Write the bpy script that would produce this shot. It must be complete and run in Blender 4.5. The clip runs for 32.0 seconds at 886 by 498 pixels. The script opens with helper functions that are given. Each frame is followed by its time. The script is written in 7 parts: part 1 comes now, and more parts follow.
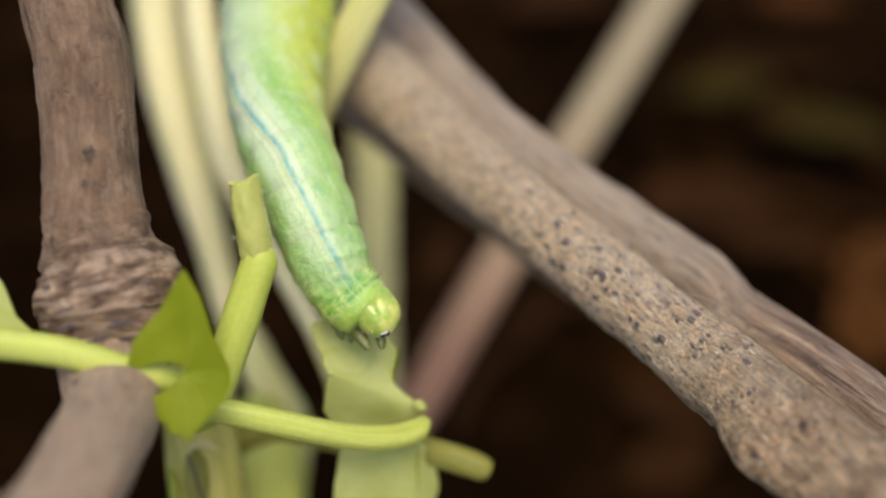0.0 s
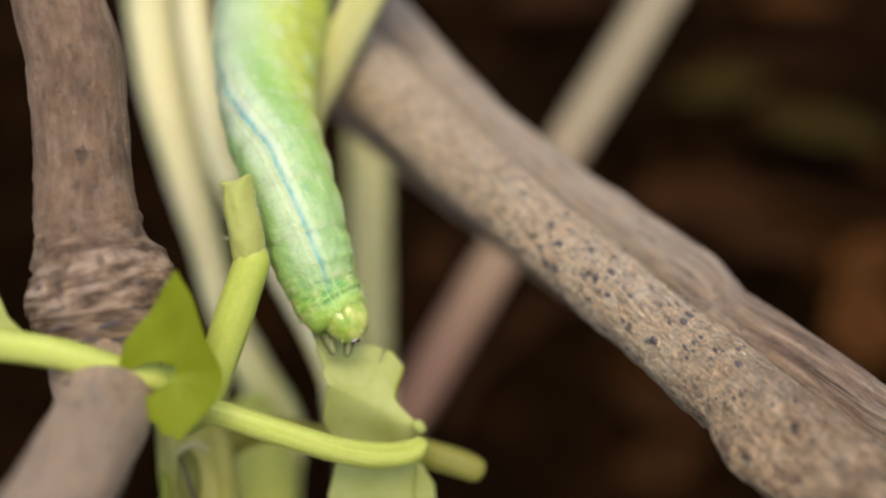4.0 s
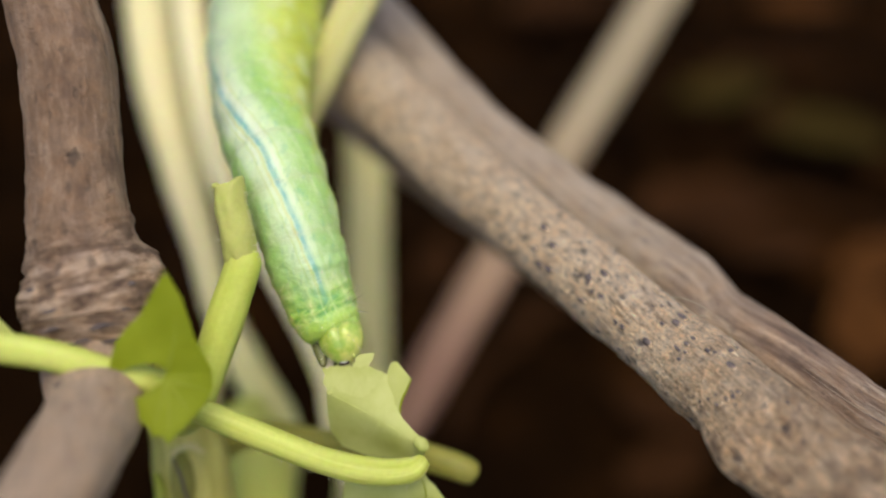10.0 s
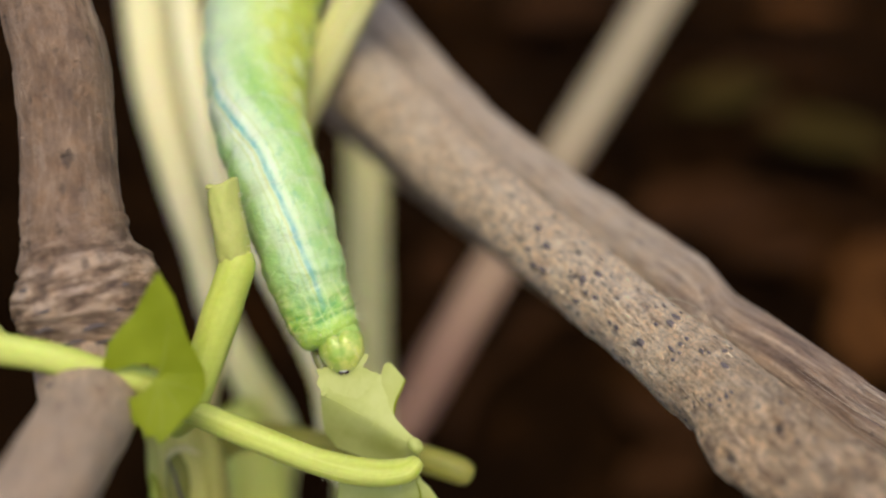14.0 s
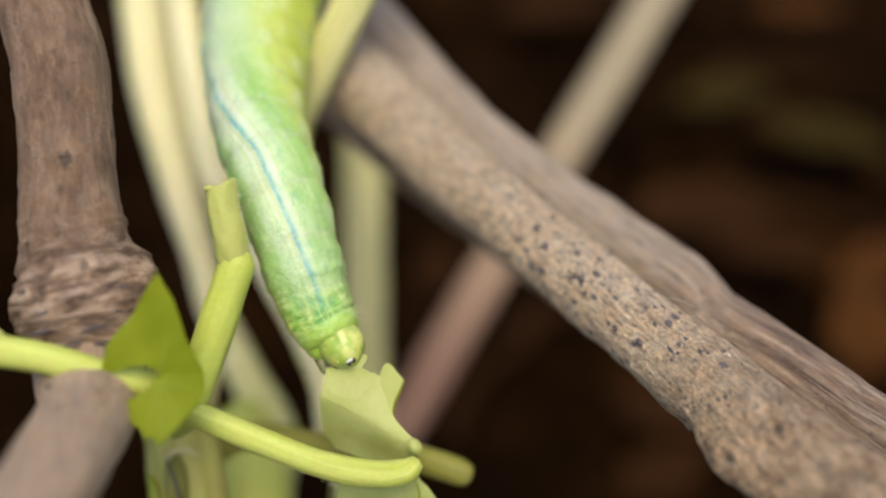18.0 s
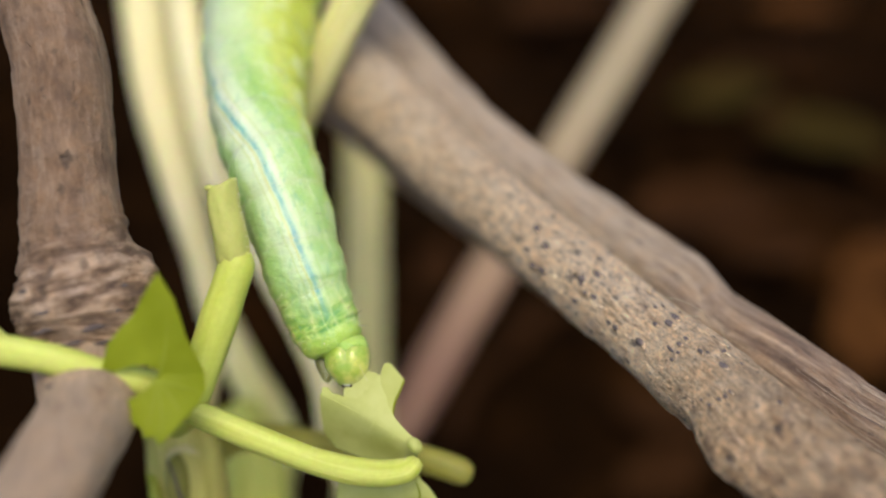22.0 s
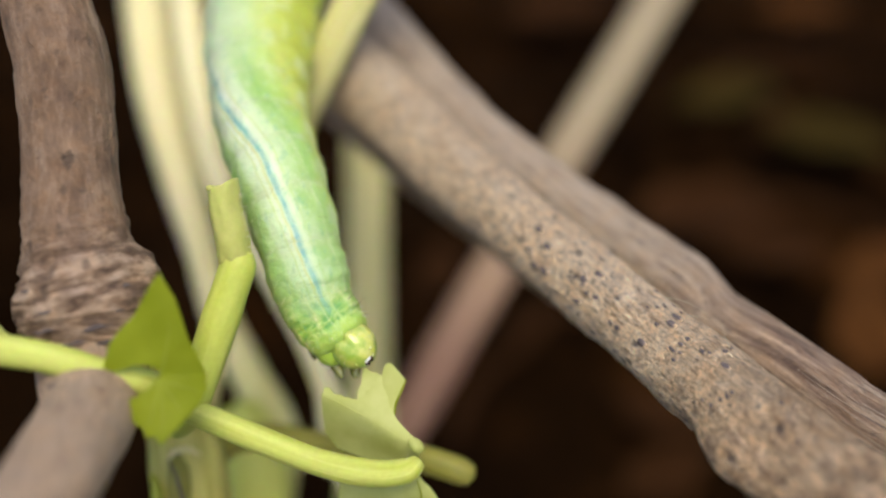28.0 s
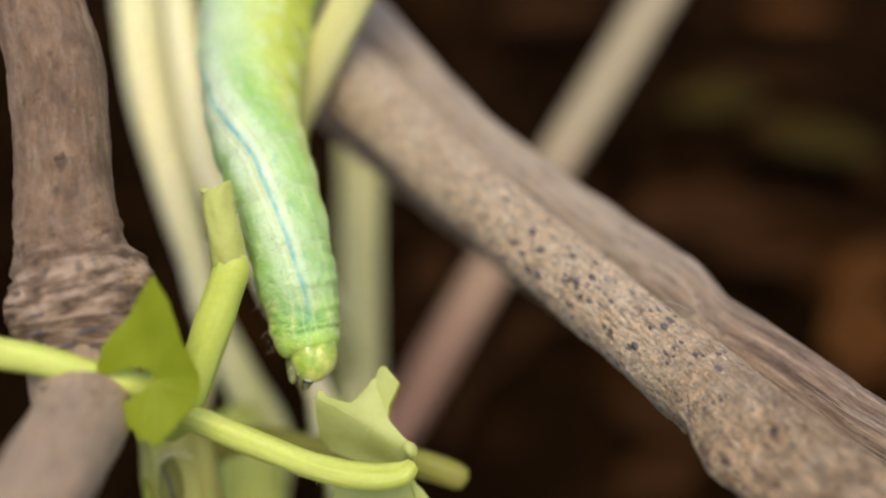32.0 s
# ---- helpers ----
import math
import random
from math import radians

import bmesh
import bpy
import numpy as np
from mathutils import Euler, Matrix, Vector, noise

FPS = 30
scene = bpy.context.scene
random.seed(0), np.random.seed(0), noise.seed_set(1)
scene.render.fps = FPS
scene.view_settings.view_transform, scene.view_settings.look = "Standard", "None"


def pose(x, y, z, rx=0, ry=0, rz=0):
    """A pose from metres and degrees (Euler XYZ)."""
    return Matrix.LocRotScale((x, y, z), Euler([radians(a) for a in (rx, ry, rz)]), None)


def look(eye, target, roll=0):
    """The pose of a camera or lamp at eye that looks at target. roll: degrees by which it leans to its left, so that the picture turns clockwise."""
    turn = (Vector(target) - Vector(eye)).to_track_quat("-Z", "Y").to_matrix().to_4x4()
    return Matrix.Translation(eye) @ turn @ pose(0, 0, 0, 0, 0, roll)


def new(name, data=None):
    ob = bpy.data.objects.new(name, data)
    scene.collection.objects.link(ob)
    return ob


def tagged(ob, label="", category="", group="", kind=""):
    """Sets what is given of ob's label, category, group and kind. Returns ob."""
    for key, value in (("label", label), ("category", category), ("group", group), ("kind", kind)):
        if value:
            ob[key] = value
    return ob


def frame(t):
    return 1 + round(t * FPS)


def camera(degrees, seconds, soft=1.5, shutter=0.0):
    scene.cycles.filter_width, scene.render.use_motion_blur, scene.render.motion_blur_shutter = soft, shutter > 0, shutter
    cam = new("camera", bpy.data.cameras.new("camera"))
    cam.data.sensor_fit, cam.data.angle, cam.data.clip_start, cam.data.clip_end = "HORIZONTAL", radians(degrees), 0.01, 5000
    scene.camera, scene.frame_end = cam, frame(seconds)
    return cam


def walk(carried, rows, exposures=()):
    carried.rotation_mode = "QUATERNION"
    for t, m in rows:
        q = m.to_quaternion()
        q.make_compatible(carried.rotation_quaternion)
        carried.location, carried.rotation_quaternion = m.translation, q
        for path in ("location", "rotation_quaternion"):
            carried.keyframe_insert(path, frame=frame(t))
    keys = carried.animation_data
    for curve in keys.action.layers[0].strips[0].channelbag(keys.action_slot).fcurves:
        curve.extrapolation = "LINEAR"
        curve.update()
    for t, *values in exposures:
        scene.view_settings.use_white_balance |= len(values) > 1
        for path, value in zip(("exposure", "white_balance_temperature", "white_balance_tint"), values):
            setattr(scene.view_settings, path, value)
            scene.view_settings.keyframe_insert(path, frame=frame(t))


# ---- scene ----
FOCUS_HEIGHT = 0.08
cam = camera(50, 32.0, soft=2.3)
cam.data.dof.use_dof = True
cam.data.dof.focus_distance = 0.0415
cam.data.dof.aperture_fstop = 14.5
walk(cam, [
    (0.0, pose(-0.000000, -0.032940, 0.107640, 50.000, -0.001, 0.000)),
    (0.5, pose(0.000050, -0.032941, 0.107655, 50.005, -0.200, -0.008)),
    (1.0, pose(0.000099, -0.032925, 0.107657, 49.979, -0.287, -0.078)),
    (1.5, pose(0.000056, -0.032888, 0.107678, 49.918, -0.321, -0.098)),
    (2.0, pose(0.000020, -0.032885, 0.107725, 49.859, -0.355, -0.095)),
    (2.5, pose(0.000027, -0.032881, 0.107734, 49.876, -0.314, -0.171)),
    (3.0, pose(0.000040, -0.032920, 0.107704, 49.945, -0.277, -0.132)),
    (3.5, pose(0.000097, -0.032904, 0.107652, 50.001, -0.286, -0.113)),
    (5.5, pose(0.000152, -0.032882, 0.107701, 49.984, -0.256, -0.116)),
    (6.0, pose(0.000184, -0.032897, 0.107712, 49.966, -0.224, -0.109)),
    (6.5, pose(0.000211, -0.032938, 0.107681, 50.036, -0.178, -0.056)),
    (7.0, pose(0.000383, -0.032961, 0.107649, 50.151, -0.135, -0.027)),
    (7.5, pose(0.000477, -0.032981, 0.107617, 50.211, -0.105, -0.008)),
    (8.0, pose(0.000497, -0.032973, 0.107587, 50.243, -0.047, 0.005)),
    (8.5, pose(0.000578, -0.033001, 0.107564, 50.261, -0.029, 0.046)),
    (9.0, pose(0.000668, -0.032996, 0.107561, 50.249, -0.001, 0.077)),
    (9.5, pose(0.000710, -0.032991, 0.107563, 50.240, 0.033, 0.098)),
    (10.0, pose(0.000765, -0.032969, 0.107559, 50.257, 0.052, 0.078)),
    (10.5, pose(0.000796, -0.033012, 0.107554, 50.306, 0.095, 0.113)),
    (11.0, pose(0.000837, -0.033027, 0.107526, 50.344, 0.123, 0.154)),
    (11.5, pose(0.000962, -0.033055, 0.107500, 50.385, 0.124, 0.198)),
    (12.0, pose(0.001041, -0.033091, 0.107459, 50.465, 0.147, 0.228)),
    (12.5, pose(0.001078, -0.033081, 0.107453, 50.516, 0.194, 0.178)),
    (13.0, pose(0.001079, -0.033096, 0.107426, 50.558, 0.206, 0.167)),
    (13.5, pose(0.001059, -0.033119, 0.107392, 50.602, 0.215, 0.236)),
    (14.0, pose(0.001184, -0.033108, 0.107409, 50.586, 0.217, 0.203)),
    (14.5, pose(0.001186, -0.033094, 0.107420, 50.560, 0.198, 0.173)),
    (16.5, pose(0.001157, -0.033137, 0.107410, 50.585, 0.210, 0.104)),
    (17.0, pose(0.001182, -0.033114, 0.107430, 50.581, 0.169, 0.070)),
    (17.5, pose(0.001171, -0.033100, 0.107442, 50.566, 0.191, 0.031)),
    (18.0, pose(0.001155, -0.033088, 0.107425, 50.592, 0.231, 0.044)),
    (18.5, pose(0.001150, -0.033135, 0.107386, 50.652, 0.270, 0.145)),
    (19.0, pose(0.001181, -0.033134, 0.107388, 50.662, 0.281, 0.190)),
    (19.5, pose(0.001228, -0.033140, 0.107374, 50.641, 0.281, 0.212)),
    (20.0, pose(0.001245, -0.033144, 0.107375, 50.649, 0.281, 0.203)),
    (20.5, pose(0.001233, -0.033142, 0.107403, 50.645, 0.291, 0.162)),
    (21.0, pose(0.001209, -0.033128, 0.107424, 50.612, 0.276, 0.135)),
    (21.5, pose(0.001180, -0.033099, 0.107462, 50.542, 0.247, 0.097)),
    (22.0, pose(0.001170, -0.033097, 0.107479, 50.516, 0.239, 0.078)),
    (22.5, pose(0.001164, -0.033098, 0.107452, 50.522, 0.221, 0.105)),
    (23.0, pose(0.001178, -0.033115, 0.107436, 50.565, 0.224, 0.118)),
    (23.5, pose(0.001196, -0.033096, 0.107418, 50.578, 0.220, 0.109)),
    (24.0, pose(0.001211, -0.033119, 0.107420, 50.585, 0.243, 0.095)),
    (24.5, pose(0.001194, -0.033127, 0.107414, 50.600, 0.235, 0.133)),
    (25.0, pose(0.001249, -0.033143, 0.107383, 50.611, 0.228, 0.110)),
    (25.5, pose(0.001243, -0.033126, 0.107383, 50.629, 0.242, 0.108)),
    (27.5, pose(0.001293, -0.033141, 0.107407, 50.637, 0.360, 0.241)),
    (28.0, pose(0.001268, -0.033147, 0.107413, 50.645, 0.381, 0.245)),
    (28.5, pose(0.001294, -0.033128, 0.107380, 50.658, 0.368, 0.203)),
    (29.0, pose(0.001294, -0.033148, 0.107419, 50.716, 0.350, 0.186)),
    (29.5, pose(0.001290, -0.033138, 0.107410, 50.732, 0.313, 0.219)),
    (30.0, pose(0.001336, -0.033153, 0.107395, 50.749, 0.259, 0.221)),
    (30.5, pose(0.001302, -0.033171, 0.107357, 50.756, 0.244, 0.215)),
    (31.0, pose(0.001204, -0.033180, 0.107381, 50.789, 0.203, 0.180)),
    (31.5, pose(0.001206, -0.033206, 0.107362, 50.836, 0.072, 0.035)),
    (32.0, pose(0.001109, -0.033185, 0.107333, 50.949, -0.060, -0.116)),
], exposures=[(0.0, 0.18), (17.0, 0.2), (18.0, 0.28), (32.0, 0.28)])

# ---- light: bright overcast daylight from above and behind the viewer ----
SUN_ELEVATION, SUN_TURN = radians(68), radians(165)
world = bpy.data.worlds.new("sky")
scene.world = world
world.use_nodes = True
wt = world.node_tree
sky = wt.nodes.new("ShaderNodeTexSky")
sky.sky_type = "NISHITA"
sky.sun_disc = False
sky.sun_elevation, sky.sun_rotation = SUN_ELEVATION, SUN_TURN
sky.air_density, sky.dust_density = 1.0, 3.0
wt.links.new(sky.outputs[0], wt.nodes["Background"].inputs[0])
wt.nodes["Background"].inputs[1].default_value = 0.15
sun_data = bpy.data.lights.new("sun", "SUN")
sun_data.energy, sun_data.angle, sun_data.color = 1.63, radians(32), (1.0, 0.945, 0.62)
sun = new("sun", sun_data)
SUN_FROM = Vector((math.sin(SUN_TURN) * math.cos(SUN_ELEVATION), math.cos(SUN_TURN) * math.cos(SUN_ELEVATION), math.sin(SUN_ELEVATION)))
sun.matrix_world = look(SUN_FROM * 3, (0, 0, 0))


# ---- materials; textures are laid out in millimetres ----
class Nodes:
    """A small wrapper that makes nodes and links them."""

    def __init__(self, name):
        self.mat = bpy.data.materials.new(name)
        self.mat.use_nodes = True
        self.tree = self.mat.node_tree
        self.bsdf = self.tree.nodes["Principled BSDF"]
        self.out = self.tree.nodes["Material Output"]

    def put(self, socket, value):
        if isinstance(value, bpy.types.NodeSocket):
            self.tree.links.new(value, socket)
        else:
            socket.default_value = value

    def make(self, kind, **inputs):
        node = self.tree.nodes.new(kind)
        for key, value in inputs.items():
            self.put(node.inputs[int(key[1:]) if key[0] == "i" and key[1:].isdigit() else key.replace("_", " ")], value)
        return node

    def object_mm(self, stretch=(1, 1, 1)):
        coords = self.make("ShaderNodeTexCoord")
        return self.make("ShaderNodeMapping", Vector=coords.outputs["Object"], Scale=tuple(1000 * s for s in stretch)).outputs[0]

    def uv_mm(self, stretch=(1, 1, 1)):
        coords = self.make("ShaderNodeTexCoord")
        return self.make("ShaderNodeMapping", Vector=coords.outputs["UV"], Scale=stretch).outputs[0]

    def noise(self, where, scale, detail=4.0, rough=0.55):
        return self.make("ShaderNodeTexNoise", Vector=where, Scale=scale, Detail=detail, Roughness=rough).outputs["Fac"]

    def ramp(self, fac, stops):
        node = self.make("ShaderNodeValToRGB", Fac=fac)
        while len(node.color_ramp.elements) < len(stops):
            node.color_ramp.elements.new(0.5)
        for element, (place, colour) in zip(node.color_ramp.elements, stops):
            element.position = place
            element.color = (*colour, 1) if len(colour) == 3 else colour
        return node.outputs["Color"]

    def mix(self, fac, a, b, blend="MIX"):
        node = self.tree.nodes.new("ShaderNodeMix")
        node.data_type, node.blend_type = "RGBA", blend
        for socket, value in ((node.inputs[0], fac), (node.inputs[6], a), (node.inputs[7], b)):
            self.put(socket, (*value, 1) if isinstance(value, tuple) and len(value) == 3 else value)
        return node.outputs[2]

    def maths(self, op, a, b=0.0):
        node = self.tree.nodes.new("ShaderNodeMath")
        node.operation = op
        self.put(node.inputs[0], a)
        self.put(node.inputs[1], b)
        return node.outputs[0]

    def finish(self, colour, rough=0.6, bump=None, depth=0.00005, strength=0.6, **more):
        self.put(self.bsdf.inputs["Base Color"], (*colour, 1) if isinstance(colour, tuple) else colour)
        self.put(self.bsdf.inputs["Roughness"], rough)
        if bump is not None:
            node = self.make("ShaderNodeBump", Height=bump, Distance=depth, Strength=strength)
            self.tree.links.new(node.outputs[0], self.bsdf.inputs["Normal"])
        for key, value in more.items():
            self.put(self.bsdf.inputs[key.replace("_", " ")], value)
        return self.mat

    def soft(self, weight, radius, scale):
        self.bsdf.inputs["Subsurface Weight"].default_value = weight
        self.bsdf.inputs["Subsurface Radius"].default_value = radius
        self.bsdf.inputs["Subsurface Scale"].default_value = scale

    def see_through(self, colour, share):
        """Lets light through a thin blade."""
        lucent = self.make("ShaderNodeBsdfTranslucent")
        self.put(lucent.inputs[0], (*colour, 1) if isinstance(colour, tuple) else colour)
        both = self.make("ShaderNodeMixShader", Fac=share)
        self.tree.links.new(self.bsdf.outputs[0], both.inputs[1])
        self.tree.links.new(lucent.outputs[0], both.inputs[2])
        self.tree.links.new(both.outputs[0], self.out.inputs["Surface"])


def bark(name, dark, light, tint, spots, spot_colour, fibre=6.0, length=1.0, crumb=0.6, relief=0.0003, mottle=0.3, smooth=None, ringed=None, darkened=None):
    """Twig bark: fibres along the stem, blotches, and dark pits; darkened: mottled bark with shade put into its colour,
    from one length along it to another, its tones and its grain.
    """
    n = Nodes(name)
    uv, ob = n.uv_mm((fibre, length, 1)), n.object_mm()
    grain, blotch, fine = n.noise(uv, 1.1, 6, 0.7), n.noise(ob, 0.45, 4), n.noise(ob, 5.0, 5, 0.75)
    colour = n.ramp(grain, [(0.36, dark), (0.5, light), (0.64, tint)])
    if ringed:
        start, end, creased = ringed
        run = n.make("ShaderNodeSeparateXYZ", Vector=n.uv_mm()).outputs[1]
        low = n.make("ShaderNodeMapRange", Value=n.maths("ADD", run, n.maths("MULTIPLY", n.noise(ob, 0.9, 3), 1.6)), From_Min=start, From_Max=end).outputs[0]
        across = n.noise(n.uv_mm((0.6, 1.5, 1)), 1.1, 6, 0.7)
        colour = n.mix(low, colour, n.ramp(across, [(0.41, creased[0]), (0.49, creased[1]), (0.58, creased[2])]))
        grain = n.maths("ADD", grain, n.maths("MULTIPLY", low, n.maths("SUBTRACT", across, grain)))
    colour = n.mix(n.ramp(blotch, [(0.35, (0, 0, 0)), (0.65, (1, 1, 1))]), colour, n.mix(0.45, colour, tint))
    hue = n.ramp(n.noise(ob, 1.3, 4, 0.65), [(0.36, (1.04, 0.97, 0.9)), (0.5, (1, 1, 1)), (0.62, (0.98, 1.0, 1.06))])
    colour = n.mix(0.85, colour, hue, "MULTIPLY")
    rough_part = 1.0
    if smooth:
        run = n.make("ShaderNodeSeparateXYZ", Vector=n.uv_mm()).outputs[1]
        rough_part = n.make("ShaderNodeMapRange", Value=run, From_Min=smooth[0], From_Max=smooth[1], To_Min=0.25).outputs[0]
        mottle, crumb = n.maths("MULTIPLY", rough_part, mottle), n.maths("MULTIPLY", rough_part, crumb)
    mottle = n.maths("MULTIPLY", n.make("ShaderNodeMapRange", Value=n.noise(ob, 0.22, 2), From_Min=0.38, From_Max=0.6, To_Min=0.3).outputs[0], mottle)
    colour = n.mix(mottle, colour, n.ramp(n.noise(n.uv_mm((fibre * 0.3, length * 0.9, 1)), 1.5, 5, 0.65), [(0.36, (0.5, 0.44, 0.45)), (0.5, (1, 1, 1)), (0.66, (1.3, 1.27, 1.2))]), "MULTIPLY")
    cells = n.make("ShaderNodeTexVoronoi", Vector=n.uv_mm((1.0, 0.7, 1)), Scale=spots, Randomness=1.0)
    near = n.maths("ADD", cells.outputs["Distance"], n.maths("MULTIPLY", n.noise(ob, 3.0, 4), 0.5))
    pit = n.ramp(near, [(0.36, (1, 1, 1)), (0.47, (0, 0, 0))])
    small = n.make("ShaderNodeTexVoronoi", Vector=n.uv_mm((1.0, 0.5, 1)), Scale=spots * 2.6, Randomness=1.0)
    speck = n.ramp(n.maths("ADD", small.outputs["Distance"], n.maths("MULTIPLY", n.noise(ob, 4.0, 3), 0.6)), [(0.42, (1, 1, 1)), (0.56, (0, 0, 0))])
    patchy = n.ramp(n.noise(ob, 0.3, 2), [(0.36, (0.15, 0.15, 0.15)), (0.52, (1, 1, 1))])
    pit = n.mix(1.0, n.mix(1.0, pit, patchy, "MULTIPLY"), n.maths("MULTIPLY", rough_part, 1.0), "MULTIPLY")
    colour = n.mix(n.mix(1.0, n.mix(1.0, speck, patchy, "MULTIPLY"), (0.6, 0.6, 0.6), "MULTIPLY"), colour, spot_colour)
    colour = n.mix(n.mix(1.0, pit, (0.85, 0.85, 0.85), "MULTIPLY"), colour, spot_colour)
    colour = n.mix(crumb, colour, n.ramp(fine, [(0.34, (0.5, 0.44, 0.42)), (0.48, (1.0, 1.0, 1.0)), (0.66, (1.5, 1.42, 1.3))]), "MULTIPLY")
    # mottled dark bark, with the shade on this stretch painted in
    if darkened:
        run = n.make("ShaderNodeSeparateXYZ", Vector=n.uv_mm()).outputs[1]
        dark_share = n.make("ShaderNodeMapRange", Value=n.maths("ADD", run, n.maths("MULTIPLY", n.noise(ob, 0.5, 3), 5.0)), From_Min=darkened[0] + 2.5, From_Max=darkened[1] + 2.5).outputs[0]
        dark_tones = n.ramp(n.noise(n.uv_mm(darkened[3]) if len(darkened) > 3 else ob, 0.8, 5, 0.62), list(zip((0.36, 0.5, 0.64), darkened[2])))
        colour = n.mix(dark_share, colour, n.mix(1.0, colour, dark_tones, "MULTIPLY"))
    height = n.maths("SUBTRACT", n.maths("ADD", grain, n.maths("MULTIPLY", fine, 0.8)), n.maths("ADD", n.maths("MULTIPLY", pit, 0.5), n.maths("MULTIPLY", speck, 0.3)))
    return n.finish(colour, 0.75, height, relief, 1.0)


BARK_GREY = bark("grey_bark", (0.4, 0.26, 0.165), (0.83, 0.61, 0.42), (0.98, 0.79, 0.605), 1.15, (0.1, 0.08, 0.09), 5.0, 1.0, 0.75, 0.0005, 0.85, (20.0, 32.0), darkened=(40.0, 48.0, ((0.44, 0.395, 0.36), (0.66, 0.605, 0.55), (0.9, 0.84, 0.78))))
BARK_DULL = bark("dull_bark", (0.24, 0.17, 0.125), (0.5, 0.385, 0.295), (0.59, 0.465, 0.37), 0.7, (0.2, 0.16, 0.15), 3.2, 0.22, 0.25, 0.0003, 0.7, (24.0, 42.0), darkened=(38.0, 46.0, ((0.36, 0.29, 0.275), (0.68, 0.585, 0.55), (1.0, 0.92, 0.86)), (2.2, 0.22, 1)))
BARK_SMOOTH = bark("smooth_bark", (0.39, 0.262, 0.182), (0.55, 0.39, 0.28), (0.64, 0.468, 0.35), 0.6, (0.16, 0.12, 0.12), 4.0, 0.5, 0.45, 0.0003, 0.6)
BARK_BROWN = bark("brown_bark", (0.15, 0.082, 0.048), (0.25, 0.147, 0.089), (0.4, 0.265, 0.185), 0.6, (0.13, 0.085, 0.062), 1.3, 0.36, 0.22, 0.0003, 0.5, None, (17.6, 20.2, ((0.085, 0.045, 0.03), (0.3, 0.188, 0.125), (0.62, 0.445, 0.335))))


def stalk(name, dark, light, ribs=3.0, weight=0.35, low=None, span=(84.0, 58.0)):
    """Soft green stalk with faint ribs along it; low: the colour towards its foot."""
    n = Nodes(name)
    ob, uv = n.object_mm(), n.uv_mm((ribs, 0.12, 1))
    rib, blotch, fine = n.noise(uv, 1.0, 3), n.noise(ob, 0.35, 3), n.noise(ob, 4.0, 4)
    colour = n.ramp(rib, [(0.3, dark), (0.7, light)])
    colour = n.mix(n.maths("MULTIPLY", blotch, 0.4), colour, dark)
    if low:
        split = n.make("ShaderNodeSeparateXYZ", Vector=ob)
        colour = n.mix(n.make("ShaderNodeMapRange", Value=split.outputs[1], From_Min=span[0], From_Max=span[1]).outputs[0], colour, low)
    colour = n.mix(0.25, colour, n.ramp(fine, [(0.35, (0.7, 0.7, 0.6)), (0.65, (1, 1, 1))]), "MULTIPLY")
    n.soft(weight, (0.6, 1.0, 0.25), 0.0006)
    return n.finish(colour, 0.52, n.maths("ADD", rib, n.maths("MULTIPLY", fine, 0.3)), 0.00006, 0.5, Specular_IOR_Level=0.28)


STALK_LIME = stalk("lime_stalk", (0.46, 0.5, 0.08), (0.7, 0.73, 0.23))
STALK_MOSS = stalk("moss_stalk", (0.28, 0.31, 0.035), (0.46, 0.48, 0.08))
STALK_STUB = stalk("stub_stalk", (0.48, 0.53, 0.08), (0.62, 0.66, 0.17), 1.4)
STALK_OLIVE = stalk("olive_stalk", (0.4, 0.35, 0.07), (0.78, 0.72, 0.24), 1.6)
STALK_TIP = stalk("bitten_stalk", (0.4, 0.41, 0.09), (0.56, 0.55, 0.2))
# darker olive copy of the stalk, shade put into its base colour
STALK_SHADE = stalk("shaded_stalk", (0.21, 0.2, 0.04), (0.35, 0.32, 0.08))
STALK_CREAM = stalk("cream_stalk", (0.8, 0.7, 0.4), (0.96, 0.9, 0.62), 1.5, 0.35, (0.8, 0.75, 0.34), (86.0, 79.0))
STALK_GREEN = stalk("green_stalk", (0.52, 0.54, 0.1), (0.7, 0.71, 0.2))
STALK_PALE = stalk("pale_stalk", (0.8, 0.72, 0.44), (0.94, 0.88, 0.64), 1.5)
STALK_BEIGE = stalk("beige_stalk", (0.68, 0.58, 0.25), (0.88, 0.77, 0.42), 1.5)
STALK_KHAKI = stalk("khaki_stalk", (0.64, 0.57, 0.25), (0.74, 0.66, 0.34))
STALK_BLUSH = stalk("blushing_stalk", (0.35, 0.275, 0.185), (0.43, 0.345, 0.235), 2.0, 0.1, (0.36, 0.197, 0.142))
STALK_YELLOW = stalk("yellow_stalk", (0.62, 0.57, 0.2), (0.8, 0.76, 0.4))


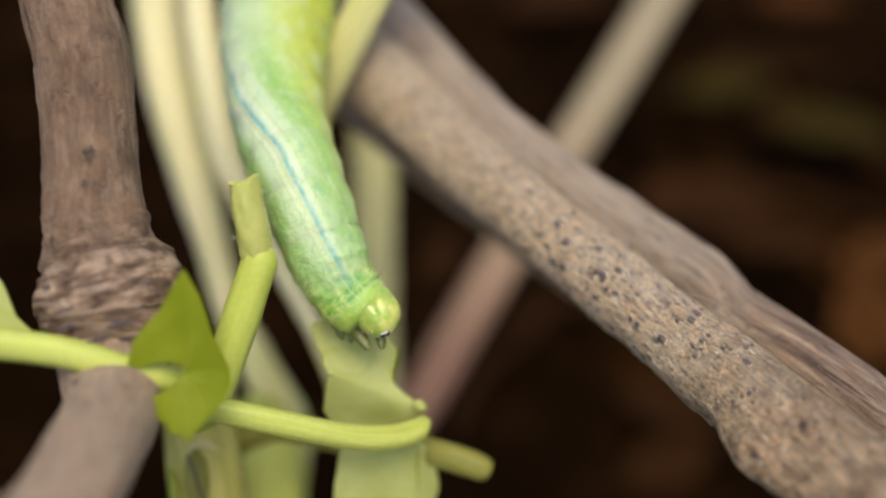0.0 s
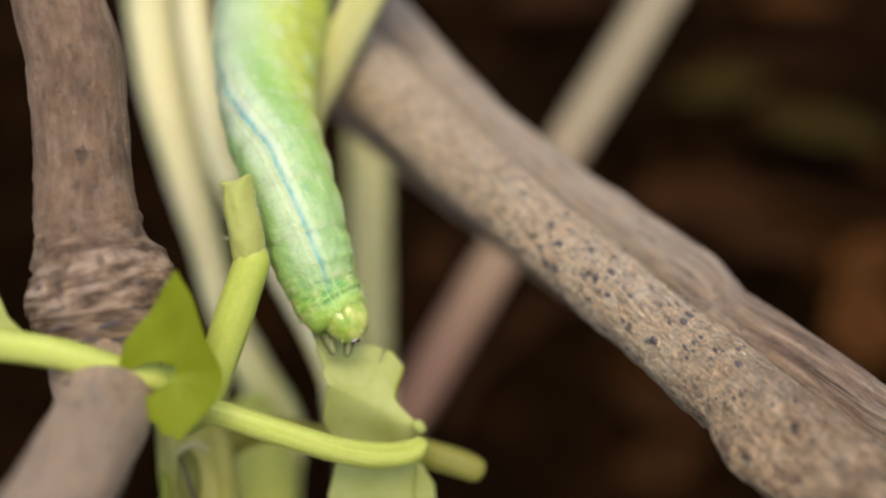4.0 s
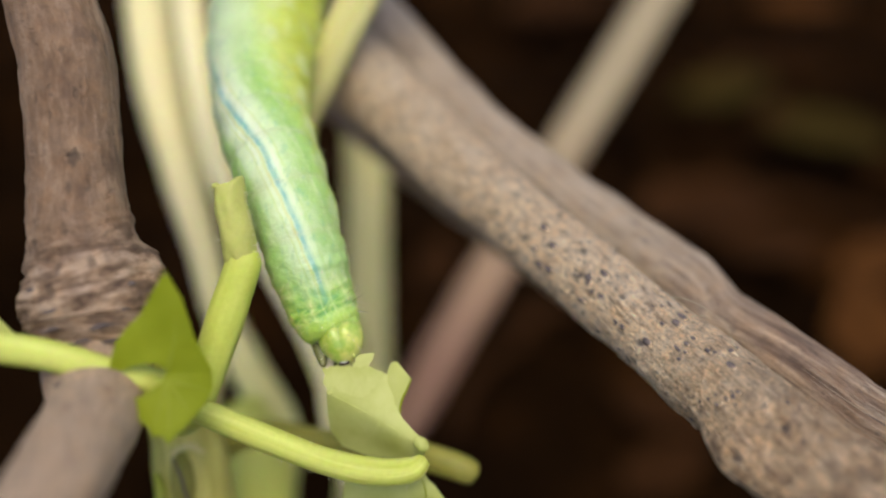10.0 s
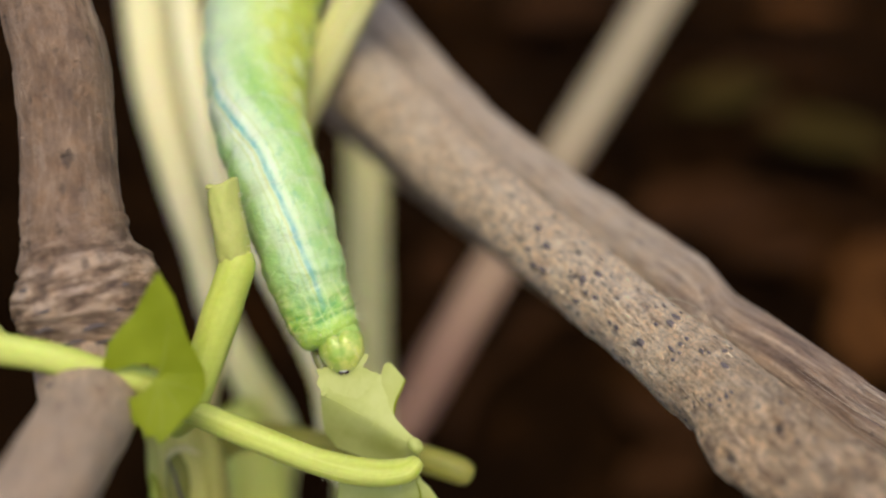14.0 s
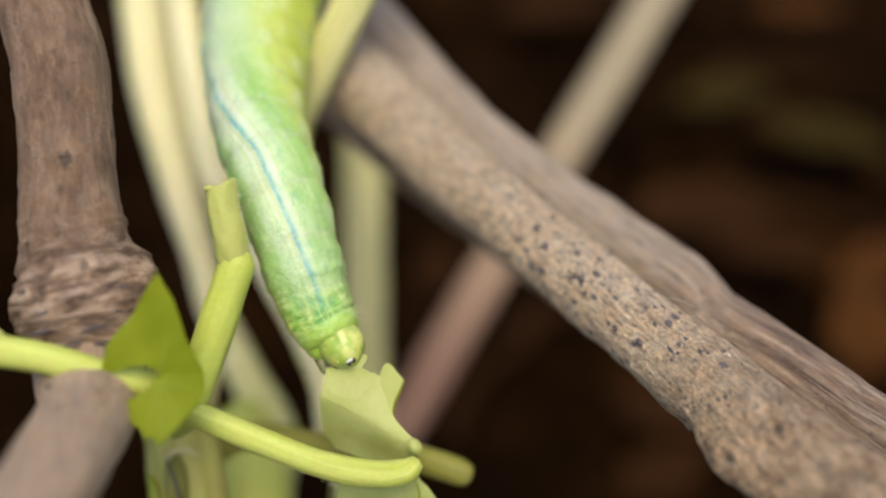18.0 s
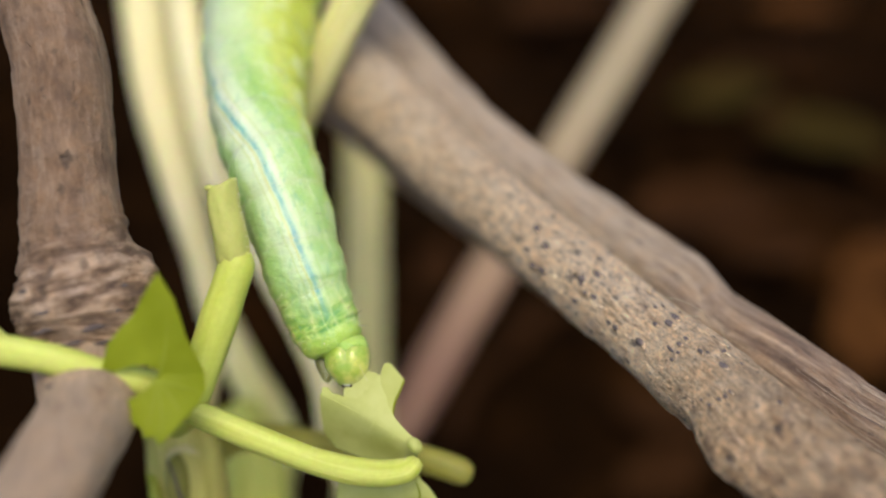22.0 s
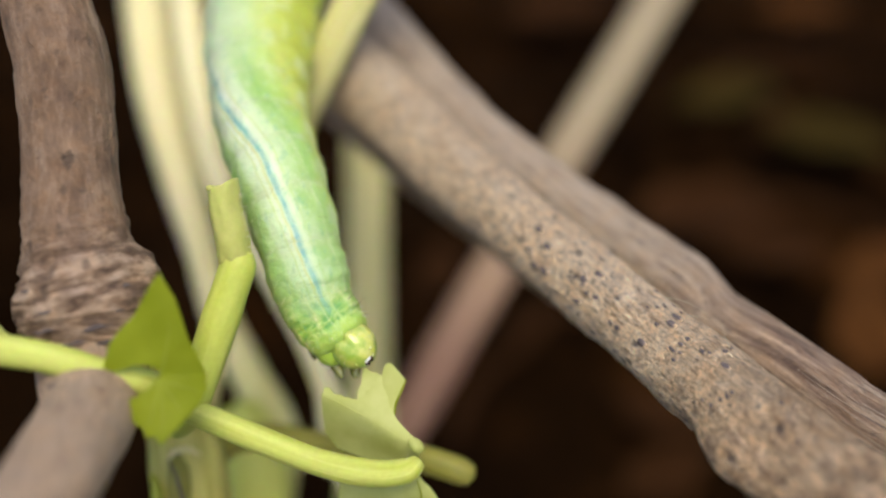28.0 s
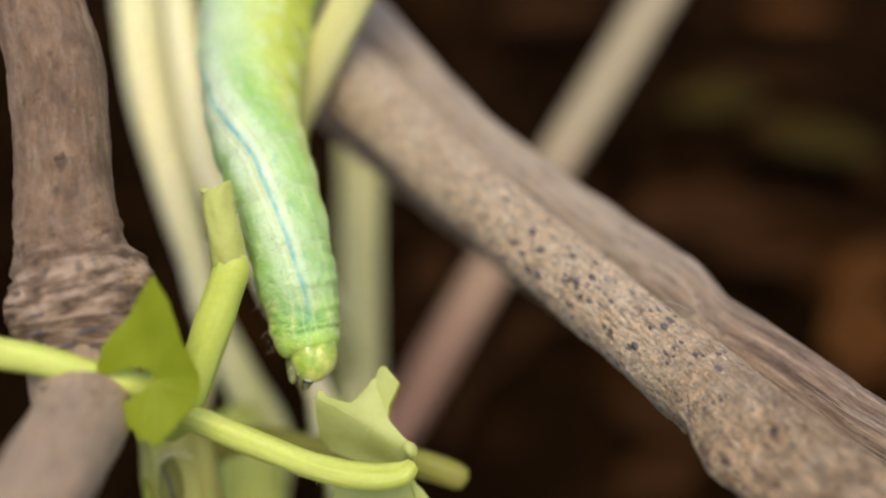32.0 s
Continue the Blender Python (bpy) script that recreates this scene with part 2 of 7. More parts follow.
def blade(name, dark, light, glow, share):
    """Thin leaf: cells, veins and light through it."""
    n = Nodes(name)
    ob = n.object_mm()
    cells = n.make("ShaderNodeTexVoronoi", Vector=ob, Scale=2.2)
    cells.feature = "DISTANCE_TO_EDGE"
    vein = n.ramp(cells.outputs["Distance"], [(0.0, (1, 1, 1)), (0.09, (0, 0, 0))])
    blotch, fine = n.noise(ob, 0.7, 4), n.noise(ob, 9.0, 3)
    colour = n.ramp(blotch, [(0.3, dark), (0.7, light)])
    colour = n.mix(n.mix(1.0, vein, (0.1, 0.1, 0.1), "MULTIPLY"), colour, light)
    height = n.maths("ADD", n.maths("MULTIPLY", fine, 0.6), n.maths("MULTIPLY", vein, 0.12))
    mat = n.finish(colour, 0.55, height, 0.00004, 0.5, Specular_IOR_Level=0.2)
    n.see_through(glow, share)
    return mat


LEAF_DARK = blade("dark_leaf", (0.25, 0.295, 0.012), (0.31, 0.355, 0.018), (0.54, 0.6, 0.03), 0.4)
LEAF_VEIN = blade("leaf_vein", (0.32, 0.37, 0.03), (0.4, 0.45, 0.05), (0.5, 0.54, 0.04), 0.3)
LEAF_PALE = blade("pale_leaf", (0.5, 0.53, 0.15), (0.68, 0.7, 0.28), (0.62, 0.66, 0.2), 0.32)
LEAF_EDGE = blade("leaf_underside", (0.54, 0.57, 0.15), (0.67, 0.69, 0.26), (0.62, 0.66, 0.18), 0.35)


def skin():
    """Caterpillar skin: the UV's u runs round the body with the back at 0.5, v along it (0 tail, 1 head); ridge: the fold crests; seam: the joints."""
    n = Nodes("caterpillar_skin")
    coords = n.make("ShaderNodeTexCoord")
    split = n.make("ShaderNodeSeparateXYZ", Vector=coords.outputs["UV"])
    ob = n.object_mm()

    def stored(name):
        node = n.make("ShaderNodeAttribute")
        node.attribute_name = name
        return node.outputs["Fac"]

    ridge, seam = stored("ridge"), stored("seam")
    wave = n.noise(ob, 1.2, 4, 0.6)
    off = n.maths("MULTIPLY", n.maths("SUBTRACT", wave, 0.5), 0.022)
    side = n.maths("MULTIPLY", n.maths("ABSOLUTE", n.maths("ADD", n.maths("SUBTRACT", split.outputs[0], 0.5), off)), 2.0)
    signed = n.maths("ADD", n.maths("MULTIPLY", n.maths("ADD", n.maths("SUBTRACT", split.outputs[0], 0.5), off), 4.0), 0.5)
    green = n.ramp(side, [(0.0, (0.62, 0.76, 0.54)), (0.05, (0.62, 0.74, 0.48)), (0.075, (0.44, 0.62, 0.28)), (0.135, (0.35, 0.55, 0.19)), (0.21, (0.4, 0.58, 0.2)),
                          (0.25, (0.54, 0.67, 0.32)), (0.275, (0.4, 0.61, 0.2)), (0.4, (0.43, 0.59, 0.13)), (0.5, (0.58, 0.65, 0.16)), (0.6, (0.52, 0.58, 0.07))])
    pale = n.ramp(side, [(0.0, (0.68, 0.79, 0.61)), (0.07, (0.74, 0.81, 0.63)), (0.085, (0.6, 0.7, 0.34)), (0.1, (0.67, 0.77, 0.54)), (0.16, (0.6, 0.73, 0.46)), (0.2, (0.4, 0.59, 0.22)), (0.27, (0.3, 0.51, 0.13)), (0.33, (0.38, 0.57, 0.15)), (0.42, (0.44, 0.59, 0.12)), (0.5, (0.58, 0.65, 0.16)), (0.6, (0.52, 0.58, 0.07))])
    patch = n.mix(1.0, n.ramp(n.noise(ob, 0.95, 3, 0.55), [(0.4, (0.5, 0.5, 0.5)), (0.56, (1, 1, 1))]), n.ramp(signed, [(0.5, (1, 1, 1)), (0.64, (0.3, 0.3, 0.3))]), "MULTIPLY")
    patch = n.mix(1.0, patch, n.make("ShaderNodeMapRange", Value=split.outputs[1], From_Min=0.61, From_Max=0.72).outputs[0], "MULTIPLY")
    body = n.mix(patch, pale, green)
    deeper = n.make("ShaderNodeMapRange", Value=n.maths("ADD", split.outputs[1], n.maths("MULTIPLY", n.maths("SUBTRACT", n.noise(ob, 1.6, 3), 0.5), 0.1)), From_Min=0.69, From_Max=0.82, To_Max=0.4).outputs[0]
    body = n.mix(deeper, body, (0.38, 0.57, 0.24))
    band = n.ramp(signed, [(0.42, (0, 0, 0)), (0.462, (0.4, 0.4, 0.4)), (0.48, (1, 1, 1)), (0.52, (1, 1, 1)), (0.54, (0.4, 0.4, 0.4)), (0.57, (0, 0, 0))])
    # yellow lens fringe on one side of the back line, painted in
    fringe = n.ramp(signed, [(0.54, (0, 0, 0)), (0.56, (1, 1, 1)), (0.575, (1, 1, 1)), (0.61, (0, 0, 0))])
    strong = n.ramp(n.noise(ob, 0.8, 3), [(0.3, (0.5, 0.5, 0.5)), (0.52, (1, 1, 1))])
    body = n.mix(n.mix(1.0, n.mix(1.0, band, strong, "MULTIPLY"), (0.92, 0.92, 0.92), "MULTIPLY"), body, (0.19, 0.45, 0.44))
    body = n.mix(n.mix(1.0, n.mix(1.0, fringe, strong, "MULTIPLY"), (0.7, 0.7, 0.7), "MULTIPLY"), body, (0.58, 0.6, 0.2))
    rear = n.ramp(side, [(0.0, (0.52, 0.68, 0.4)), (0.05, (0.62, 0.75, 0.5)), (0.2, (0.58, 0.71, 0.43)), (0.34, (0.54, 0.67, 0.32)), (0.46, (0.54, 0.62, 0.16)), (0.6, (0.5, 0.56, 0.06))])
    along = split.outputs[1]
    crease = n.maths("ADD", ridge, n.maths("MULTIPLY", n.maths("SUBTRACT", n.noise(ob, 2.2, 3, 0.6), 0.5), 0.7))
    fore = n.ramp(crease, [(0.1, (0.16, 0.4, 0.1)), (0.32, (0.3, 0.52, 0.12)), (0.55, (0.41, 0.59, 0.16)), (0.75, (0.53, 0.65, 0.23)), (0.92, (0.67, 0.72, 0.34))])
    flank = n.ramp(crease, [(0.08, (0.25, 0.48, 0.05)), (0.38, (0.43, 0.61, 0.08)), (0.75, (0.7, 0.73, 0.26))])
    lines = n.ramp(signed, [(0.36, (0, 0, 0)), (0.4, (0.8, 0.8, 0.8)), (0.43, (0, 0, 0)), (0.56, (0, 0, 0)), (0.59, (1, 1, 1)), (0.63, (0, 0, 0)), (0.8, (0, 0, 0)), (0.84, (0.7, 0.7, 0.7)), (0.88, (0, 0, 0))])
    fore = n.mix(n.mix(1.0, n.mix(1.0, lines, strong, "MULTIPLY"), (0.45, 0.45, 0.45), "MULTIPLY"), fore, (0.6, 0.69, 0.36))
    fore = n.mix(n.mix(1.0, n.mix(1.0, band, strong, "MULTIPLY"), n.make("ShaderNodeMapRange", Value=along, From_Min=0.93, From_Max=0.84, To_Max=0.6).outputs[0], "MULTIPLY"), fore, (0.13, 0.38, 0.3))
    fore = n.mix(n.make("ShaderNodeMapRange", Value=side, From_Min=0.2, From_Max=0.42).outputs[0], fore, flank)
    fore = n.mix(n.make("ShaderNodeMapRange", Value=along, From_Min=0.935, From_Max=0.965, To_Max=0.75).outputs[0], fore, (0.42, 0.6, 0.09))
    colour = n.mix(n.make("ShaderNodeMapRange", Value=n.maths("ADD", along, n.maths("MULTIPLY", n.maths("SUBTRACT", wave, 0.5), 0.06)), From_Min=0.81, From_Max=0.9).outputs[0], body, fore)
    colour = n.mix(n.make("ShaderNodeMapRange", Value=along, From_Min=0.59, From_Max=0.5).outputs[0], colour, rear)
    colour = n.mix(n.maths("MULTIPLY", seam, 0.22), colour, (0.6, 0.69, 0.36))
    fleck = n.ramp(n.noise(ob, 5.0, 4, 0.65), [(0.54, (0, 0, 0)), (0.7, (1, 1, 1))])
    colour = n.mix(n.mix(1.0, fleck, (0.26, 0.26, 0.26), "MULTIPLY"), colour, (0.66, 0.74, 0.42))
    cloud = n.ramp(n.noise(n.object_mm((1.4, 0.7, 1.4)), 0.75, 4, 0.6), [(0.48, (0, 0, 0)), (0.64, (1, 1, 1))])
    cloud = n.mix(1.0, cloud, n.make("ShaderNodeMapRange", Value=along, From_Min=0.84, From_Max=0.74, To_Max=0.42).outputs[0], "MULTIPLY")
    colour = n.mix(cloud, colour, (0.66, 0.76, 0.5))
    streak = n.ramp(n.noise(n.object_mm((1.6, 0.6, 1.6)), 2.4, 4, 0.65), [(0.54, (0, 0, 0)), (0.68, (1, 1, 1))])
    colour = n.mix(n.mix(1.0, streak, (0.36, 0.36, 0.36), "MULTIPLY"), colour, (0.2, 0.46, 0.3))
    stretched = n.make("ShaderNodeMapping", Vector=coords.outputs["UV"], Scale=(9.0, 40.0, 1.0)).outputs[0]
    height = n.maths("ADD", n.maths("MULTIPLY", n.noise(stretched, 1.0, 2, 0.5), 0.6), n.maths("MULTIPLY", n.noise(ob, 3.2, 4, 0.6), 0.8))
    n.soft(0.5, (0.7, 1.0, 0.35), 0.0005)
    return n.finish(colour, 0.4, height, 0.00016, 0.75)


SKIN = skin()


def plain(name, a, b, rough, scale=2.0, weight=0.0, alpha=0.0, gloss=0.5, spread=0.2):
    n = Nodes(name)
    ob = n.object_mm()
    fac = n.noise(ob, scale, 4)
    if weight:
        n.soft(weight, (1.0, 1.0, 0.3), 0.0006)
    if alpha:
        n.bsdf.inputs["Transmission Weight"].default_value = alpha
    return n.finish(n.ramp(fac, [(0.5 - spread, a), (0.5 + spread, b)]), rough, n.noise(ob, scale * 4, 3), 0.00003, 0.4, Specular_IOR_Level=gloss)


HEAD_SKIN = plain("head_capsule", (0.34, 0.49, 0.07), (0.66, 0.67, 0.19), 0.3, 1.2, 0.8, gloss=0.5, spread=0.1)
HEAD_SKIN.node_tree.nodes["Principled BSDF"].inputs["Coat Weight"].default_value = 0.7
HEAD_SKIN.node_tree.nodes["Principled BSDF"].inputs["Coat Roughness"].default_value = 0.2
FACE_OLIVE = plain("lower_face", (0.38, 0.41, 0.04), (0.52, 0.52, 0.1), 0.2, 2.0, 0.6)
HEAD_GREEN = plain("neck_shield", (0.27, 0.5, 0.07), (0.5, 0.64, 0.17), 0.38, 1.3, 0.6, gloss=0.35)
LOBE_GREEN = plain("neck_lobe", (0.36, 0.57, 0.06), (0.53, 0.66, 0.13), 0.35, 0.9, 0.6, gloss=0.35)
MOUTH_PALE = plain("pale_lip", (0.75, 0.76, 0.66), (0.85, 0.86, 0.78), 0.15, 3.0, 0.2)
JAW_DARK = plain("dark_jaw", (0.02, 0.015, 0.03), (0.08, 0.04, 0.03), 0.2)
EYE_DARK = plain("eye_spot", (0.03, 0.02, 0.01), (0.06, 0.04, 0.02), 0.1)
LEG_CLEAR = plain("clear_leg", (0.34, 0.36, 0.13), (0.46, 0.46, 0.22), 0.25, 3.0, 0.5, 0.6)
HAIR_PALE = plain("pale_hair", (0.6, 0.56, 0.4), (0.75, 0.7, 0.5), 0.4)
HAIR_DARK = plain("dark_hair", (0.06, 0.04, 0.03), (0.1, 0.07, 0.05), 0.4)
PIT_DARK = plain("dark_lenticel", (0.07, 0.055, 0.065), (0.16, 0.12, 0.115), 0.7, 4.0)
RIM_PALE = plain("pale_lenticel_rim", (0.42, 0.29, 0.19), (0.54, 0.39, 0.27), 0.9, 4.0, gloss=0.15)


FLAKE_DULL = plain("dull_bark_ridge", (0.3, 0.22, 0.17), (0.46, 0.36, 0.3), 0.8, 3.0, gloss=0.2)
FLAKE_TAN = plain("tan_bark_flake", (0.5, 0.37, 0.25), (0.7, 0.56, 0.41), 0.8, 4.0, gloss=0.2)


def soil():
    n = Nodes("dark_soil")
    ob = n.object_mm()
    big, small = n.noise(ob, 0.045, 4), n.noise(ob, 0.5, 6, 0.7)
    # soil tones kept very dark: the ground's shade is in the colour
    colour = n.ramp(big, [(0.35, (0.009, 0.0038, 0.0011)), (0.55, (0.0155, 0.0063, 0.0018)), (0.7, (0.045, 0.0165, 0.004))])
    colour = n.mix(0.6, colour, n.ramp(small, [(0.3, (0.3, 0.3, 0.3)), (0.7, (1.3, 1.25, 1.2))]), "MULTIPLY")
    return n.finish(colour, 0.95, small, 0.002, 0.8, Specular_IOR_Level=0.02)


SOIL = soil()
LITTER_BROWN = plain("brown_litter", (0.02, 0.0075, 0.0021), (0.041, 0.0155, 0.0048), 0.9, 0.1, gloss=0.05)
LITTER_OLIVE = plain("olive_litter", (0.025, 0.0158, 0.003), (0.044, 0.0285, 0.0054), 0.9, 0.1, gloss=0.05)
LITTER_RUST = plain("rust_litter", (0.047, 0.0168, 0.0042), (0.09, 0.034, 0.0085), 0.9, 0.1, gloss=0.05)

# ---- the tilted plane in which the plants stand: a to the right, b up along it, c out of it, in millimetres ----
TILT = 40.0
PLANE = Matrix.Translation((0, 0, FOCUS_HEIGHT)) @ Matrix.Rotation(radians(90 - TILT), 4, "X")


def mm(a, b, c, rx=0, ry=0, rz=0):
    return pose(a / 1000, b / 1000, c / 1000, rx, ry, rz)


BASES = {}


def thing(name, base, label, category, group=""):
    """A top-level thing on the plane, with its origin at base."""
    ob = new(name)
    ob.empty_display_size = 0.002
    ob.matrix_world = PLANE @ mm(*base)
    BASES[ob.name] = Vector(base)
    return tagged(ob, label, category, group)


def link_mesh(name, verts, faces, material, parent, uvs=None, label="", origin=None, crisp=False, stored=None):
    """A mesh in plane millimetres under a thing or a part; origin: where it turns; stored: values by name, one a vertex."""
    base = BASES[parent.name]
    origin = Vector(origin) if origin is not None else base
    co = (np.asarray(verts, float) - np.array(origin)) / 1000
    me = bpy.data.meshes.new(name)
    me.from_pydata(co.tolist(), [], faces)
    me.polygons.foreach_set("use_smooth", np.ones(len(me.polygons), bool))
    if uvs is not None:
        layer = me.uv_layers.new(name="UVMap")
        layer.data.foreach_set("uv", np.asarray(uvs, np.float32).ravel())
    for key, values in (stored or {}).items():
        me.attributes.new(key, "FLOAT", "POINT").data.foreach_set("value", np.asarray(values, np.float32))
    me.materials.append(material)
    me.update()
    if crisp:
        me.set_sharp_from_angle(angle=radians(35))
    ob = new(name, me)
    ob.parent = parent
    ob.location = (origin - base) / 1000
    BASES[ob.name] = origin
    if label:
        ob["label"] = label
    return ob


def part(name, bm, material, parent, label="", origin=None, crisp=False):
    bm.normal_update()
    bm.verts.index_update()
    verts = [v.co[:] for v in bm.verts]
    faces = [[v.index for v in f.verts] for f in bm.faces]
    bm.free()
    return link_mesh(name, verts, faces, material, parent, None, label, origin, crisp)


def spline(pts, step):
    """Points along a smooth line through rows of numbers, about step apart."""
    pts = np.asarray(pts, float)
    n, out = len(pts) - 1, []
    for i in range(n):
        p1, p2 = pts[i], pts[i + 1]
        p0 = pts[i - 1] if i else 2 * p1 - p2
        p3 = pts[i + 2] if i + 2 <= n else 2 * p2 - p1
        d0, d1, d2 = (max(1e-6, np.linalg.norm((q - p)[:3])) ** 0.5 for p, q in ((p0, p1), (p1, p2), (p2, p3)))
        m1 = (p2 - p1) + d1 * ((p1 - p0) / d0 - (p2 - p0) / (d0 + d1))
        m2 = (p2 - p1) + d1 * ((p3 - p2) / d2 - (p3 - p1) / (d1 + d2))
        k = max(2, int(np.linalg.norm((p2 - p1)[:3]) / step))
        for w in np.arange(k) / k:
            out.append((2 * w**3 - 3 * w * w + 1) * p1 + (w**3 - 2 * w * w + w) * m1 + (3 * w * w - 2 * w**3) * p2 + (w**3 - w * w) * m2)
    out.append(pts[-1])
    return np.array(out)


def frames(line):
    """Tangent, side and front directions along a line; the front starts towards the open side."""
    tang = np.gradient(line[:, :3], axis=0)
    tang /= np.linalg.norm(tang, axis=1)[:, None]
    front = np.array([0.0, 0.0, 1.0]) - tang * tang[:, 2:3]
    front /= np.linalg.norm(front, axis=1)[:, None] + 1e-9
    side = np.cross(tang, front)
    return tang, side, front


def tube(name, pts, material, parent, seg=28, step=0.4, rough=0.03, lump=0.5, ridge=0.0, label="", origin=None, bumps=(), creases=0.0, crease_from=0.0, span=None, seed=None, grit=0.0):
    """A stem through rows of (a, b, c, radius), closed at its ends, with an uneven surface; span: only this stretch of its length."""
    line = spline(pts, step)
    tang, side, front = frames(line)
    n, turn = len(line), np.arange(seg) * (2 * math.pi / seg)
    run = np.concatenate([[0], np.cumsum(np.linalg.norm(np.diff(line[:, :3], axis=0), axis=1))])
    verts, seed = [], float(len(BASES) * 7.3) if seed is None else seed
    if span:
        keep = np.where((run >= span[0]) & (run <= span[1]))[0]
        keep = keep if keep[0] == 0 else np.concatenate([[keep[0] - 1], keep])
        full = line
        line, tang, side, front, run, n = line[keep], tang[keep], side[keep], front[keep], run[keep], len(keep)
    for i in range(n):
        for th in turn:
            out = side[i] * math.sin(th) + front[i] * math.cos(th)
            r = line[i, 3]
            p = line[i, :3] + out * r
            if rough:
                r *= 1 + rough * noise.noise((p[0] * lump + seed, p[1] * lump, p[2] * lump))
            if ridge:
                r += ridge * noise.noise((out[0] * 9 + seed, out[1] * 9 + run[i] * 0.5, out[2] * 9))
            if creases:
                tilt = p[1] - 0.22 * p[0] + 0.35 * noise.noise((p[0] * 0.9, p[1] * 0.9, 3.0))
                r += creases * (noise.noise((p[0] * 0.6, tilt * 2.1, p[2] * 0.4)) + 0.6 * noise.noise((p[0] * 1.3, tilt * 4.5, p[2]))) * min(1.0, max(0.0, run[i] - crease_from) / 2.5)
            if grit:
                r += grit * (noise.noise((p[0] * 1.6, p[1] * 1.6, p[2] * 1.6)) + 0.7 * noise.noise((p[0] * 3.4, p[1] * 3.4, p[2] * 3.4)))
            for spot, height, width in bumps:
                q = p - np.array(spot)
                r += height * math.exp(-float(q @ q) / (2 * width * width))
            verts.append(line[i, :3] + out * r)
    verts += [line[0, :3] - tang[0] * line[0, 3] * 0.3, line[-1, :3] + tang[-1] * line[-1, 3] * 0.3]
    faces, uvs = [], []
    rad = float((full if span else line)[:, 3].mean())
    for i in range(n - 1):
        for j in range(seg):
            k = (j + 1) % seg
            faces.append((i * seg + j, i * seg + k, (i + 1) * seg + k, (i + 1) * seg + j))
            u0 = (turn[j] if turn[j] < math.pi - 1e-6 else turn[j] - 2 * math.pi) * rad
            u1 = u0 + 2 * math.pi / seg * rad
            uvs += [(u0, run[i]), (u1, run[i]), (u1, run[i + 1]), (u0, run[i + 1])]
    for j in range(seg):
        k = (j + 1) % seg
        faces.append((n * seg, k, j))
        faces.append((n * seg + 1, (n - 1) * seg + j, (n - 1) * seg + k))
        uvs += [(0, 0)] * 6
    ob = link_mesh(name, verts, faces, material, parent, uvs, label, origin)
    return ob, line


def plate(name, outline, depth, thick, material, parent, bend=None, label="", origin=None, cuts=3):
    """A thin blade inside an outline of (a, b) points at height depth, bent by bend(a, b)."""
    bm = bmesh.new()
    face = bm.faces.new([bm.verts.new((a, b, 0)) for a, b in outline])
    bmesh.ops.triangulate(bm, faces=[face])
    for _ in range(2 if cuts > 1 else 1):
        bmesh.ops.subdivide_edges(bm, edges=bm.edges[:], cuts=cuts, use_grid_fill=True)
    bmesh.ops.triangulate(bm, faces=bm.faces[:])
    for v in bm.verts:
        z = bend(v.co.x, v.co.y) if bend else 0.0
        v.co.z = depth + z + 0.02 * noise.noise(v.co * 1.7)
    bm.normal_update()
    up = sum((f.normal.z for f in bm.faces), 0.0)
    if up < 0:
        bmesh.ops.reverse_faces(bm, faces=bm.faces[:])
    bmesh.ops.solidify(bm, geom=bm.faces[:], thickness=thick)
    return part(name, bm, material, parent, label, origin, True)


def ball(centre, radii, seg=20, rings=12, turn=None):
    """A bmesh ellipsoid."""
    bm = bmesh.new()
    m = Matrix.Translation(centre) @ (turn or Matrix.Identity(4)) @ Matrix.Diagonal((*radii, 1))
    bmesh.ops.create_uvsphere(bm, u_segments=seg, v_segments=rings, radius=1.0, matrix=m)
    return bm


def hair(name, root, way, length, droop, material, parent, radius=0.014, label=""):
    """One tapered, curved hair."""
    root, way = Vector(root), Vector(way).normalized()
    bend = Vector(droop)
    pts = [(*(root + way * length * w + bend * w * w), radius * (1.05 - w)) for w in (0.0, 0.33, 0.66, 1.0)]
    return tube(name, pts, material, parent, seg=5, step=length / 6, rough=0, label=label)[0]


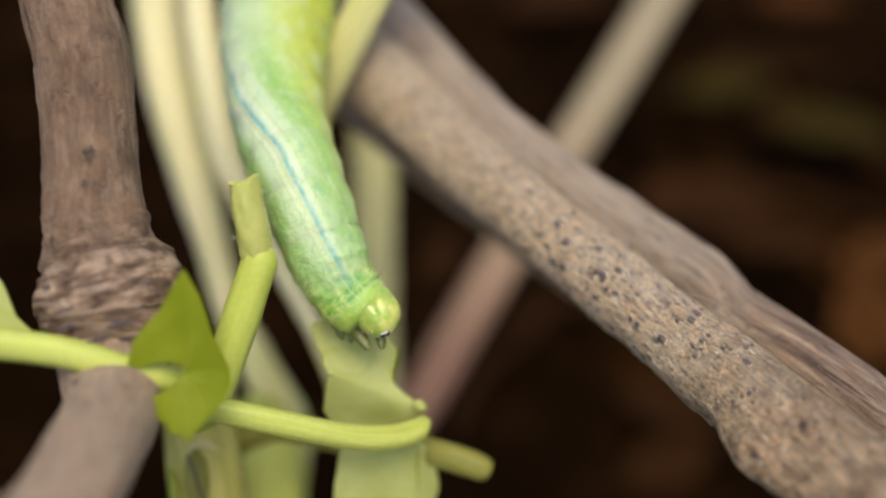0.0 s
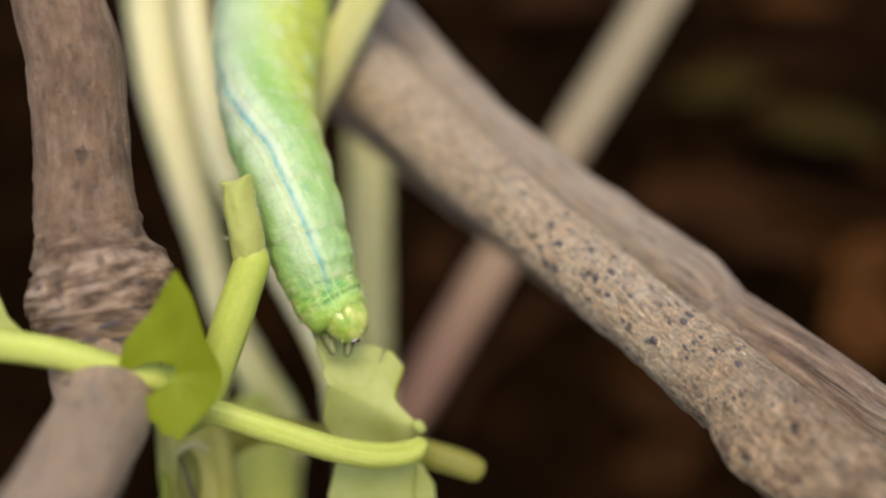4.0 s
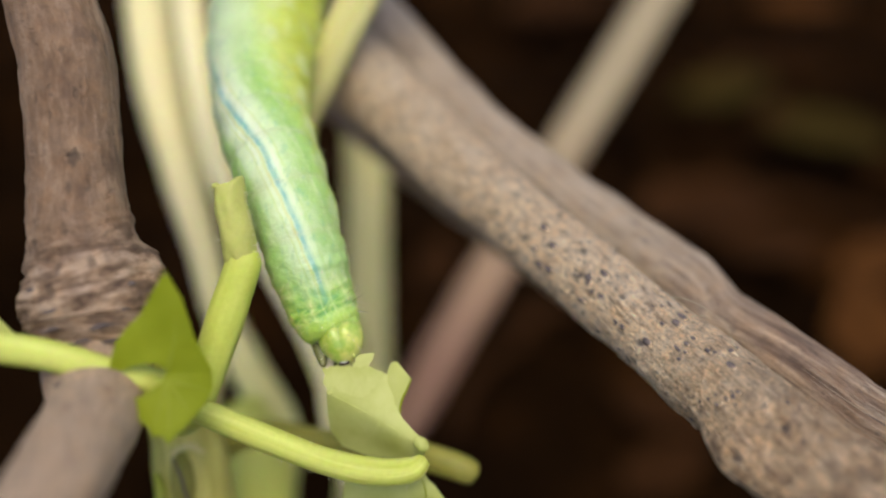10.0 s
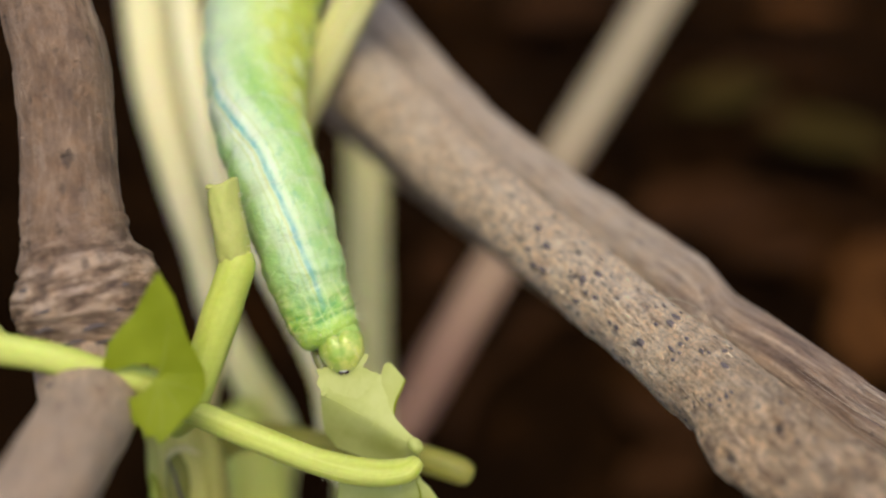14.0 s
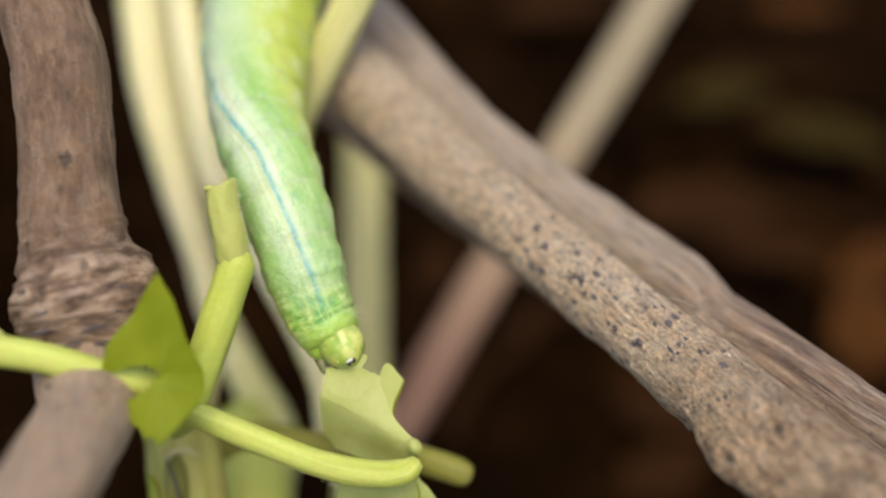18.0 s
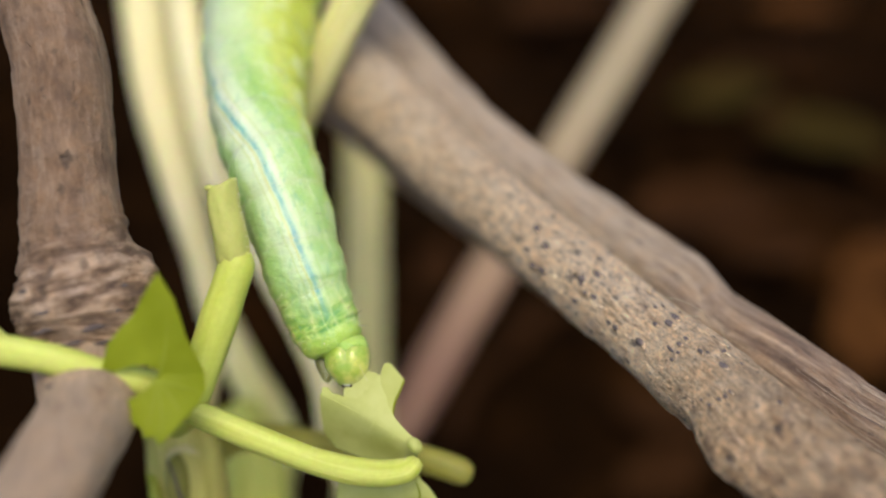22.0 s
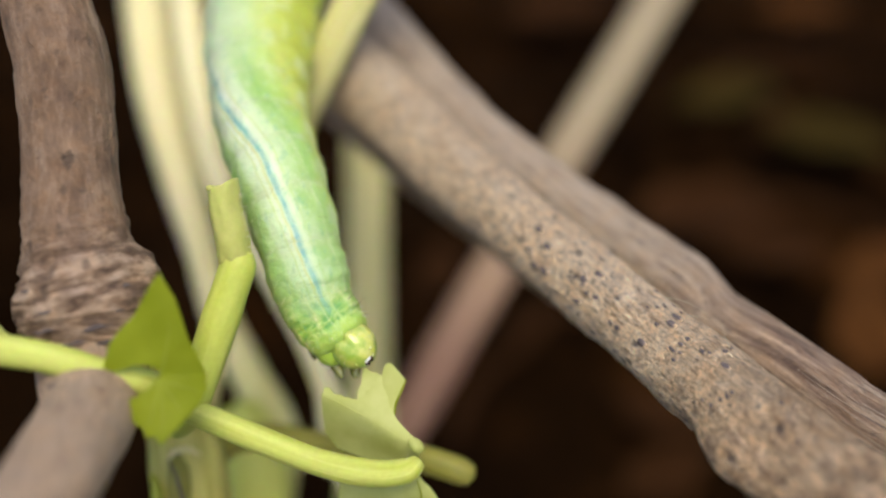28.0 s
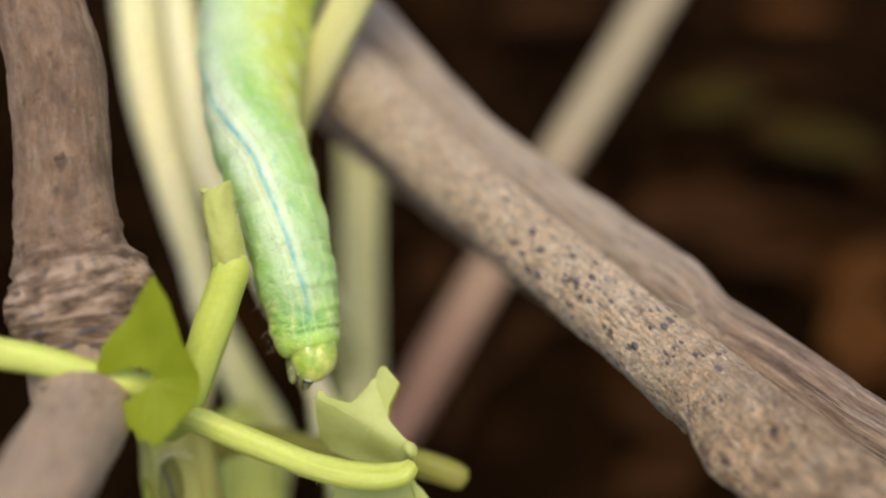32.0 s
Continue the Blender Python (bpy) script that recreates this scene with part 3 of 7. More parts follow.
# ---- ground: one sheet of dark soil ----
def make_ground():
    fine = np.arange(-0.16, 0.1601, 0.004)
    far = np.array([0.2, 0.3, 0.5, 1.0, 2.5, 6.0, 15.0, 40.0])
    xs = np.concatenate([-far[::-1], fine, far])
    ys = np.concatenate([-far[::-1], fine, far]) + 0.1
    verts = []
    for y in ys:
        for x in xs:
            near = max(0.0, 1 - max(abs(x), abs(y - 0.1)) / 0.3)
            h = 0.006 * noise.noise((x * 35, y * 35, 0)) + 0.003 * noise.noise((x * 110, y * 110, 4)) + 0.0015 * noise.noise((x * 260, y * 260, 9))
            verts.append((x, y, (h - 0.004) * min(1, near * 3)))
    w = len(xs)
    faces = [(j * w + i, j * w + i + 1, (j + 1) * w + i + 1, (j + 1) * w + i) for j in range(len(ys) - 1) for i in range(w - 1)]
    me = bpy.data.meshes.new("ground")
    me.from_pydata(verts, [], faces)
    me.polygons.foreach_set("use_smooth", np.ones(len(me.polygons), bool))
    me.materials.append(SOIL)
    tagged(new("ground", me), "brown soil under the plants, shade put into its dark colour", "soil", kind="structure")
    rng = random.Random(5)
    verts, faces = [], []
    for _ in range(420):
        x, y, r = rng.uniform(-0.14, 0.14), rng.uniform(0.02, 0.25), rng.uniform(0.001, 0.005) * rng.uniform(0.5, 1)
        bm = bmesh.new()
        bmesh.ops.create_icosphere(bm, subdivisions=2, radius=r)
        k = len(verts)
        for v in bm.verts:
            d = 1 + 0.35 * noise.noise(v.co * 400 + Vector((x * 900, y * 900, 0)))
            verts.append((x + v.co.x * d, y + v.co.y * d, -0.002 + r * 0.4 + v.co.z * d * 0.8))
        bm.verts.index_update()
        faces += [[k + v.index for v in f.verts] for f in bm.faces]
        bm.free()
    me = bpy.data.meshes.new("soil_crumbs")
    me.from_pydata(verts, [], faces)
    me.materials.append(SOIL)
    tagged(new("soil_crumbs", me), "loose dark crumbs of soil on the ground", "soil", kind="stuff")


def dead_leaf(x, y, size, turn, material, label, lean=0.0):
    """A curled dead leaf on the soil, with its blade, midrib and stalk."""
    ob = new("dead_leaf")
    ob.matrix_world = pose(x, y, 0.0005, lean, 0, turn)
    tagged(ob, label, "dead leaf", "leaf litter")
    BASES[ob.name] = Vector((0, 0, 0))
    L = size * 1000
    outline = []
    for i in range(22):
        w = i / 22 * 2 * math.pi
        outline.append((L * 0.5 * math.cos(w), L * 0.27 * math.sin(w) * (1 - 0.25 * math.cos(w)) * (1 + 0.08 * math.sin(7 * w))))
    bend = lambda a, b: 1.5 + 0.09 * abs(b) ** 1.5 + 0.5 * math.sin(a * 0.3)
    plate("blade", outline, 0, 0.25, material, ob, bend, cuts=2)
    tube("midrib", [(L * x0, 0, 1.4 + 0.5 * math.sin(L * x0 * 0.3), r) for x0, r in ((-0.5, 0.6), (-0.2, 0.5), (0.2, 0.35), (0.48, 0.15))], material, ob, seg=6, step=2)
    tube("leaf_stalk", [(-L * 0.49, 0, 1.6, 0.6), (-L * 0.6, 1, 1.0, 0.55), (-L * 0.72, 2, 0.4, 0.5)], material, ob, seg=6, step=2)


def ground_twig(x, y, length, turn):
    ob = new("fallen_twig")
    ob.matrix_world = pose(x, y, 0.0012, 0, 0, turn)
    tagged(ob, "thin dark fallen twig lying on the soil", "twig", "leaf litter")
    BASES[ob.name] = Vector((0, 0, 0))
    L = length * 1000
    tube("stem", [(-L / 2, 0, 0.5, 1.3), (-L / 6, 2, 0.8, 1.2), (L / 5, -1, 0.8, 1.0), (L / 2, 1, 0.3, 0.7)], LITTER_BROWN, ob, seg=8, step=2, rough=0.15)
    tube("side_shoot", [(L / 6, 0, 0.8, 0.7), (L / 4, 5, 1.5, 0.5), (L / 3, 10, 1.2, 0.3)], LITTER_BROWN, ob, seg=6, step=2, rough=0.1)


make_ground()
for (x, y), size, turn, material, label in (
    ((0.0627, 0.1485), 0.022, 20, LITTER_OLIVE, "dull olive dead leaf on dark soil"),
    ((0.0788, 0.1306), 0.024, -25, LITTER_OLIVE, "dull olive dead leaf curled on dark soil"),
    ((0.0698, 0.1381), 0.012, 60, LITTER_BROWN, "brown dead leaf on dark soil"),
    ((0.0492, 0.1062), 0.028, 10, LITTER_BROWN, "brown dead leaf lying on dark soil"),
    ((0.0907, 0.1899), 0.022, 0, LITTER_RUST, "rusty dead leaf on dark soil"),
    ((0.0308, 0.1899), 0.03, 15, LITTER_BROWN, "brown dead leaf on dark soil"),
    ((0.0325, 0.0575), 0.014, -30, LITTER_BROWN, "brown dead leaf on dark soil"),
    ((0.0743, 0.0909), 0.016, 40, LITTER_RUST, "rusty dead leaf on dark soil"),
    ((0.0676, 0.0757), 0.02, 70, LITTER_RUST, "rusty dead leaf on dark soil"),
    ((0.031, 0.0475), 0.014, 30, LITTER_BROWN, "brown dead leaf on dark soil"),
    ((0.0574, 0.0955), 0.02, -10, LITTER_BROWN, "brown dead leaf on dark soil"),
    ((-0.0004, 0.0909), 0.012, 80, LITTER_BROWN, "brown dead leaf on dark soil"),
    ((0.0088, 0.1019), 0.009, 20, LITTER_BROWN, "small brown dead leaf on dark soil"),
):
    dead_leaf(x, y, size, turn, material, label)
for (x, y), length, turn in (((0.0737, 0.1624), 0.04, 30), ((0.074, 0.1035), 0.05, -20), ((0.0101, 0.0683), 0.035, 60), ((0.0254, 0.0783), 0.03, 15)):
    ground_twig(x, y, length, turn)

# ---- woody twigs ----
MAIN_LINE = [(-13.86, 20.97, -21, 2.19), (-7.62, 13.6, -15.5, 2.32), (-4.15, 10.29, -12.8, 2.22), (1.08, 4.85, -8.5, 2.0), (4.29, 1.93, -6, 1.83), (7.15, -0.73, -3.8, 1.86), (9.72, -3.08, -2, 1.85),
             (12.22, -5.38, 0.4, 1.96), (13.93, -7.15, 2.7, 2.04), (15.35, -8.46, 4, 2.14), (17.2, -10.08, 5.4, 2.24), (19.85, -12.6, 7, 2.2), (29, -34, 6, 2.1), (34, -110.79, 4, 2.3)]
SECOND_LINE = [(-12.11, 23.55, -24, 2.39), (-4.76, 15.82, -19, 2.29), (-0.45, 10.51, -15.5, 2.08), (3.17, 6.48, -12.5, 1.93), (6.98, 2.99, -9.8, 1.87), (9.74, 0.79, -8, 1.97), (12.79, -1.86, -5, 1.94), (14.15, -3.49, -4, 1.85),
               (16.55, -5.25, -1.8, 1.76), (18.9, -7.19, 0, 1.69), (22.07, -9.85, 2.5, 1.59), (31, -26, -4, 1.8), (38, -100.72, -8, 2)]


def snap(line, p):
    """The point of a stem's surface nearest to p, and the way out of it."""
    i = int(np.argmin(np.linalg.norm(line[:, :3] - np.array(p), axis=1)))
    out = np.array(p) - line[i, :3]
    t = line[min(i + 1, len(line) - 1), :3] - line[i - 1, :3]
    t /= np.linalg.norm(t)
    out -= t * (out @ t)
    out /= np.linalg.norm(out)
    return line[i, :3] + out * line[i, 3], out, t


def lenticel(line, p, size, parent):
    """A dark pit with a torn pale rim, set into the bark."""
    at, out, along = snap(line, p)
    turn = Matrix((np.cross(along, out), along, out)).transposed().to_4x4()
    bm = ball(at - out * size * 0.08, (size * 0.5, size * 0.8, size * 0.3), 10, 6, turn)
    for v in bm.verts:
        v.co += Vector(out) * size * 0.12 * noise.noise(v.co * 9)
    pit = part("lenticel", bm, PIT_DARK, parent)
    bm = ball(at - out * size * 0.14 + along * size * 0.6, (size * 0.5, size * 0.34, size * 0.22), 10, 6, turn)
    for v in bm.verts:
        v.co += Vector(out) * size * 0.15 * noise.noise(v.co * 7)
    part("rim", bm, RIM_PALE, pit)


def bark_flake(line, p, rng, parent):
    """A raised sliver of bark that lies along the twig."""
    at, out, along = snap(line, p)
    turn = Matrix((np.cross(along, out), along, out)).transposed().to_4x4() @ Matrix.Rotation(rng.uniform(-0.4, 0.4), 4, "Z")
    size = rng.uniform(0.06, 0.17)
    bm = ball(at - out * size * 0.1, (size * rng.uniform(0.25, 0.5), size * rng.uniform(0.7, 1.6), size * 0.32), 8, 5, turn)
    part("bark_flake", bm, rng.choice((RIM_PALE, RIM_PALE, FLAKE_TAN, FLAKE_TAN, PIT_DARK)), parent)


def main_twig():
    top = thing("woody_twig", (MAIN_LINE[-1][0], MAIN_LINE[-1][1], MAIN_LINE[-1][2]), "grey-brown twig with pitted bark and a swollen knot", "twig", "woody twigs")
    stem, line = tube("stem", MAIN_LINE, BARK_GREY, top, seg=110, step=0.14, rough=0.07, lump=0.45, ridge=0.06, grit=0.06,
                      bumps=[((12.21, -8.59, 4.4), 1.15, 0.7), ((13.22, -9.37, 5.4), 1.0, 0.6), ((12.22, -9.43, 4.8), 1.05, 0.55), ((11.75, -7.87, 3.4), 0.45, 0.6), ((14.28, -8.69, 6.4), 0.3, 1.0)])
    for p in ((5.58, 1.18, -3), (4.98, 0.19, -3), (6.13, 0.14, -3), (5.47, -0.63, -3), (6.07, -0.74, -3), (7.49, -1.94, 0), (8.62, -2.38, 0), (8.08, -3.2, 0), (8.59, -3.4, 0),
              (11.02, -2.87, 1), (11.52, -2.22, 1), (12.8, -4.64, 3), (7.35, -1.13, -1), (8.14, -0.81, -1), (11.97, -7.72, 6), (9.44, -3.97, 1)):
        lenticel(line, p, 0.33, top)
    rng = random.Random(11)
    for _ in range(120):
        i = int(rng.triangular(0.16, 0.36, 0.28) * len(line))
        th = rng.uniform(-1.3, 1.3)
        p = line[i, :3] + np.array([math.sin(th) * 0.7, math.sin(th) * 0.7, math.cos(th)]) * line[i, 3]
        lenticel(line, p, rng.uniform(0.09, 0.2), top)
    for _ in range(230):
        i = int(rng.triangular(0.19, 0.37, 0.31) * len(line))
        th = rng.uniform(-1.5, 1.5)
        p = line[i, :3] + np.array([math.sin(th) * 0.7, math.sin(th) * 0.7, math.cos(th)]) * line[i, 3]
        bark_flake(line, p, rng, top)
    for root, way, length, droop in (((10.95, -2.04, 0.2), (0.9, 0.05, 0.3), 1.9, (0.25, -1.1, 0)), ((13.31, -4.17, 2), (-0.45, 0.9, 0.1), 1.1, (0.1, 0.1, 0)),
                                     ((9.53, -1.07, -0.8), (0.6, 0.5, 0.3), 0.5, (0.2, -0.1, 0)), ((11.7, -2.89, 0.8), (0.8, 0.3, 0.2), 0.9, (0.2, -0.4, 0))):
        hair("fibre", root, way, length, droop, HAIR_PALE, top, 0.013, "pale loose bark fibre")


def second_twig():
    top = thing("woody_twig", SECOND_LINE[-1][:3], "grey-brown twig with streaked bark behind another", "twig", "woody twigs")
    tube("stem", SECOND_LINE, BARK_DULL, top, seg=64, step=0.25, rough=0.06, lump=0.4, ridge=0.08, bumps=[((13.87, -0.4, -4.5), 0.06, 0.8)])
    line = spline(SECOND_LINE, 0.25)
    rng = random.Random(31)
    for _ in range(80):
        i = int(rng.triangular(0.29, 0.39, 0.36) * len(line))
        th, rows = rng.uniform(-1.4, 1.2), []
        reach = rng.randint(4, 11)
        for j in range(5):
            c = line[min(len(line) - 2, i + j * reach)]
            at, out, along = snap(line, c[:3] + np.array([math.sin(th) * 0.7, math.sin(th) * 0.7, math.cos(th)]) * c[3])
            rows.append((*(at + out * 0.01 + np.cross(along, out) * 0.04 * math.sin(j * 2.0)), 0.006 + 0.024 * math.sin(math.pi * (j + 0.4) / 4.8)))
        tube("bark_ridge", rows, rng.choice((BARK_DULL, FLAKE_DULL, FLAKE_DULL, BARK_BROWN, PIT_DARK)), top, seg=6, step=0.3, rough=0.3, lump=2.0)


def third_twig():
    pts = [(-15.00, 17.71, -27, 1.25), (-7.06, 10.58, -23, 1.18), (-0.55, 4.86, -20, 1.12), (4.05, 1.22, -18, 1.05), (7.95, -1.78, -16.5, 1.06), (12.79, -5.30, -15, 1.03), (19.35, -10.30, -14, 1.02), (27.16, -29.82, -16, 1.2), (30.16, -92.15, -18, 1.2)]
    top = thing("thin_twig", pts[-1][:3], "thin orange-brown twig behind the grey twig", "twig", "woody twigs")
    tube("stem", pts, BARK_SMOOTH, top, seg=24, step=0.5, rough=0.06)


def brown_stem():
    pts = [(-18.3, 17.93, 0, 1.88), (-17.3, 13.42, 0.5, 1.9), (-16.78, 11.07, 0.8, 1.93), (-15.96, 8.52, 1, 2.05), (-15.64, 5.99, 1.2, 2.01), (-15.39, 3.49, 1.4, 2), (-15.17, 1.5, 1.6, 2.14), (-14.96, 0.39, 1.7, 2.32), (-14.81, -0.34, 1.7, 2.58), (-14.59, -1.15, 1.7, 2.98),
           (-14.39, -2.06, 1.7, 3.11), (-14.25, -2.92, 1.7, 3.07), (-14.14, -4.24, 2, 2.61), (-14.1, -5.05, 2.4, 1.93), (-13.99, -6.1, 3.4, 1.3)]
    foot = [(-14.25, -3.17, 1.7, 2.33), (-14.1, -4.81, 2.4, 2.25), (-13.24, -6.14, 4.6, 1.96), (-12.8, -7.37, 8, 1.76), (-12.8, -8.64, 11, 1.68), (-14.05, -10.86, 13.5, 1.6), (-26, -40, 8, 2.0), (-30, -109.11, 2, 2.3)]
    top = thing("brown_stem", foot[-1][:3], "brown woody stem with a swollen ringed node", "stem", "woody twigs")
    for name, reach, label in (("upper_stem", (0.0, 18.4), ""), ("node", (18.4, 99.0), "swollen ringed node with creased bark")):
        tube(name, pts, BARK_BROWN, top, seg=110, step=0.08, rough=0.03, lump=0.6, ridge=0.05, grit=0.04, label=label, span=reach, seed=3.0, creases=0.17, crease_from=15.5,
             bumps=[((-17.36, -0.56, 2), 0.3, 0.4), ((-12.17, -0.9, 2), 0.2, 0.5)])
    tube("lower_stem", foot, BARK_SMOOTH, top, seg=48, step=0.3, rough=0.05, lump=0.5, label="smoother pinkish-brown lower stem")
    crevices(top)


def crevices(top):
    rng = random.Random(14)
    for px, py, half in ((-13.22, -3.06, 0.75), (-14.98, -2.38, 0.5), (-12.41, -2.39, 0.3), (-14.02, -3.68, 0.6), (-12.8, -3.64, 0.5),
                         (-12.21, -1.36, 0.25), (-16.02, -1.55, 0.35), (-15.2, -3.18, 0.45), (-13.29, -0.67, 0.3)):
        w = (px + 14.4) / 3.1
        out = 1.7 + 3.08 * math.sqrt(max(0.0, 1 - w * w)) * (1 - 0.03 * (py + 2.7) ** 2)
        rows = [(px + half * x, py + 0.22 * half * x + 0.03 * math.sin(x * 5), out - 0.12 * x * x * half + 0.02, 0.01 + 0.07 * (1 - x * x)) for x in (-1, -0.6, -0.2, 0.2, 0.6, 1)]
        tube("crevice", rows, PIT_DARK, top, seg=8, step=0.12, rough=0.5, lump=3.0)


# ---- soft stalks behind ----
def soft_stem(pts, material, label, name="plant_stalk", ribs=(-0.9, 0.2, 1.0), rib_material=None):
    top = thing(name, pts[-1][:3], label, "stalk", "soft stalks")
    stalk_ob, line = tube("stalk", pts, material, top, seg=32, step=0.6, rough=0.04, lump=0.25)
    tang, side, front = frames(line)
    for turn in ribs:
        rows = [(*(line[i, :3] + (side[i] * math.sin(turn) + front[i] * math.cos(turn)) * line[i, 3] * 0.97), line[i, 3] * 0.11) for i in range(2, len(line) - 2, 6)]
        tube("rib", rows, rib_material or material, top, seg=8, step=1.2, rough=0.1)
    return top


def back_stalks():
    soft_stem([(31.2, 40.5, -57, 2.2), (22.2, 25.44, -54, 2.15), (17.9, 18.33, -53, 2.12), (13.5, 11.36, -52, 2.1), (3.25, -5.14, -49, 2.1), (-1.6, -13.48, -48, 2.05), (-5.3, -20.29, -47, 2.0), (-9, -68.83, -46, 2.2)], STALK_BLUSH, "pale stalk turning dull pink towards its foot")
    soft_stem([(-9.5, 34.31, -47, 1.95), (-7.4, 20.46, -45, 1.93), (-6.37, 11.3, -43, 1.9), (-6.18, -0.46, -42, 1.9), (-6.05, -12.94, -41, 2.0), (-5.92, -22.66, -40, 2.41), (-6, -73.87, -40, 2.58)], STALK_KHAKI, "straight khaki green stalk")
    soft_stem([(-22.35, 25.74, -29, 1.8), (-21.45, 18.62, -28, 1.77), (-20.15, 12.12, -27, 1.75), (-18.25, 5.79, -26, 1.58), (-16.52, 0.44, -25, 1.14), (-15.0, -4.14, -24, 1.12), (-12.8, -8.2, -23, 1.25), (-10.52, -12.33, -22, 1.47), (-10.62, -16.71, -21, 1.41), (-11, -88.97, -22, 1.8)], STALK_CREAM, "cream-white stalk bowed to one side", ribs=(-1.1, -0.5, 0.4), rib_material=STALK_YELLOW)
    soft_stem([(-17.43, 23.59, -23, 1.1), (-16.7, 17.05, -22, 1.12), (-15.29, 10.9, -20, 1.12), (-13.52, 5.12, -18, 1.05), (-10.74, 0.04, -16.5, 0.68), (-8.25, -4.11, -15, 0.62), (-6.55, -6.92, -14, 0.66), (-5.7, -10.14, -14, 0.95), (-4.37, -15.56, -14, 0.81), (-3, -95.69, -14, 1)], STALK_PALE, "thin cream-white stalk beside a bowed one", ribs=(-0.8, 0.9), rib_material=STALK_YELLOW)
    soft_stem([(-10.82, -2.75, -9, 0.53), (-10.92, -3.91, -8, 0.64), (-11.64, -6.4, -8.5, 0.67), (-12.48, -9.11, -10, 0.69), (-13.22, -13.71, -12, 0.75), (-12, -95.69, -14, 1)], STALK_BEIGE, "thin pale stalk behind the shoot")
    soft_stem([(-12.69, -10.29, -19, 1.66), (-11.25, -12.66, -18, 2.03), (-10.85, -16.38, -17, 2.21), (-12, -90.65, -20, 2.2)], STALK_GREEN, "olive green stalk in shade")
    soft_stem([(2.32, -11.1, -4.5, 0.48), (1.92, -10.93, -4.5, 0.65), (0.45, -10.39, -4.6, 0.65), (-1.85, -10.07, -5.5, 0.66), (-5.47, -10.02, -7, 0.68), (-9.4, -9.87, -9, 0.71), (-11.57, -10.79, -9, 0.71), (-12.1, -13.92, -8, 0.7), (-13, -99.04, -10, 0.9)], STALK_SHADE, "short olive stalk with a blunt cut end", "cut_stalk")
    soft_stem([(0.49, 23.85, -9, 1.14), (-2.55, 16.11, -8, 1.12), (-4.41, 12.59, -8.5, 1.07), (-6, 9.71, -9.5, 1.03), (-7.45, 7.1, -11, 1), (-8.04, 3.9, -16, 1.05), (-8.05, -1.17, -25, 1.13), (-7.02, -8.73, -39, 1.32), (-6.28, -17.27, -48, 1.46), (-6.03, -25.39, -50, 1.49), (-5, -67.16, -48, 1.6)], STALK_YELLOW, "yellow-green stalk that holds the caterpillar")


# ---- the leafy shoot ----
PIVOT = Vector((-9.6, -7.07, 1.4))


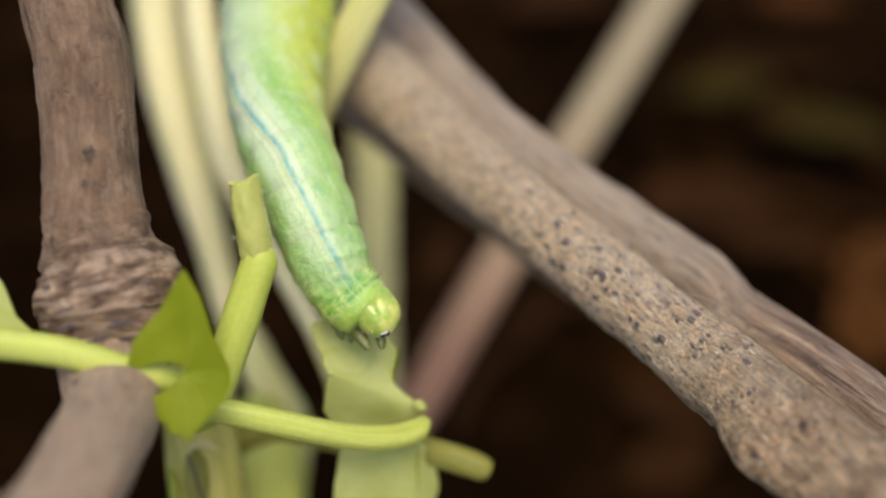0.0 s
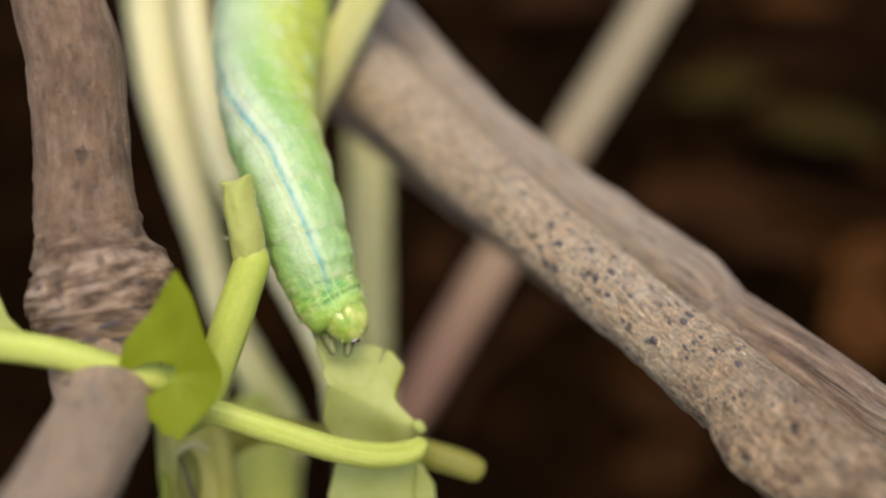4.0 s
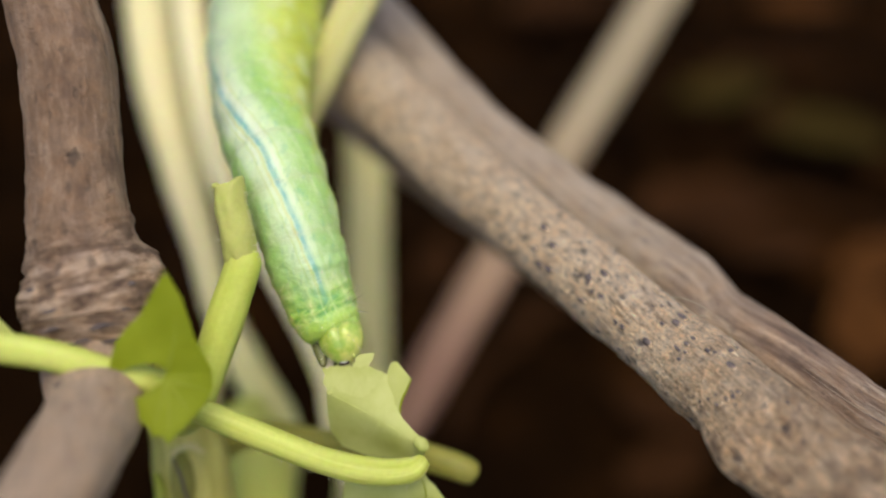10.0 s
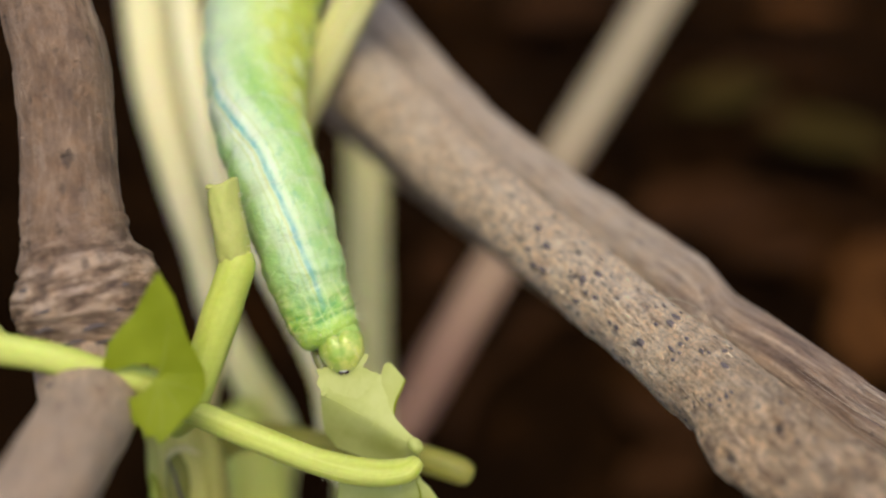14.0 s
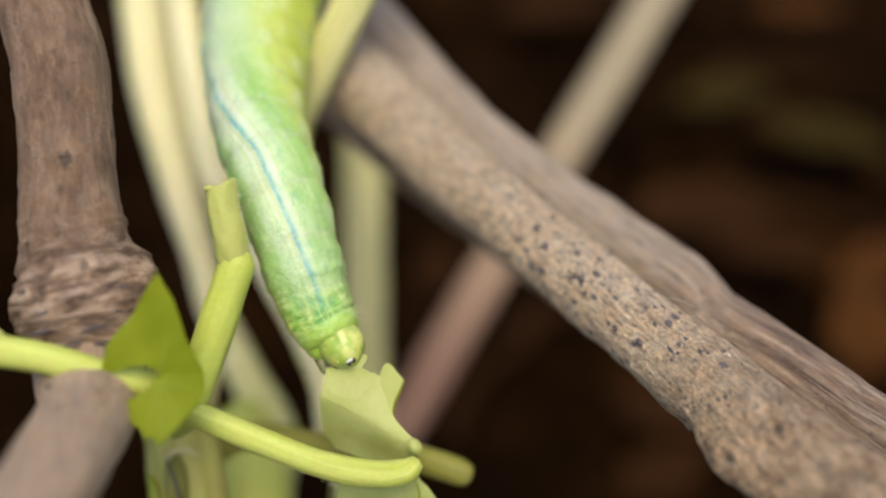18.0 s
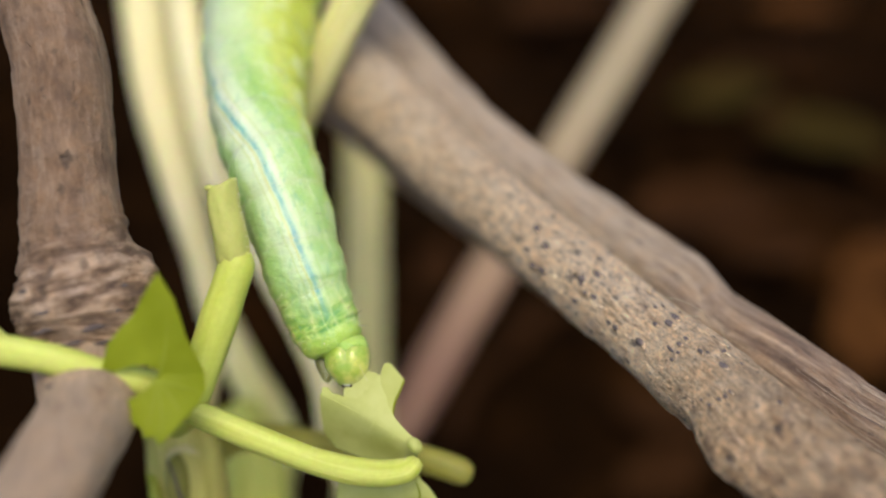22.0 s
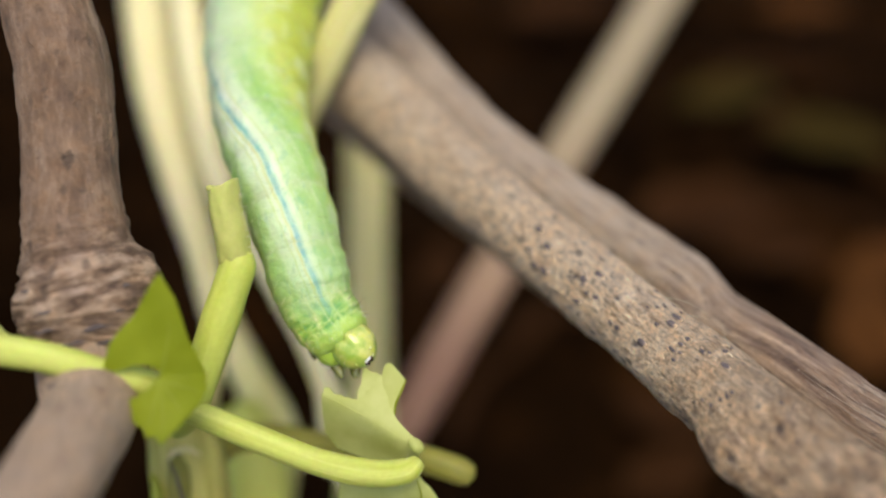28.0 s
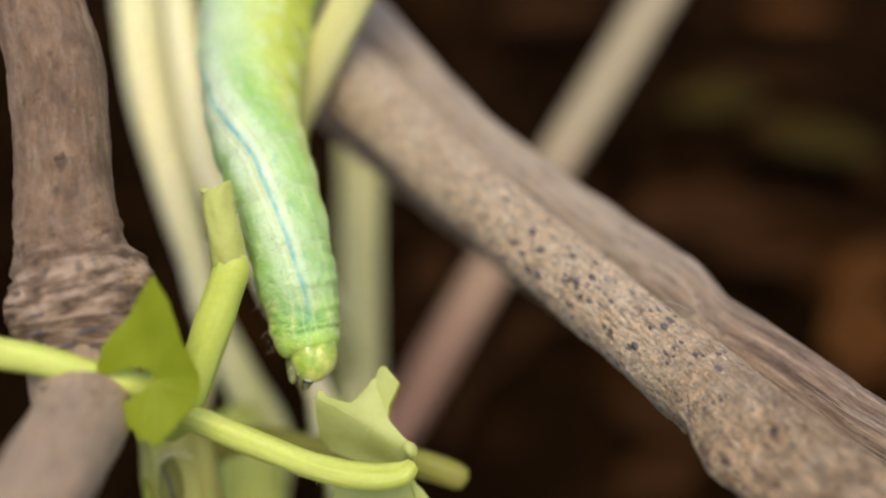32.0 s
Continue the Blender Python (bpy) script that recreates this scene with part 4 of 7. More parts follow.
def shoot():
    pts = [(-14.28, -4.62, -3, 1.15), (-13.3, -6.82, -5, 1.43), (-12.81, -9.08, -6.4, 1.73), (-12.44, -11.52, -6.8, 1.95), (-12.2, -14.19, -6.8, 2.01), (-14, -100.72, -8, 2.2)]
    top = thing("leafy_shoot", pts[-1][:3], "lime green shoot with a folded leaf and eaten leaves", "shoot")
    tube("stem", pts, STALK_OLIVE, top, seg=40, step=0.3, rough=0.06, lump=0.6, ridge=0.05, label="olive green stem with a ribbed node")
    tube("bud_scar", [(-13.02, -10.42, -5, 0.09), (-12.6, -9.96, -4.7, 0.17), (-11.95, -9.77, -4.6, 0.18), (-11.32, -10.09, -4.8, 0.09)], STALK_BEIGE, top, seg=10, step=0.2, rough=0.4, lump=2.5)
    tube("crease", [(-12.77, -10.27, -4.3, 0.07), (-12.36, -10.87, -4, 0.08), (-12.05, -11.74, -3.9, 0.1), (-11.68, -12.83, -4, 0.07)], HAIR_DARK, top, seg=8, step=0.2, rough=0.2, lump=2)
    tube("ridge", [(-13.88, -11.15, -5.2, 0.11), (-13.59, -11.85, -5, 0.29), (-13.48, -12.82, -5, 0.31)], STALK_MOSS, top, seg=10, step=0.2, rough=0.2, lump=2)
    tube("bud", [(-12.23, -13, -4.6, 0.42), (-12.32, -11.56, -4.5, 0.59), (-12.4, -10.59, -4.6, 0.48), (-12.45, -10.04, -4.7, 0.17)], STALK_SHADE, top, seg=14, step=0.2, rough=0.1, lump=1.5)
    tube("leaf_stalk", [(-21.67, -3.65, 4.4, 0.72), (-19.08, -3.73, 5, 0.68), (-16.86, -3.82, 5.4, 0.65), (-14.63, -4.18, 5.4, 0.62), (-12.63, -4.84, 5, 0.6), (-11.17, -5.33, 4.2, 0.58), (-10.6, -6.06, 2.4, 0.62), (-10.64, -6.83, 0, 0.51)], STALK_LIME, top, seg=24, step=0.25, rough=0.04)
    # a leaf edge that rises from the stalk
    plate("leaf_blade", [(-21.1, -2.72), (-20.65, 0.48), (-18.82, 0.02), (-17.79, -1.46), (-17.27, -2.72), (-16.49, -3.45), (-17.45, -3.91), (-19.28, -3.86)], 4.6, 0.12, LEAF_PALE, top,
          lambda a, b: 0.05 * (a + 19) ** 2 * 0.3, "green leaf edge")
    # the small folded leaf
    fold_a, notch_b = -9.51, -4.82

    def fold(a, b):
        return -0.3 * max(0.0, a - fold_a + 0.6) ** 2 + 0.16 * max(0.0, b - notch_b) + 0.2 * max(0.0, notch_b - b) + 0.04 * math.sin(a * 2.2 + b) + 0.02 * math.sin(b * 4 - a * 3)

    plate("folded_leaf", [(-10.03, -0.78), (-9.75, -1.3), (-9.47, -1.79), (-9.06, -3.43), (-8.57, -4.7), (-8.5, -5.45), (-8.72, -6.05), (-9.05, -6.48), (-9.45, -6.95), (-9.94, -7.48),
          (-10.23, -7.15), (-10.56, -7.21), (-10.75, -6.85), (-10.97, -6.72), (-11.6, -6.18), (-12.4, -5.86), (-11.2, -5.72), (-10.65, -5.4), (-10.21, -5.08), (-10.08, -4.7),
          (-10.6, -4.45), (-11.22, -4.46), (-11.98, -4.7), (-12.42, -4.57), (-12.11, -3.57), (-11.6, -2.95), (-11.09, -2.43), (-10.6, -1.6)], 5.6, 0.14, LEAF_DARK, top,
          fold, "dark green folded young leaf", cuts=3)
    hub = (-10.23, -5.03)
    for tip in ((-9.96, -7.35), (-9.2, -6.55), (-8.68, -5.55), (-11.35, -6.05), (-10.62, -7.0), (-9.75, -2.6)):
        rows = []
        for w in (0.0, 0.35, 0.7, 1.0):
            a, b = hub[0] + (tip[0] - hub[0]) * w + 0.1 * math.sin(w * 3), hub[1] + (tip[1] - hub[1]) * w
            rows.append((a, b, 5.6 + fold(a, b) + 0.01, 0.065 - 0.05 * w))
        tube("vein", rows, LEAF_VEIN, top, seg=8, step=0.2, rough=0.1)
    # the stub of an eaten stalk
    part("curled_lip", ball((-9.07, 2.8, 2.1), (0.22, 0.16, 0.18), 14, 10), STALK_TIP, top)
    tube("stalk_stub", [(-11.62, -8.22, -2, 0.54), (-10.64, -7.29, 0, 0.72), (-9.85, -5.94, 1.2, 0.77), (-9.2, -4.06, 1.4, 0.82), (-8.52, -2.07, 1.5, 0.81), (-7.9, -0.27, 1.6, 0.71), (-7.76, 0.12, 1.6, 0.42)], STALK_STUB, top, seg=40, step=0.2, rough=0.05, lump=0.5, ridge=0.02)
    line = spline([(-7.93, -0.81, 1.6, 0.49), (-8.07, -0.27, 1.65, 0.66), (-8.2, 0.39, 1.7, 0.71), (-8.45, 1.74, 1.7, 0.71), (-8.65, 2.92, 1.7, 0.69)], 0.12)
    tang, side, front = frames(line)
    bm, grid, count, around = bmesh.new(), [], len(line), 26
    for i in range(count):
        ring = []
        for j in range(around):
            th = -2.5 + 4.4 * j / (around - 1)
            out = side[i] * math.sin(th) + front[i] * math.cos(th)
            r = line[i, 3] * (1 + 0.16 * noise.noise((th * 2, i * 0.12, 1.0)) + 0.07 * noise.noise((th * 6, i * 0.35, 5.0)))
            rise = (i / count) ** 4 * (0.28 * math.sin(th * 0.9) + 0.12 * noise.noise((th * 1.5, 3.0, 7.0)) + 0.14 * noise.noise((th * 6, 1.0, 2.0)))
            ring.append(bm.verts.new(line[i, :3] + out * r + tang[i] * rise))
        grid.append(ring)
    for i in range(count - 1):
        for j in range(around - 1):
            bm.faces.new((grid[i][j], grid[i][j + 1], grid[i + 1][j + 1], grid[i + 1][j]))
    bm.normal_update()
    bmesh.ops.solidify(bm, geom=bm.faces[:], thickness=0.16)
    part("eaten_tip", bm, STALK_TIP, top, "hollow bitten pale green stalk end")
    rng = random.Random(3)
    for k in range(30):
        p = line[int(rng.uniform(0.1, 0.9) * len(line))]
        s = 1 if k % 4 else -1
        hair("hair", (p[0] + s * 0.6 * p[3] / 0.62, p[1], p[2] + 0.2), (s * 0.9, rng.uniform(-0.3, 0.4), 0.3), rng.uniform(0.16, 0.36), (0, 0, 0), HAIR_PALE, top, 0.018)
    return top


def eaten_leaf(top):
    """The leaf being eaten: its stalk swings, its blade is what is left, and each bite is carried off into the mouth."""
    stalk_ob, line = tube("swinging_stalk", [(-11.97, -6.51, -0.4, 0.52), (-10.66, -6.87, 0.6, 0.55), (-9.6, -7.12, 1.4, 0.57), (-8.05, -7.68, 1.7, 0.59), (-6.06, -8.47, 1.8, 0.59), (-4.23, -9.13, 1.8, 0.59), (-2.65, -9.52, 1.7, 0.61), (-1.31, -9.63, 1.5, 0.59), (-0.5, -9.46, 1.4, 0.54), (-0.11, -9.11, 1.3, 0.32)],
                       STALK_LIME, top, seg=24, step=0.2, rough=0.04, ridge=0.03, label="lime green leaf stalk bent under the feeding", origin=PIVOT)
    crease, ahead = Vector((-4.36, -6.34, 0.8)), (Vector((-0.1, -8.72, 0.8)) - Vector((-4.36, -6.34, 0.8))).normalized()

    def cup(a, b):
        off = ahead.x * (b - crease.y) - ahead.y * (a - crease.x)
        return 0.34 * off - 0.54 * math.sqrt(off * off + 0.06) + 0.05 * math.sin(a * 2.1 + b)

    row = {0: [(-4.94, -3.94, 0.8), (-4.08, -3.64, 0.8), (-3.28, -3.69, 0.8), (-2.53, -3.79, 0.8), (-1.77, -3.99, 0.8)],
           1: [(-4.93, -4.69, 0.8), (-4.13, -4.59, 0.8), (-3.23, -4.64, 0.8), (-2.35, -4.59, 0.8), (-1.72, -4.84, 0.8)],
           2: [(-4.72, -5.24, 0.8), (-4.23, -5.14, 0.8), (-3.33, -5.19, 0.8), (-2.63, -5.14, 0.8), (-1.9, -5.47, 0.8)],
           3: [(-4.5, -6.44, 0.8), (-4.38, -5.99, 0.8), (-3.43, -6.44, 0.8), (-2.88, -6.54, 0.8), (-2.35, -6.09, 0.8)]}

    def torn(p, q):
        """Points from p towards q along a torn edge, the same from either side."""
        lo, hi = (p, q) if p[:2] < q[:2] else (q, p)
        lo, hi = Vector(lo[:2]), Vector(hi[:2])
        side = Vector((-(hi - lo).y, (hi - lo).x))
        pts = [lo + (hi - lo) * w + side * (0.14 * noise.noise((lo.x * 3 + w * 4, lo.y * 3, hi.x * 3)) + 0.05 * (-1) ** k) for k, w in enumerate((0.25, 0.5, 0.75))]
        if lo != Vector(p[:2]):
            pts.reverse()
        return [p[:2]] + [tuple(v) for v in pts]

    top_edge = []
    for p, q in zip(row[3], row[3][1:] + [row[2][4]]):
        top_edge += torn(p, q)
    plate("blade", top_edge + [row[2][4][:2], (-1.62, -5.54), (-1.47, -6.84), (-1.07, -7.49), (-0.52, -8.09), (-0.02, -8.49), (-0.17, -9.24),
          (-1.22, -9.54), (-2.73, -9.49), (-3.98, -9.04), (-4.5, -8.2), (-4.52, -7.22)], 0.7, 0.13, LEAF_PALE, stalk_ob, cup, "pale green leaf blade with bitten edge")
    when = {(0, 0): 6.0, (0, 1): 4.6, (0, 2): 3.4, (0, 3): 2.4, (1, 0): 8.4, (1, 1): 6.8, (1, 2): 24.3, (1, 3): 4.2, (2, 0): 17.4, (2, 1): 19.6, (2, 2): 26.4, (2, 3): 31.0}
    bites = []
    for (j, i), t in when.items():
        quad = [row[j][i], row[j][i + 1], row[j + 1][i + 1], row[j + 1][i]]
        outline = []
        for p, q in zip(quad, quad[1:] + quad[:1]):
            outline += torn(p, q)
        mid = sum((Vector(q) for q in quad), Vector()) / 4
        bite = plate("bite", outline, 0.7, 0.13, LEAF_PALE, stalk_ob, cup, origin=(mid.x, mid.y, 0.7), cuts=1)
        bites.append((bite, t))
    plate("curled_edge", [(-1.8, -5.75), (-1.78, -5.35), (-1.67, -5.02), (-1.5, -4.92), (-1.33, -4.97), (-1.05, -5.3), (-0.73, -5.71), (-0.93, -6.2), (-1.17, -6.73), (-1.2, -7.1), (-1.25, -7.5), (-1.5, -6.9), (-1.7, -6.2)], 0.2, 0.12, LEAF_EDGE, stalk_ob,
          lambda a, b: 0.55 * (a + 2.1) - 0.5 * (a + 1.9) ** 2, "lighter curled leaf edge")
    plate("lower_blade", [(-3.41, -9.7), (-2.0, -9.85), (-0.72, -9.8), (-0.3, -10.0), (0.35, -10.7), (1.05, -11.8), (1.3, -13.2), (0.6, -14.9), (-1.2, -16.2), (-3.3, -15.6), (-4.2, -13.9), (-4.1, -12.03), (-3.8, -10.29)], -0.3, 0.13, LEAF_PALE, stalk_ob,
          lambda a, b: 0.3 * (b + 11) - 0.25 * abs(a + 0.1), "pale green leaf half below the stalk")
    tube("leaf_crease", [(-0.3, -10.2, 0.0, 0.015), (-0.08, -10.9, -0.2, 0.035), (-0.12, -11.8, -0.48, 0.04), (0.0, -13.0, -0.85, 0.02)], LEAF_DARK, stalk_ob, seg=8, step=0.15, rough=0.2, label="thin dark crease")
    for half in (-1, 1):
        tube("rib", [(p[0], p[1] + half * p[3] * 0.45, p[2] + p[3] * 0.85, (0.04 + 0.02 * math.sin(i)) * min(1.0, 0.15 + i / 5)) for i, p in enumerate(line[int(len(line) * 0.5)::6])], STALK_LIME, stalk_ob, seg=8, step=0.3, rough=0.2)
    bm = ball((-0.25, -8.5, 1.15), (0.4, 0.26, 0.3), 24, 14, Matrix.Rotation(-0.5, 4, "Z"))
    for v in bm.verts:
        v.co += 0.13 * Vector(noise.noise_vector(v.co * 2.4))
    part("nub", bm, LEAF_EDGE, stalk_ob, "pale knobbly end of the midrib")
    for start, tip in (((-4.28, -6.42, 0.8), (-0.17, -8.74, 0.8)), ((-3.48, -6.89, 0.8), (-3.18, -6.09, 0.8)), ((-2.73, -7.29, 0.8), (-2.33, -6.34, 0.8)), ((-1.93, -7.74, 0.8), (-1.67, -6.09, 0.8)),
                       ((-3.03, -7.14, 0.8), (-3.93, -8.59, 0.8)), ((-2.13, -7.64, 0.8), (-2.73, -8.99, 0.8)), ((-1.22, -8.14, 0.8), (-1.42, -9.09, 0.8))):
        rows = []
        for w in (0.0, 0.35, 0.7, 1.0):
            a, b = start[0] + (tip[0] - start[0]) * w, start[1] + (tip[1] - start[1]) * w + 0.1 * math.sin(w * 3)
            rows.append((a, b, 0.7 + cup(a, b) - 0.004, 0.026 - 0.016 * w))
        tube("vein", rows, LEAF_PALE, stalk_ob, seg=8, step=0.2, rough=0.1)
    tube("dry_edge", [(-0.73, -5.71, 0.28, 0.03), (-0.93, -6.2, 0.42, 0.04), (-1.17, -6.73, 0.47, 0.045), (-1.25, -7.45, 0.45, 0.025)], LEAF_DARK, stalk_ob, seg=8, step=0.1, rough=0.2, label="thin browned leaf edge")
    rng = random.Random(8)
    for _ in range(22):
        p = line[int(rng.uniform(0.45, 0.98) * len(line))]
        s = rng.choice((-1, 1))
        hair("hair", (p[0], p[1] + s * p[3] * 0.9, p[2] + 0.2), (rng.uniform(-0.4, 0.6), s, 0.2), rng.uniform(0.15, 0.35), (0, 0, 0), HAIR_PALE, stalk_ob, 0.01)
    return stalk_ob, bites


# ---- the caterpillar ----
CAT_LINE = [
    (-3.43, 21.7, -4, 2.6),
    (-5.48, 20.1, -7, 3),
    (-7.27, 18.43, -9, 3.2),
    (-8.28, 16.41, -9.5, 3.25),
    (-8.71, 14.79, -9.3, 3.2),
    (-8.84, 13.41, -8.8, 3.05),
    (-8.78, 10.18, -6.6, 2.72),
    (-8.21, 6.83, -3.9, 2.3),
    (-7.02, 3.83, -1.6, 2.1),
    (-5.96, 1.15, -0.6, 1.93),
    (-5.16, -1.18, -0.4, 1.74),
    (-4.6, -2.67, -0.3, 1.5),
    (-4.16, -3.58, -0.1, 1.3)]
CAT_CUTS = (0.000, 0.590, 1.125, 1.806, 2.686, 3.896, 5.181, 5.729, 6.246, 6.743, 7.267, 7.819, 8.478, 9.257, 10.220, 12.000)
CAT_HEAD = Vector((-3.94, -3.86, 0.2))


def line_at(pts, u):
    n = len(pts) - 1
    i = min(int(u), n - 1)
    w = u - i
    p0, p1, p2, p3 = (np.array(pts[k]) for k in (max(i - 1, 0), i, i + 1, min(i + 2, n)))
    return 0.5 * (2 * p1 + (p2 - p0) * w + (2 * p0 - 5 * p1 + 4 * p2 - p3) * w * w + (3 * p1 - p0 - 3 * p2 + p3) * w**3)


def back_turn(u):
    """How far the back is turned round the body, from the open side: it twists towards the tail."""
    return float(np.interp(u, [0, 5, 6, 6.5, 7, 7.5, 8, 9, 10, 12], [1.6, 1.35, 1.12, 0.95, 0.68, 0.32, 0.04, -0.14, -0.28, -0.36]))


def wrap(th):
    """The same turn between minus and plus half a circle."""
    return (th + math.pi) % (2 * math.pi) - math.pi


def caterpillar():
    top = thing("caterpillar", CAT_LINE[0][:3], "pale green caterpillar with a teal back line feeding on a leaf", "caterpillar")
    rng = random.Random(21)
    segments, count = [], len(CAT_CUTS) - 1
    seg, last = 96, len(CAT_LINE) - 1
    table = np.arange(-0.2, last + 1.2, 0.02)
    length = np.concatenate([[0], np.cumsum([np.linalg.norm((line_at(CAT_LINE, b) - line_at(CAT_LINE, a))[:3]) for a, b in zip(table, table[1:])])])
    for k in range(count):
        u0, u1 = CAT_CUTS[k], CAT_CUTS[k + 1]
        a, b = line_at(CAT_LINE, u0), line_at(CAT_LINE, u1)
        mid = (a + b) / 2
        rings = 96 if k >= count - 2 else 44
        verts, uvs, faces, grid, ridges, seams = [], [], [], [], [], []
        for w in np.linspace(-0.42, 1.3 if k == count - 1 else 1.42, rings):
            u = min(max(u0 + (u1 - u0) * w, -0.2), last + 0.1)
            c = line_at(CAT_LINE, u)
            c[0] -= float(np.interp(u, [8.5, 10, 11, 12], [0, 0.1, 0.14, 0.04]))
            d = line_at(CAT_LINE, u + 0.02)[:3] - line_at(CAT_LINE, u - 0.02)[:3]
            d /= np.linalg.norm(d)
            front = np.array([0, 0, 1.0]) - d * d[2]
            front /= np.linalg.norm(front)
            side = np.cross(d, front)
            run = float(np.interp(u, table, length))
            inside = max(0.0, -w, w - 1) / 0.42
            plump = math.sin(math.pi * min(max(w, 0), 1))
            swell = 1 + 0.032 * plump - 0.012 - 0.34 * inside**2.1
            if k == 0 and w < 0.3:
                swell *= max(0.15, 1 - (0.3 - w) * 1.1)
            if k == count - 1 and w > 0.8:
                swell *= math.sqrt(max(0.08, 1 - ((w - 0.8) / 0.46) ** 2))
            joint = min(abs(run - float(np.interp(x, table, length))) for x in CAT_CUTS)
            amount = min(1.0, max(0.0, (u - 9.8) / 1.1))
            hood = min(1.0, max(0.0, (u - 11.1) / 0.5))
            for th in np.arange(seg) * 2 * math.pi / seg:
                ang = th + back_turn(u)
                out = side * math.sin(ang) + front * math.cos(ang)
                p = c[:3] + out * c[3]
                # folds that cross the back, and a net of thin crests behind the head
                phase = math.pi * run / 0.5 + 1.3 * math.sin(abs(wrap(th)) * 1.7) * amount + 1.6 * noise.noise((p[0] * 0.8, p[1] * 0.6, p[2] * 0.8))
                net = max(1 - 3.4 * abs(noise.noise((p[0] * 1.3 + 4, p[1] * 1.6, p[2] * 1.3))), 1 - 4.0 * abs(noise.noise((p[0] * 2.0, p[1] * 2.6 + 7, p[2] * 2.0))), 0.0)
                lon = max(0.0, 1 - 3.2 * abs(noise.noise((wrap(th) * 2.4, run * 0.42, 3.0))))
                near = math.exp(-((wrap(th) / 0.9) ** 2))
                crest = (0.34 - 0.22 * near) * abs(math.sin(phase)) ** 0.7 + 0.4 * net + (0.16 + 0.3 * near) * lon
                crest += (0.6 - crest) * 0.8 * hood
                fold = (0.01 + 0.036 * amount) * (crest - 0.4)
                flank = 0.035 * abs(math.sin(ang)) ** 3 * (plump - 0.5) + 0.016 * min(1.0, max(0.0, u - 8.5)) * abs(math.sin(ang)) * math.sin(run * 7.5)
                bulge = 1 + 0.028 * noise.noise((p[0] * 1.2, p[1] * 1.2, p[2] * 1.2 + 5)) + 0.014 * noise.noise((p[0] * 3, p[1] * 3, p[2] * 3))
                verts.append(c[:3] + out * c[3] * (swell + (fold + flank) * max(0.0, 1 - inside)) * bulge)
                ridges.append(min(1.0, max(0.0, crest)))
                seams.append(math.exp(-(((joint + 0.1 * noise.noise((th * 2, run, 1.0))) / 0.11) ** 2)) * (1 - amount) * min(1.0, max(0.15, (u - 6.6) / 1.6)))
            grid.append(u / last)
        for i in range(rings - 1):
            for j in range(seg):
                m = (j + 1) % seg
                faces.append((i * seg + j, i * seg + m, (i + 1) * seg + m, (i + 1) * seg + j))
                v0, v1 = j / seg + 0.5, (j + 1) / seg + 0.5
                if j >= seg // 2:
                    v0, v1 = v0 - 1, v1 - 1
                uvs += [(v0, grid[i]), (v1, grid[i]), (v1, grid[i + 1]), (v0, grid[i + 1])]
        faces += [tuple(range(seg))[::-1], tuple((rings - 1) * seg + j for j in range(seg))]
        uvs += [(0.9, 0)] * (2 * seg)
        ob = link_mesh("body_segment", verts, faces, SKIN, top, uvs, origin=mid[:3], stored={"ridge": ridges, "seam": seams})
        segments.append(ob)
        # short hairs on small pale warts
        for q in range(9):
            th = rng.uniform(-1.4, 1.4) if q < 5 else rng.choice((-1, 1)) * rng.uniform(1.3, 1.7)
            w = rng.uniform(0.25, 0.75)
            c = line_at(CAT_LINE, u0 + (u1 - u0) * w)
            d = (b - a)[:3] / np.linalg.norm((b - a)[:3])
            front = np.array([0, 0, 1.0]) - d * d[2]
            front /= np.linalg.norm(front)
            out = np.cross(d, front) * math.sin(th) + front * math.cos(th)
            root = c[:3] + out * c[3] * 0.99
            wart = part("wart", ball(root, (0.04, 0.04, 0.035), 8, 6), HAIR_PALE, ob)
            if q != 4:
                hair("hair", root, out + d * 0.4, rng.uniform(0.35, 0.8), d * 0.15, HAIR_PALE if q else HAIR_DARK, ob, 0.008)
    # legs behind the head, and gripping feet at the tail
    for k, s, foot in ((count - 1, 1, (-4.1, -5.25, 0.15)), (count - 1, -1, (-4.68, -5.1, 0.05)), (count - 2, 1, (-4.92, -4.59, -1)), (count - 2, -1, (-5.29, -4.42, -1.4))):
        c = line_at(CAT_LINE, (CAT_CUTS[k] + CAT_CUTS[k + 1]) / 2)
        d = (line_at(CAT_LINE, CAT_CUTS[k + 1]) - line_at(CAT_LINE, CAT_CUTS[k]))[:3]
        d /= np.linalg.norm(d)
        side, foot = np.cross(d, (0, 0, 1.0)), np.array(foot)
        root = c[:3] - side * s * c[3] * 0.35 + np.array([0, 0, -c[3] * 0.45])
        knee = root * 0.45 + foot * 0.55 - side * s * 0.15
        tube("leg", [(*root, 0.45), (*knee, 0.33), (*(knee * 0.4 + foot * 0.6), 0.24), (*(knee * 0.12 + foot * 0.88), 0.17), (*foot, 0.06)], LEG_CLEAR, segments[k], seg=14, step=0.1, rough=0.08, label="short translucent jointed leg")
    for k in (0, 1, 2):
        c = line_at(CAT_LINE, (CAT_CUTS[k] + CAT_CUTS[k + 1]) / 2)
        for s in (-1, 1):
            tube("gripping_foot", [(c[0] + s * 0.6, c[1], c[2] - 1.2, 0.6), (c[0] + s * 0.8 + 0.3, c[1], c[2] - 2.2, 0.5), (c[0] + s * 0.7 + 0.6, c[1], c[2] - 3.0, 0.6)], SKIN, segments[k], seg=14, step=0.2, rough=0.05)
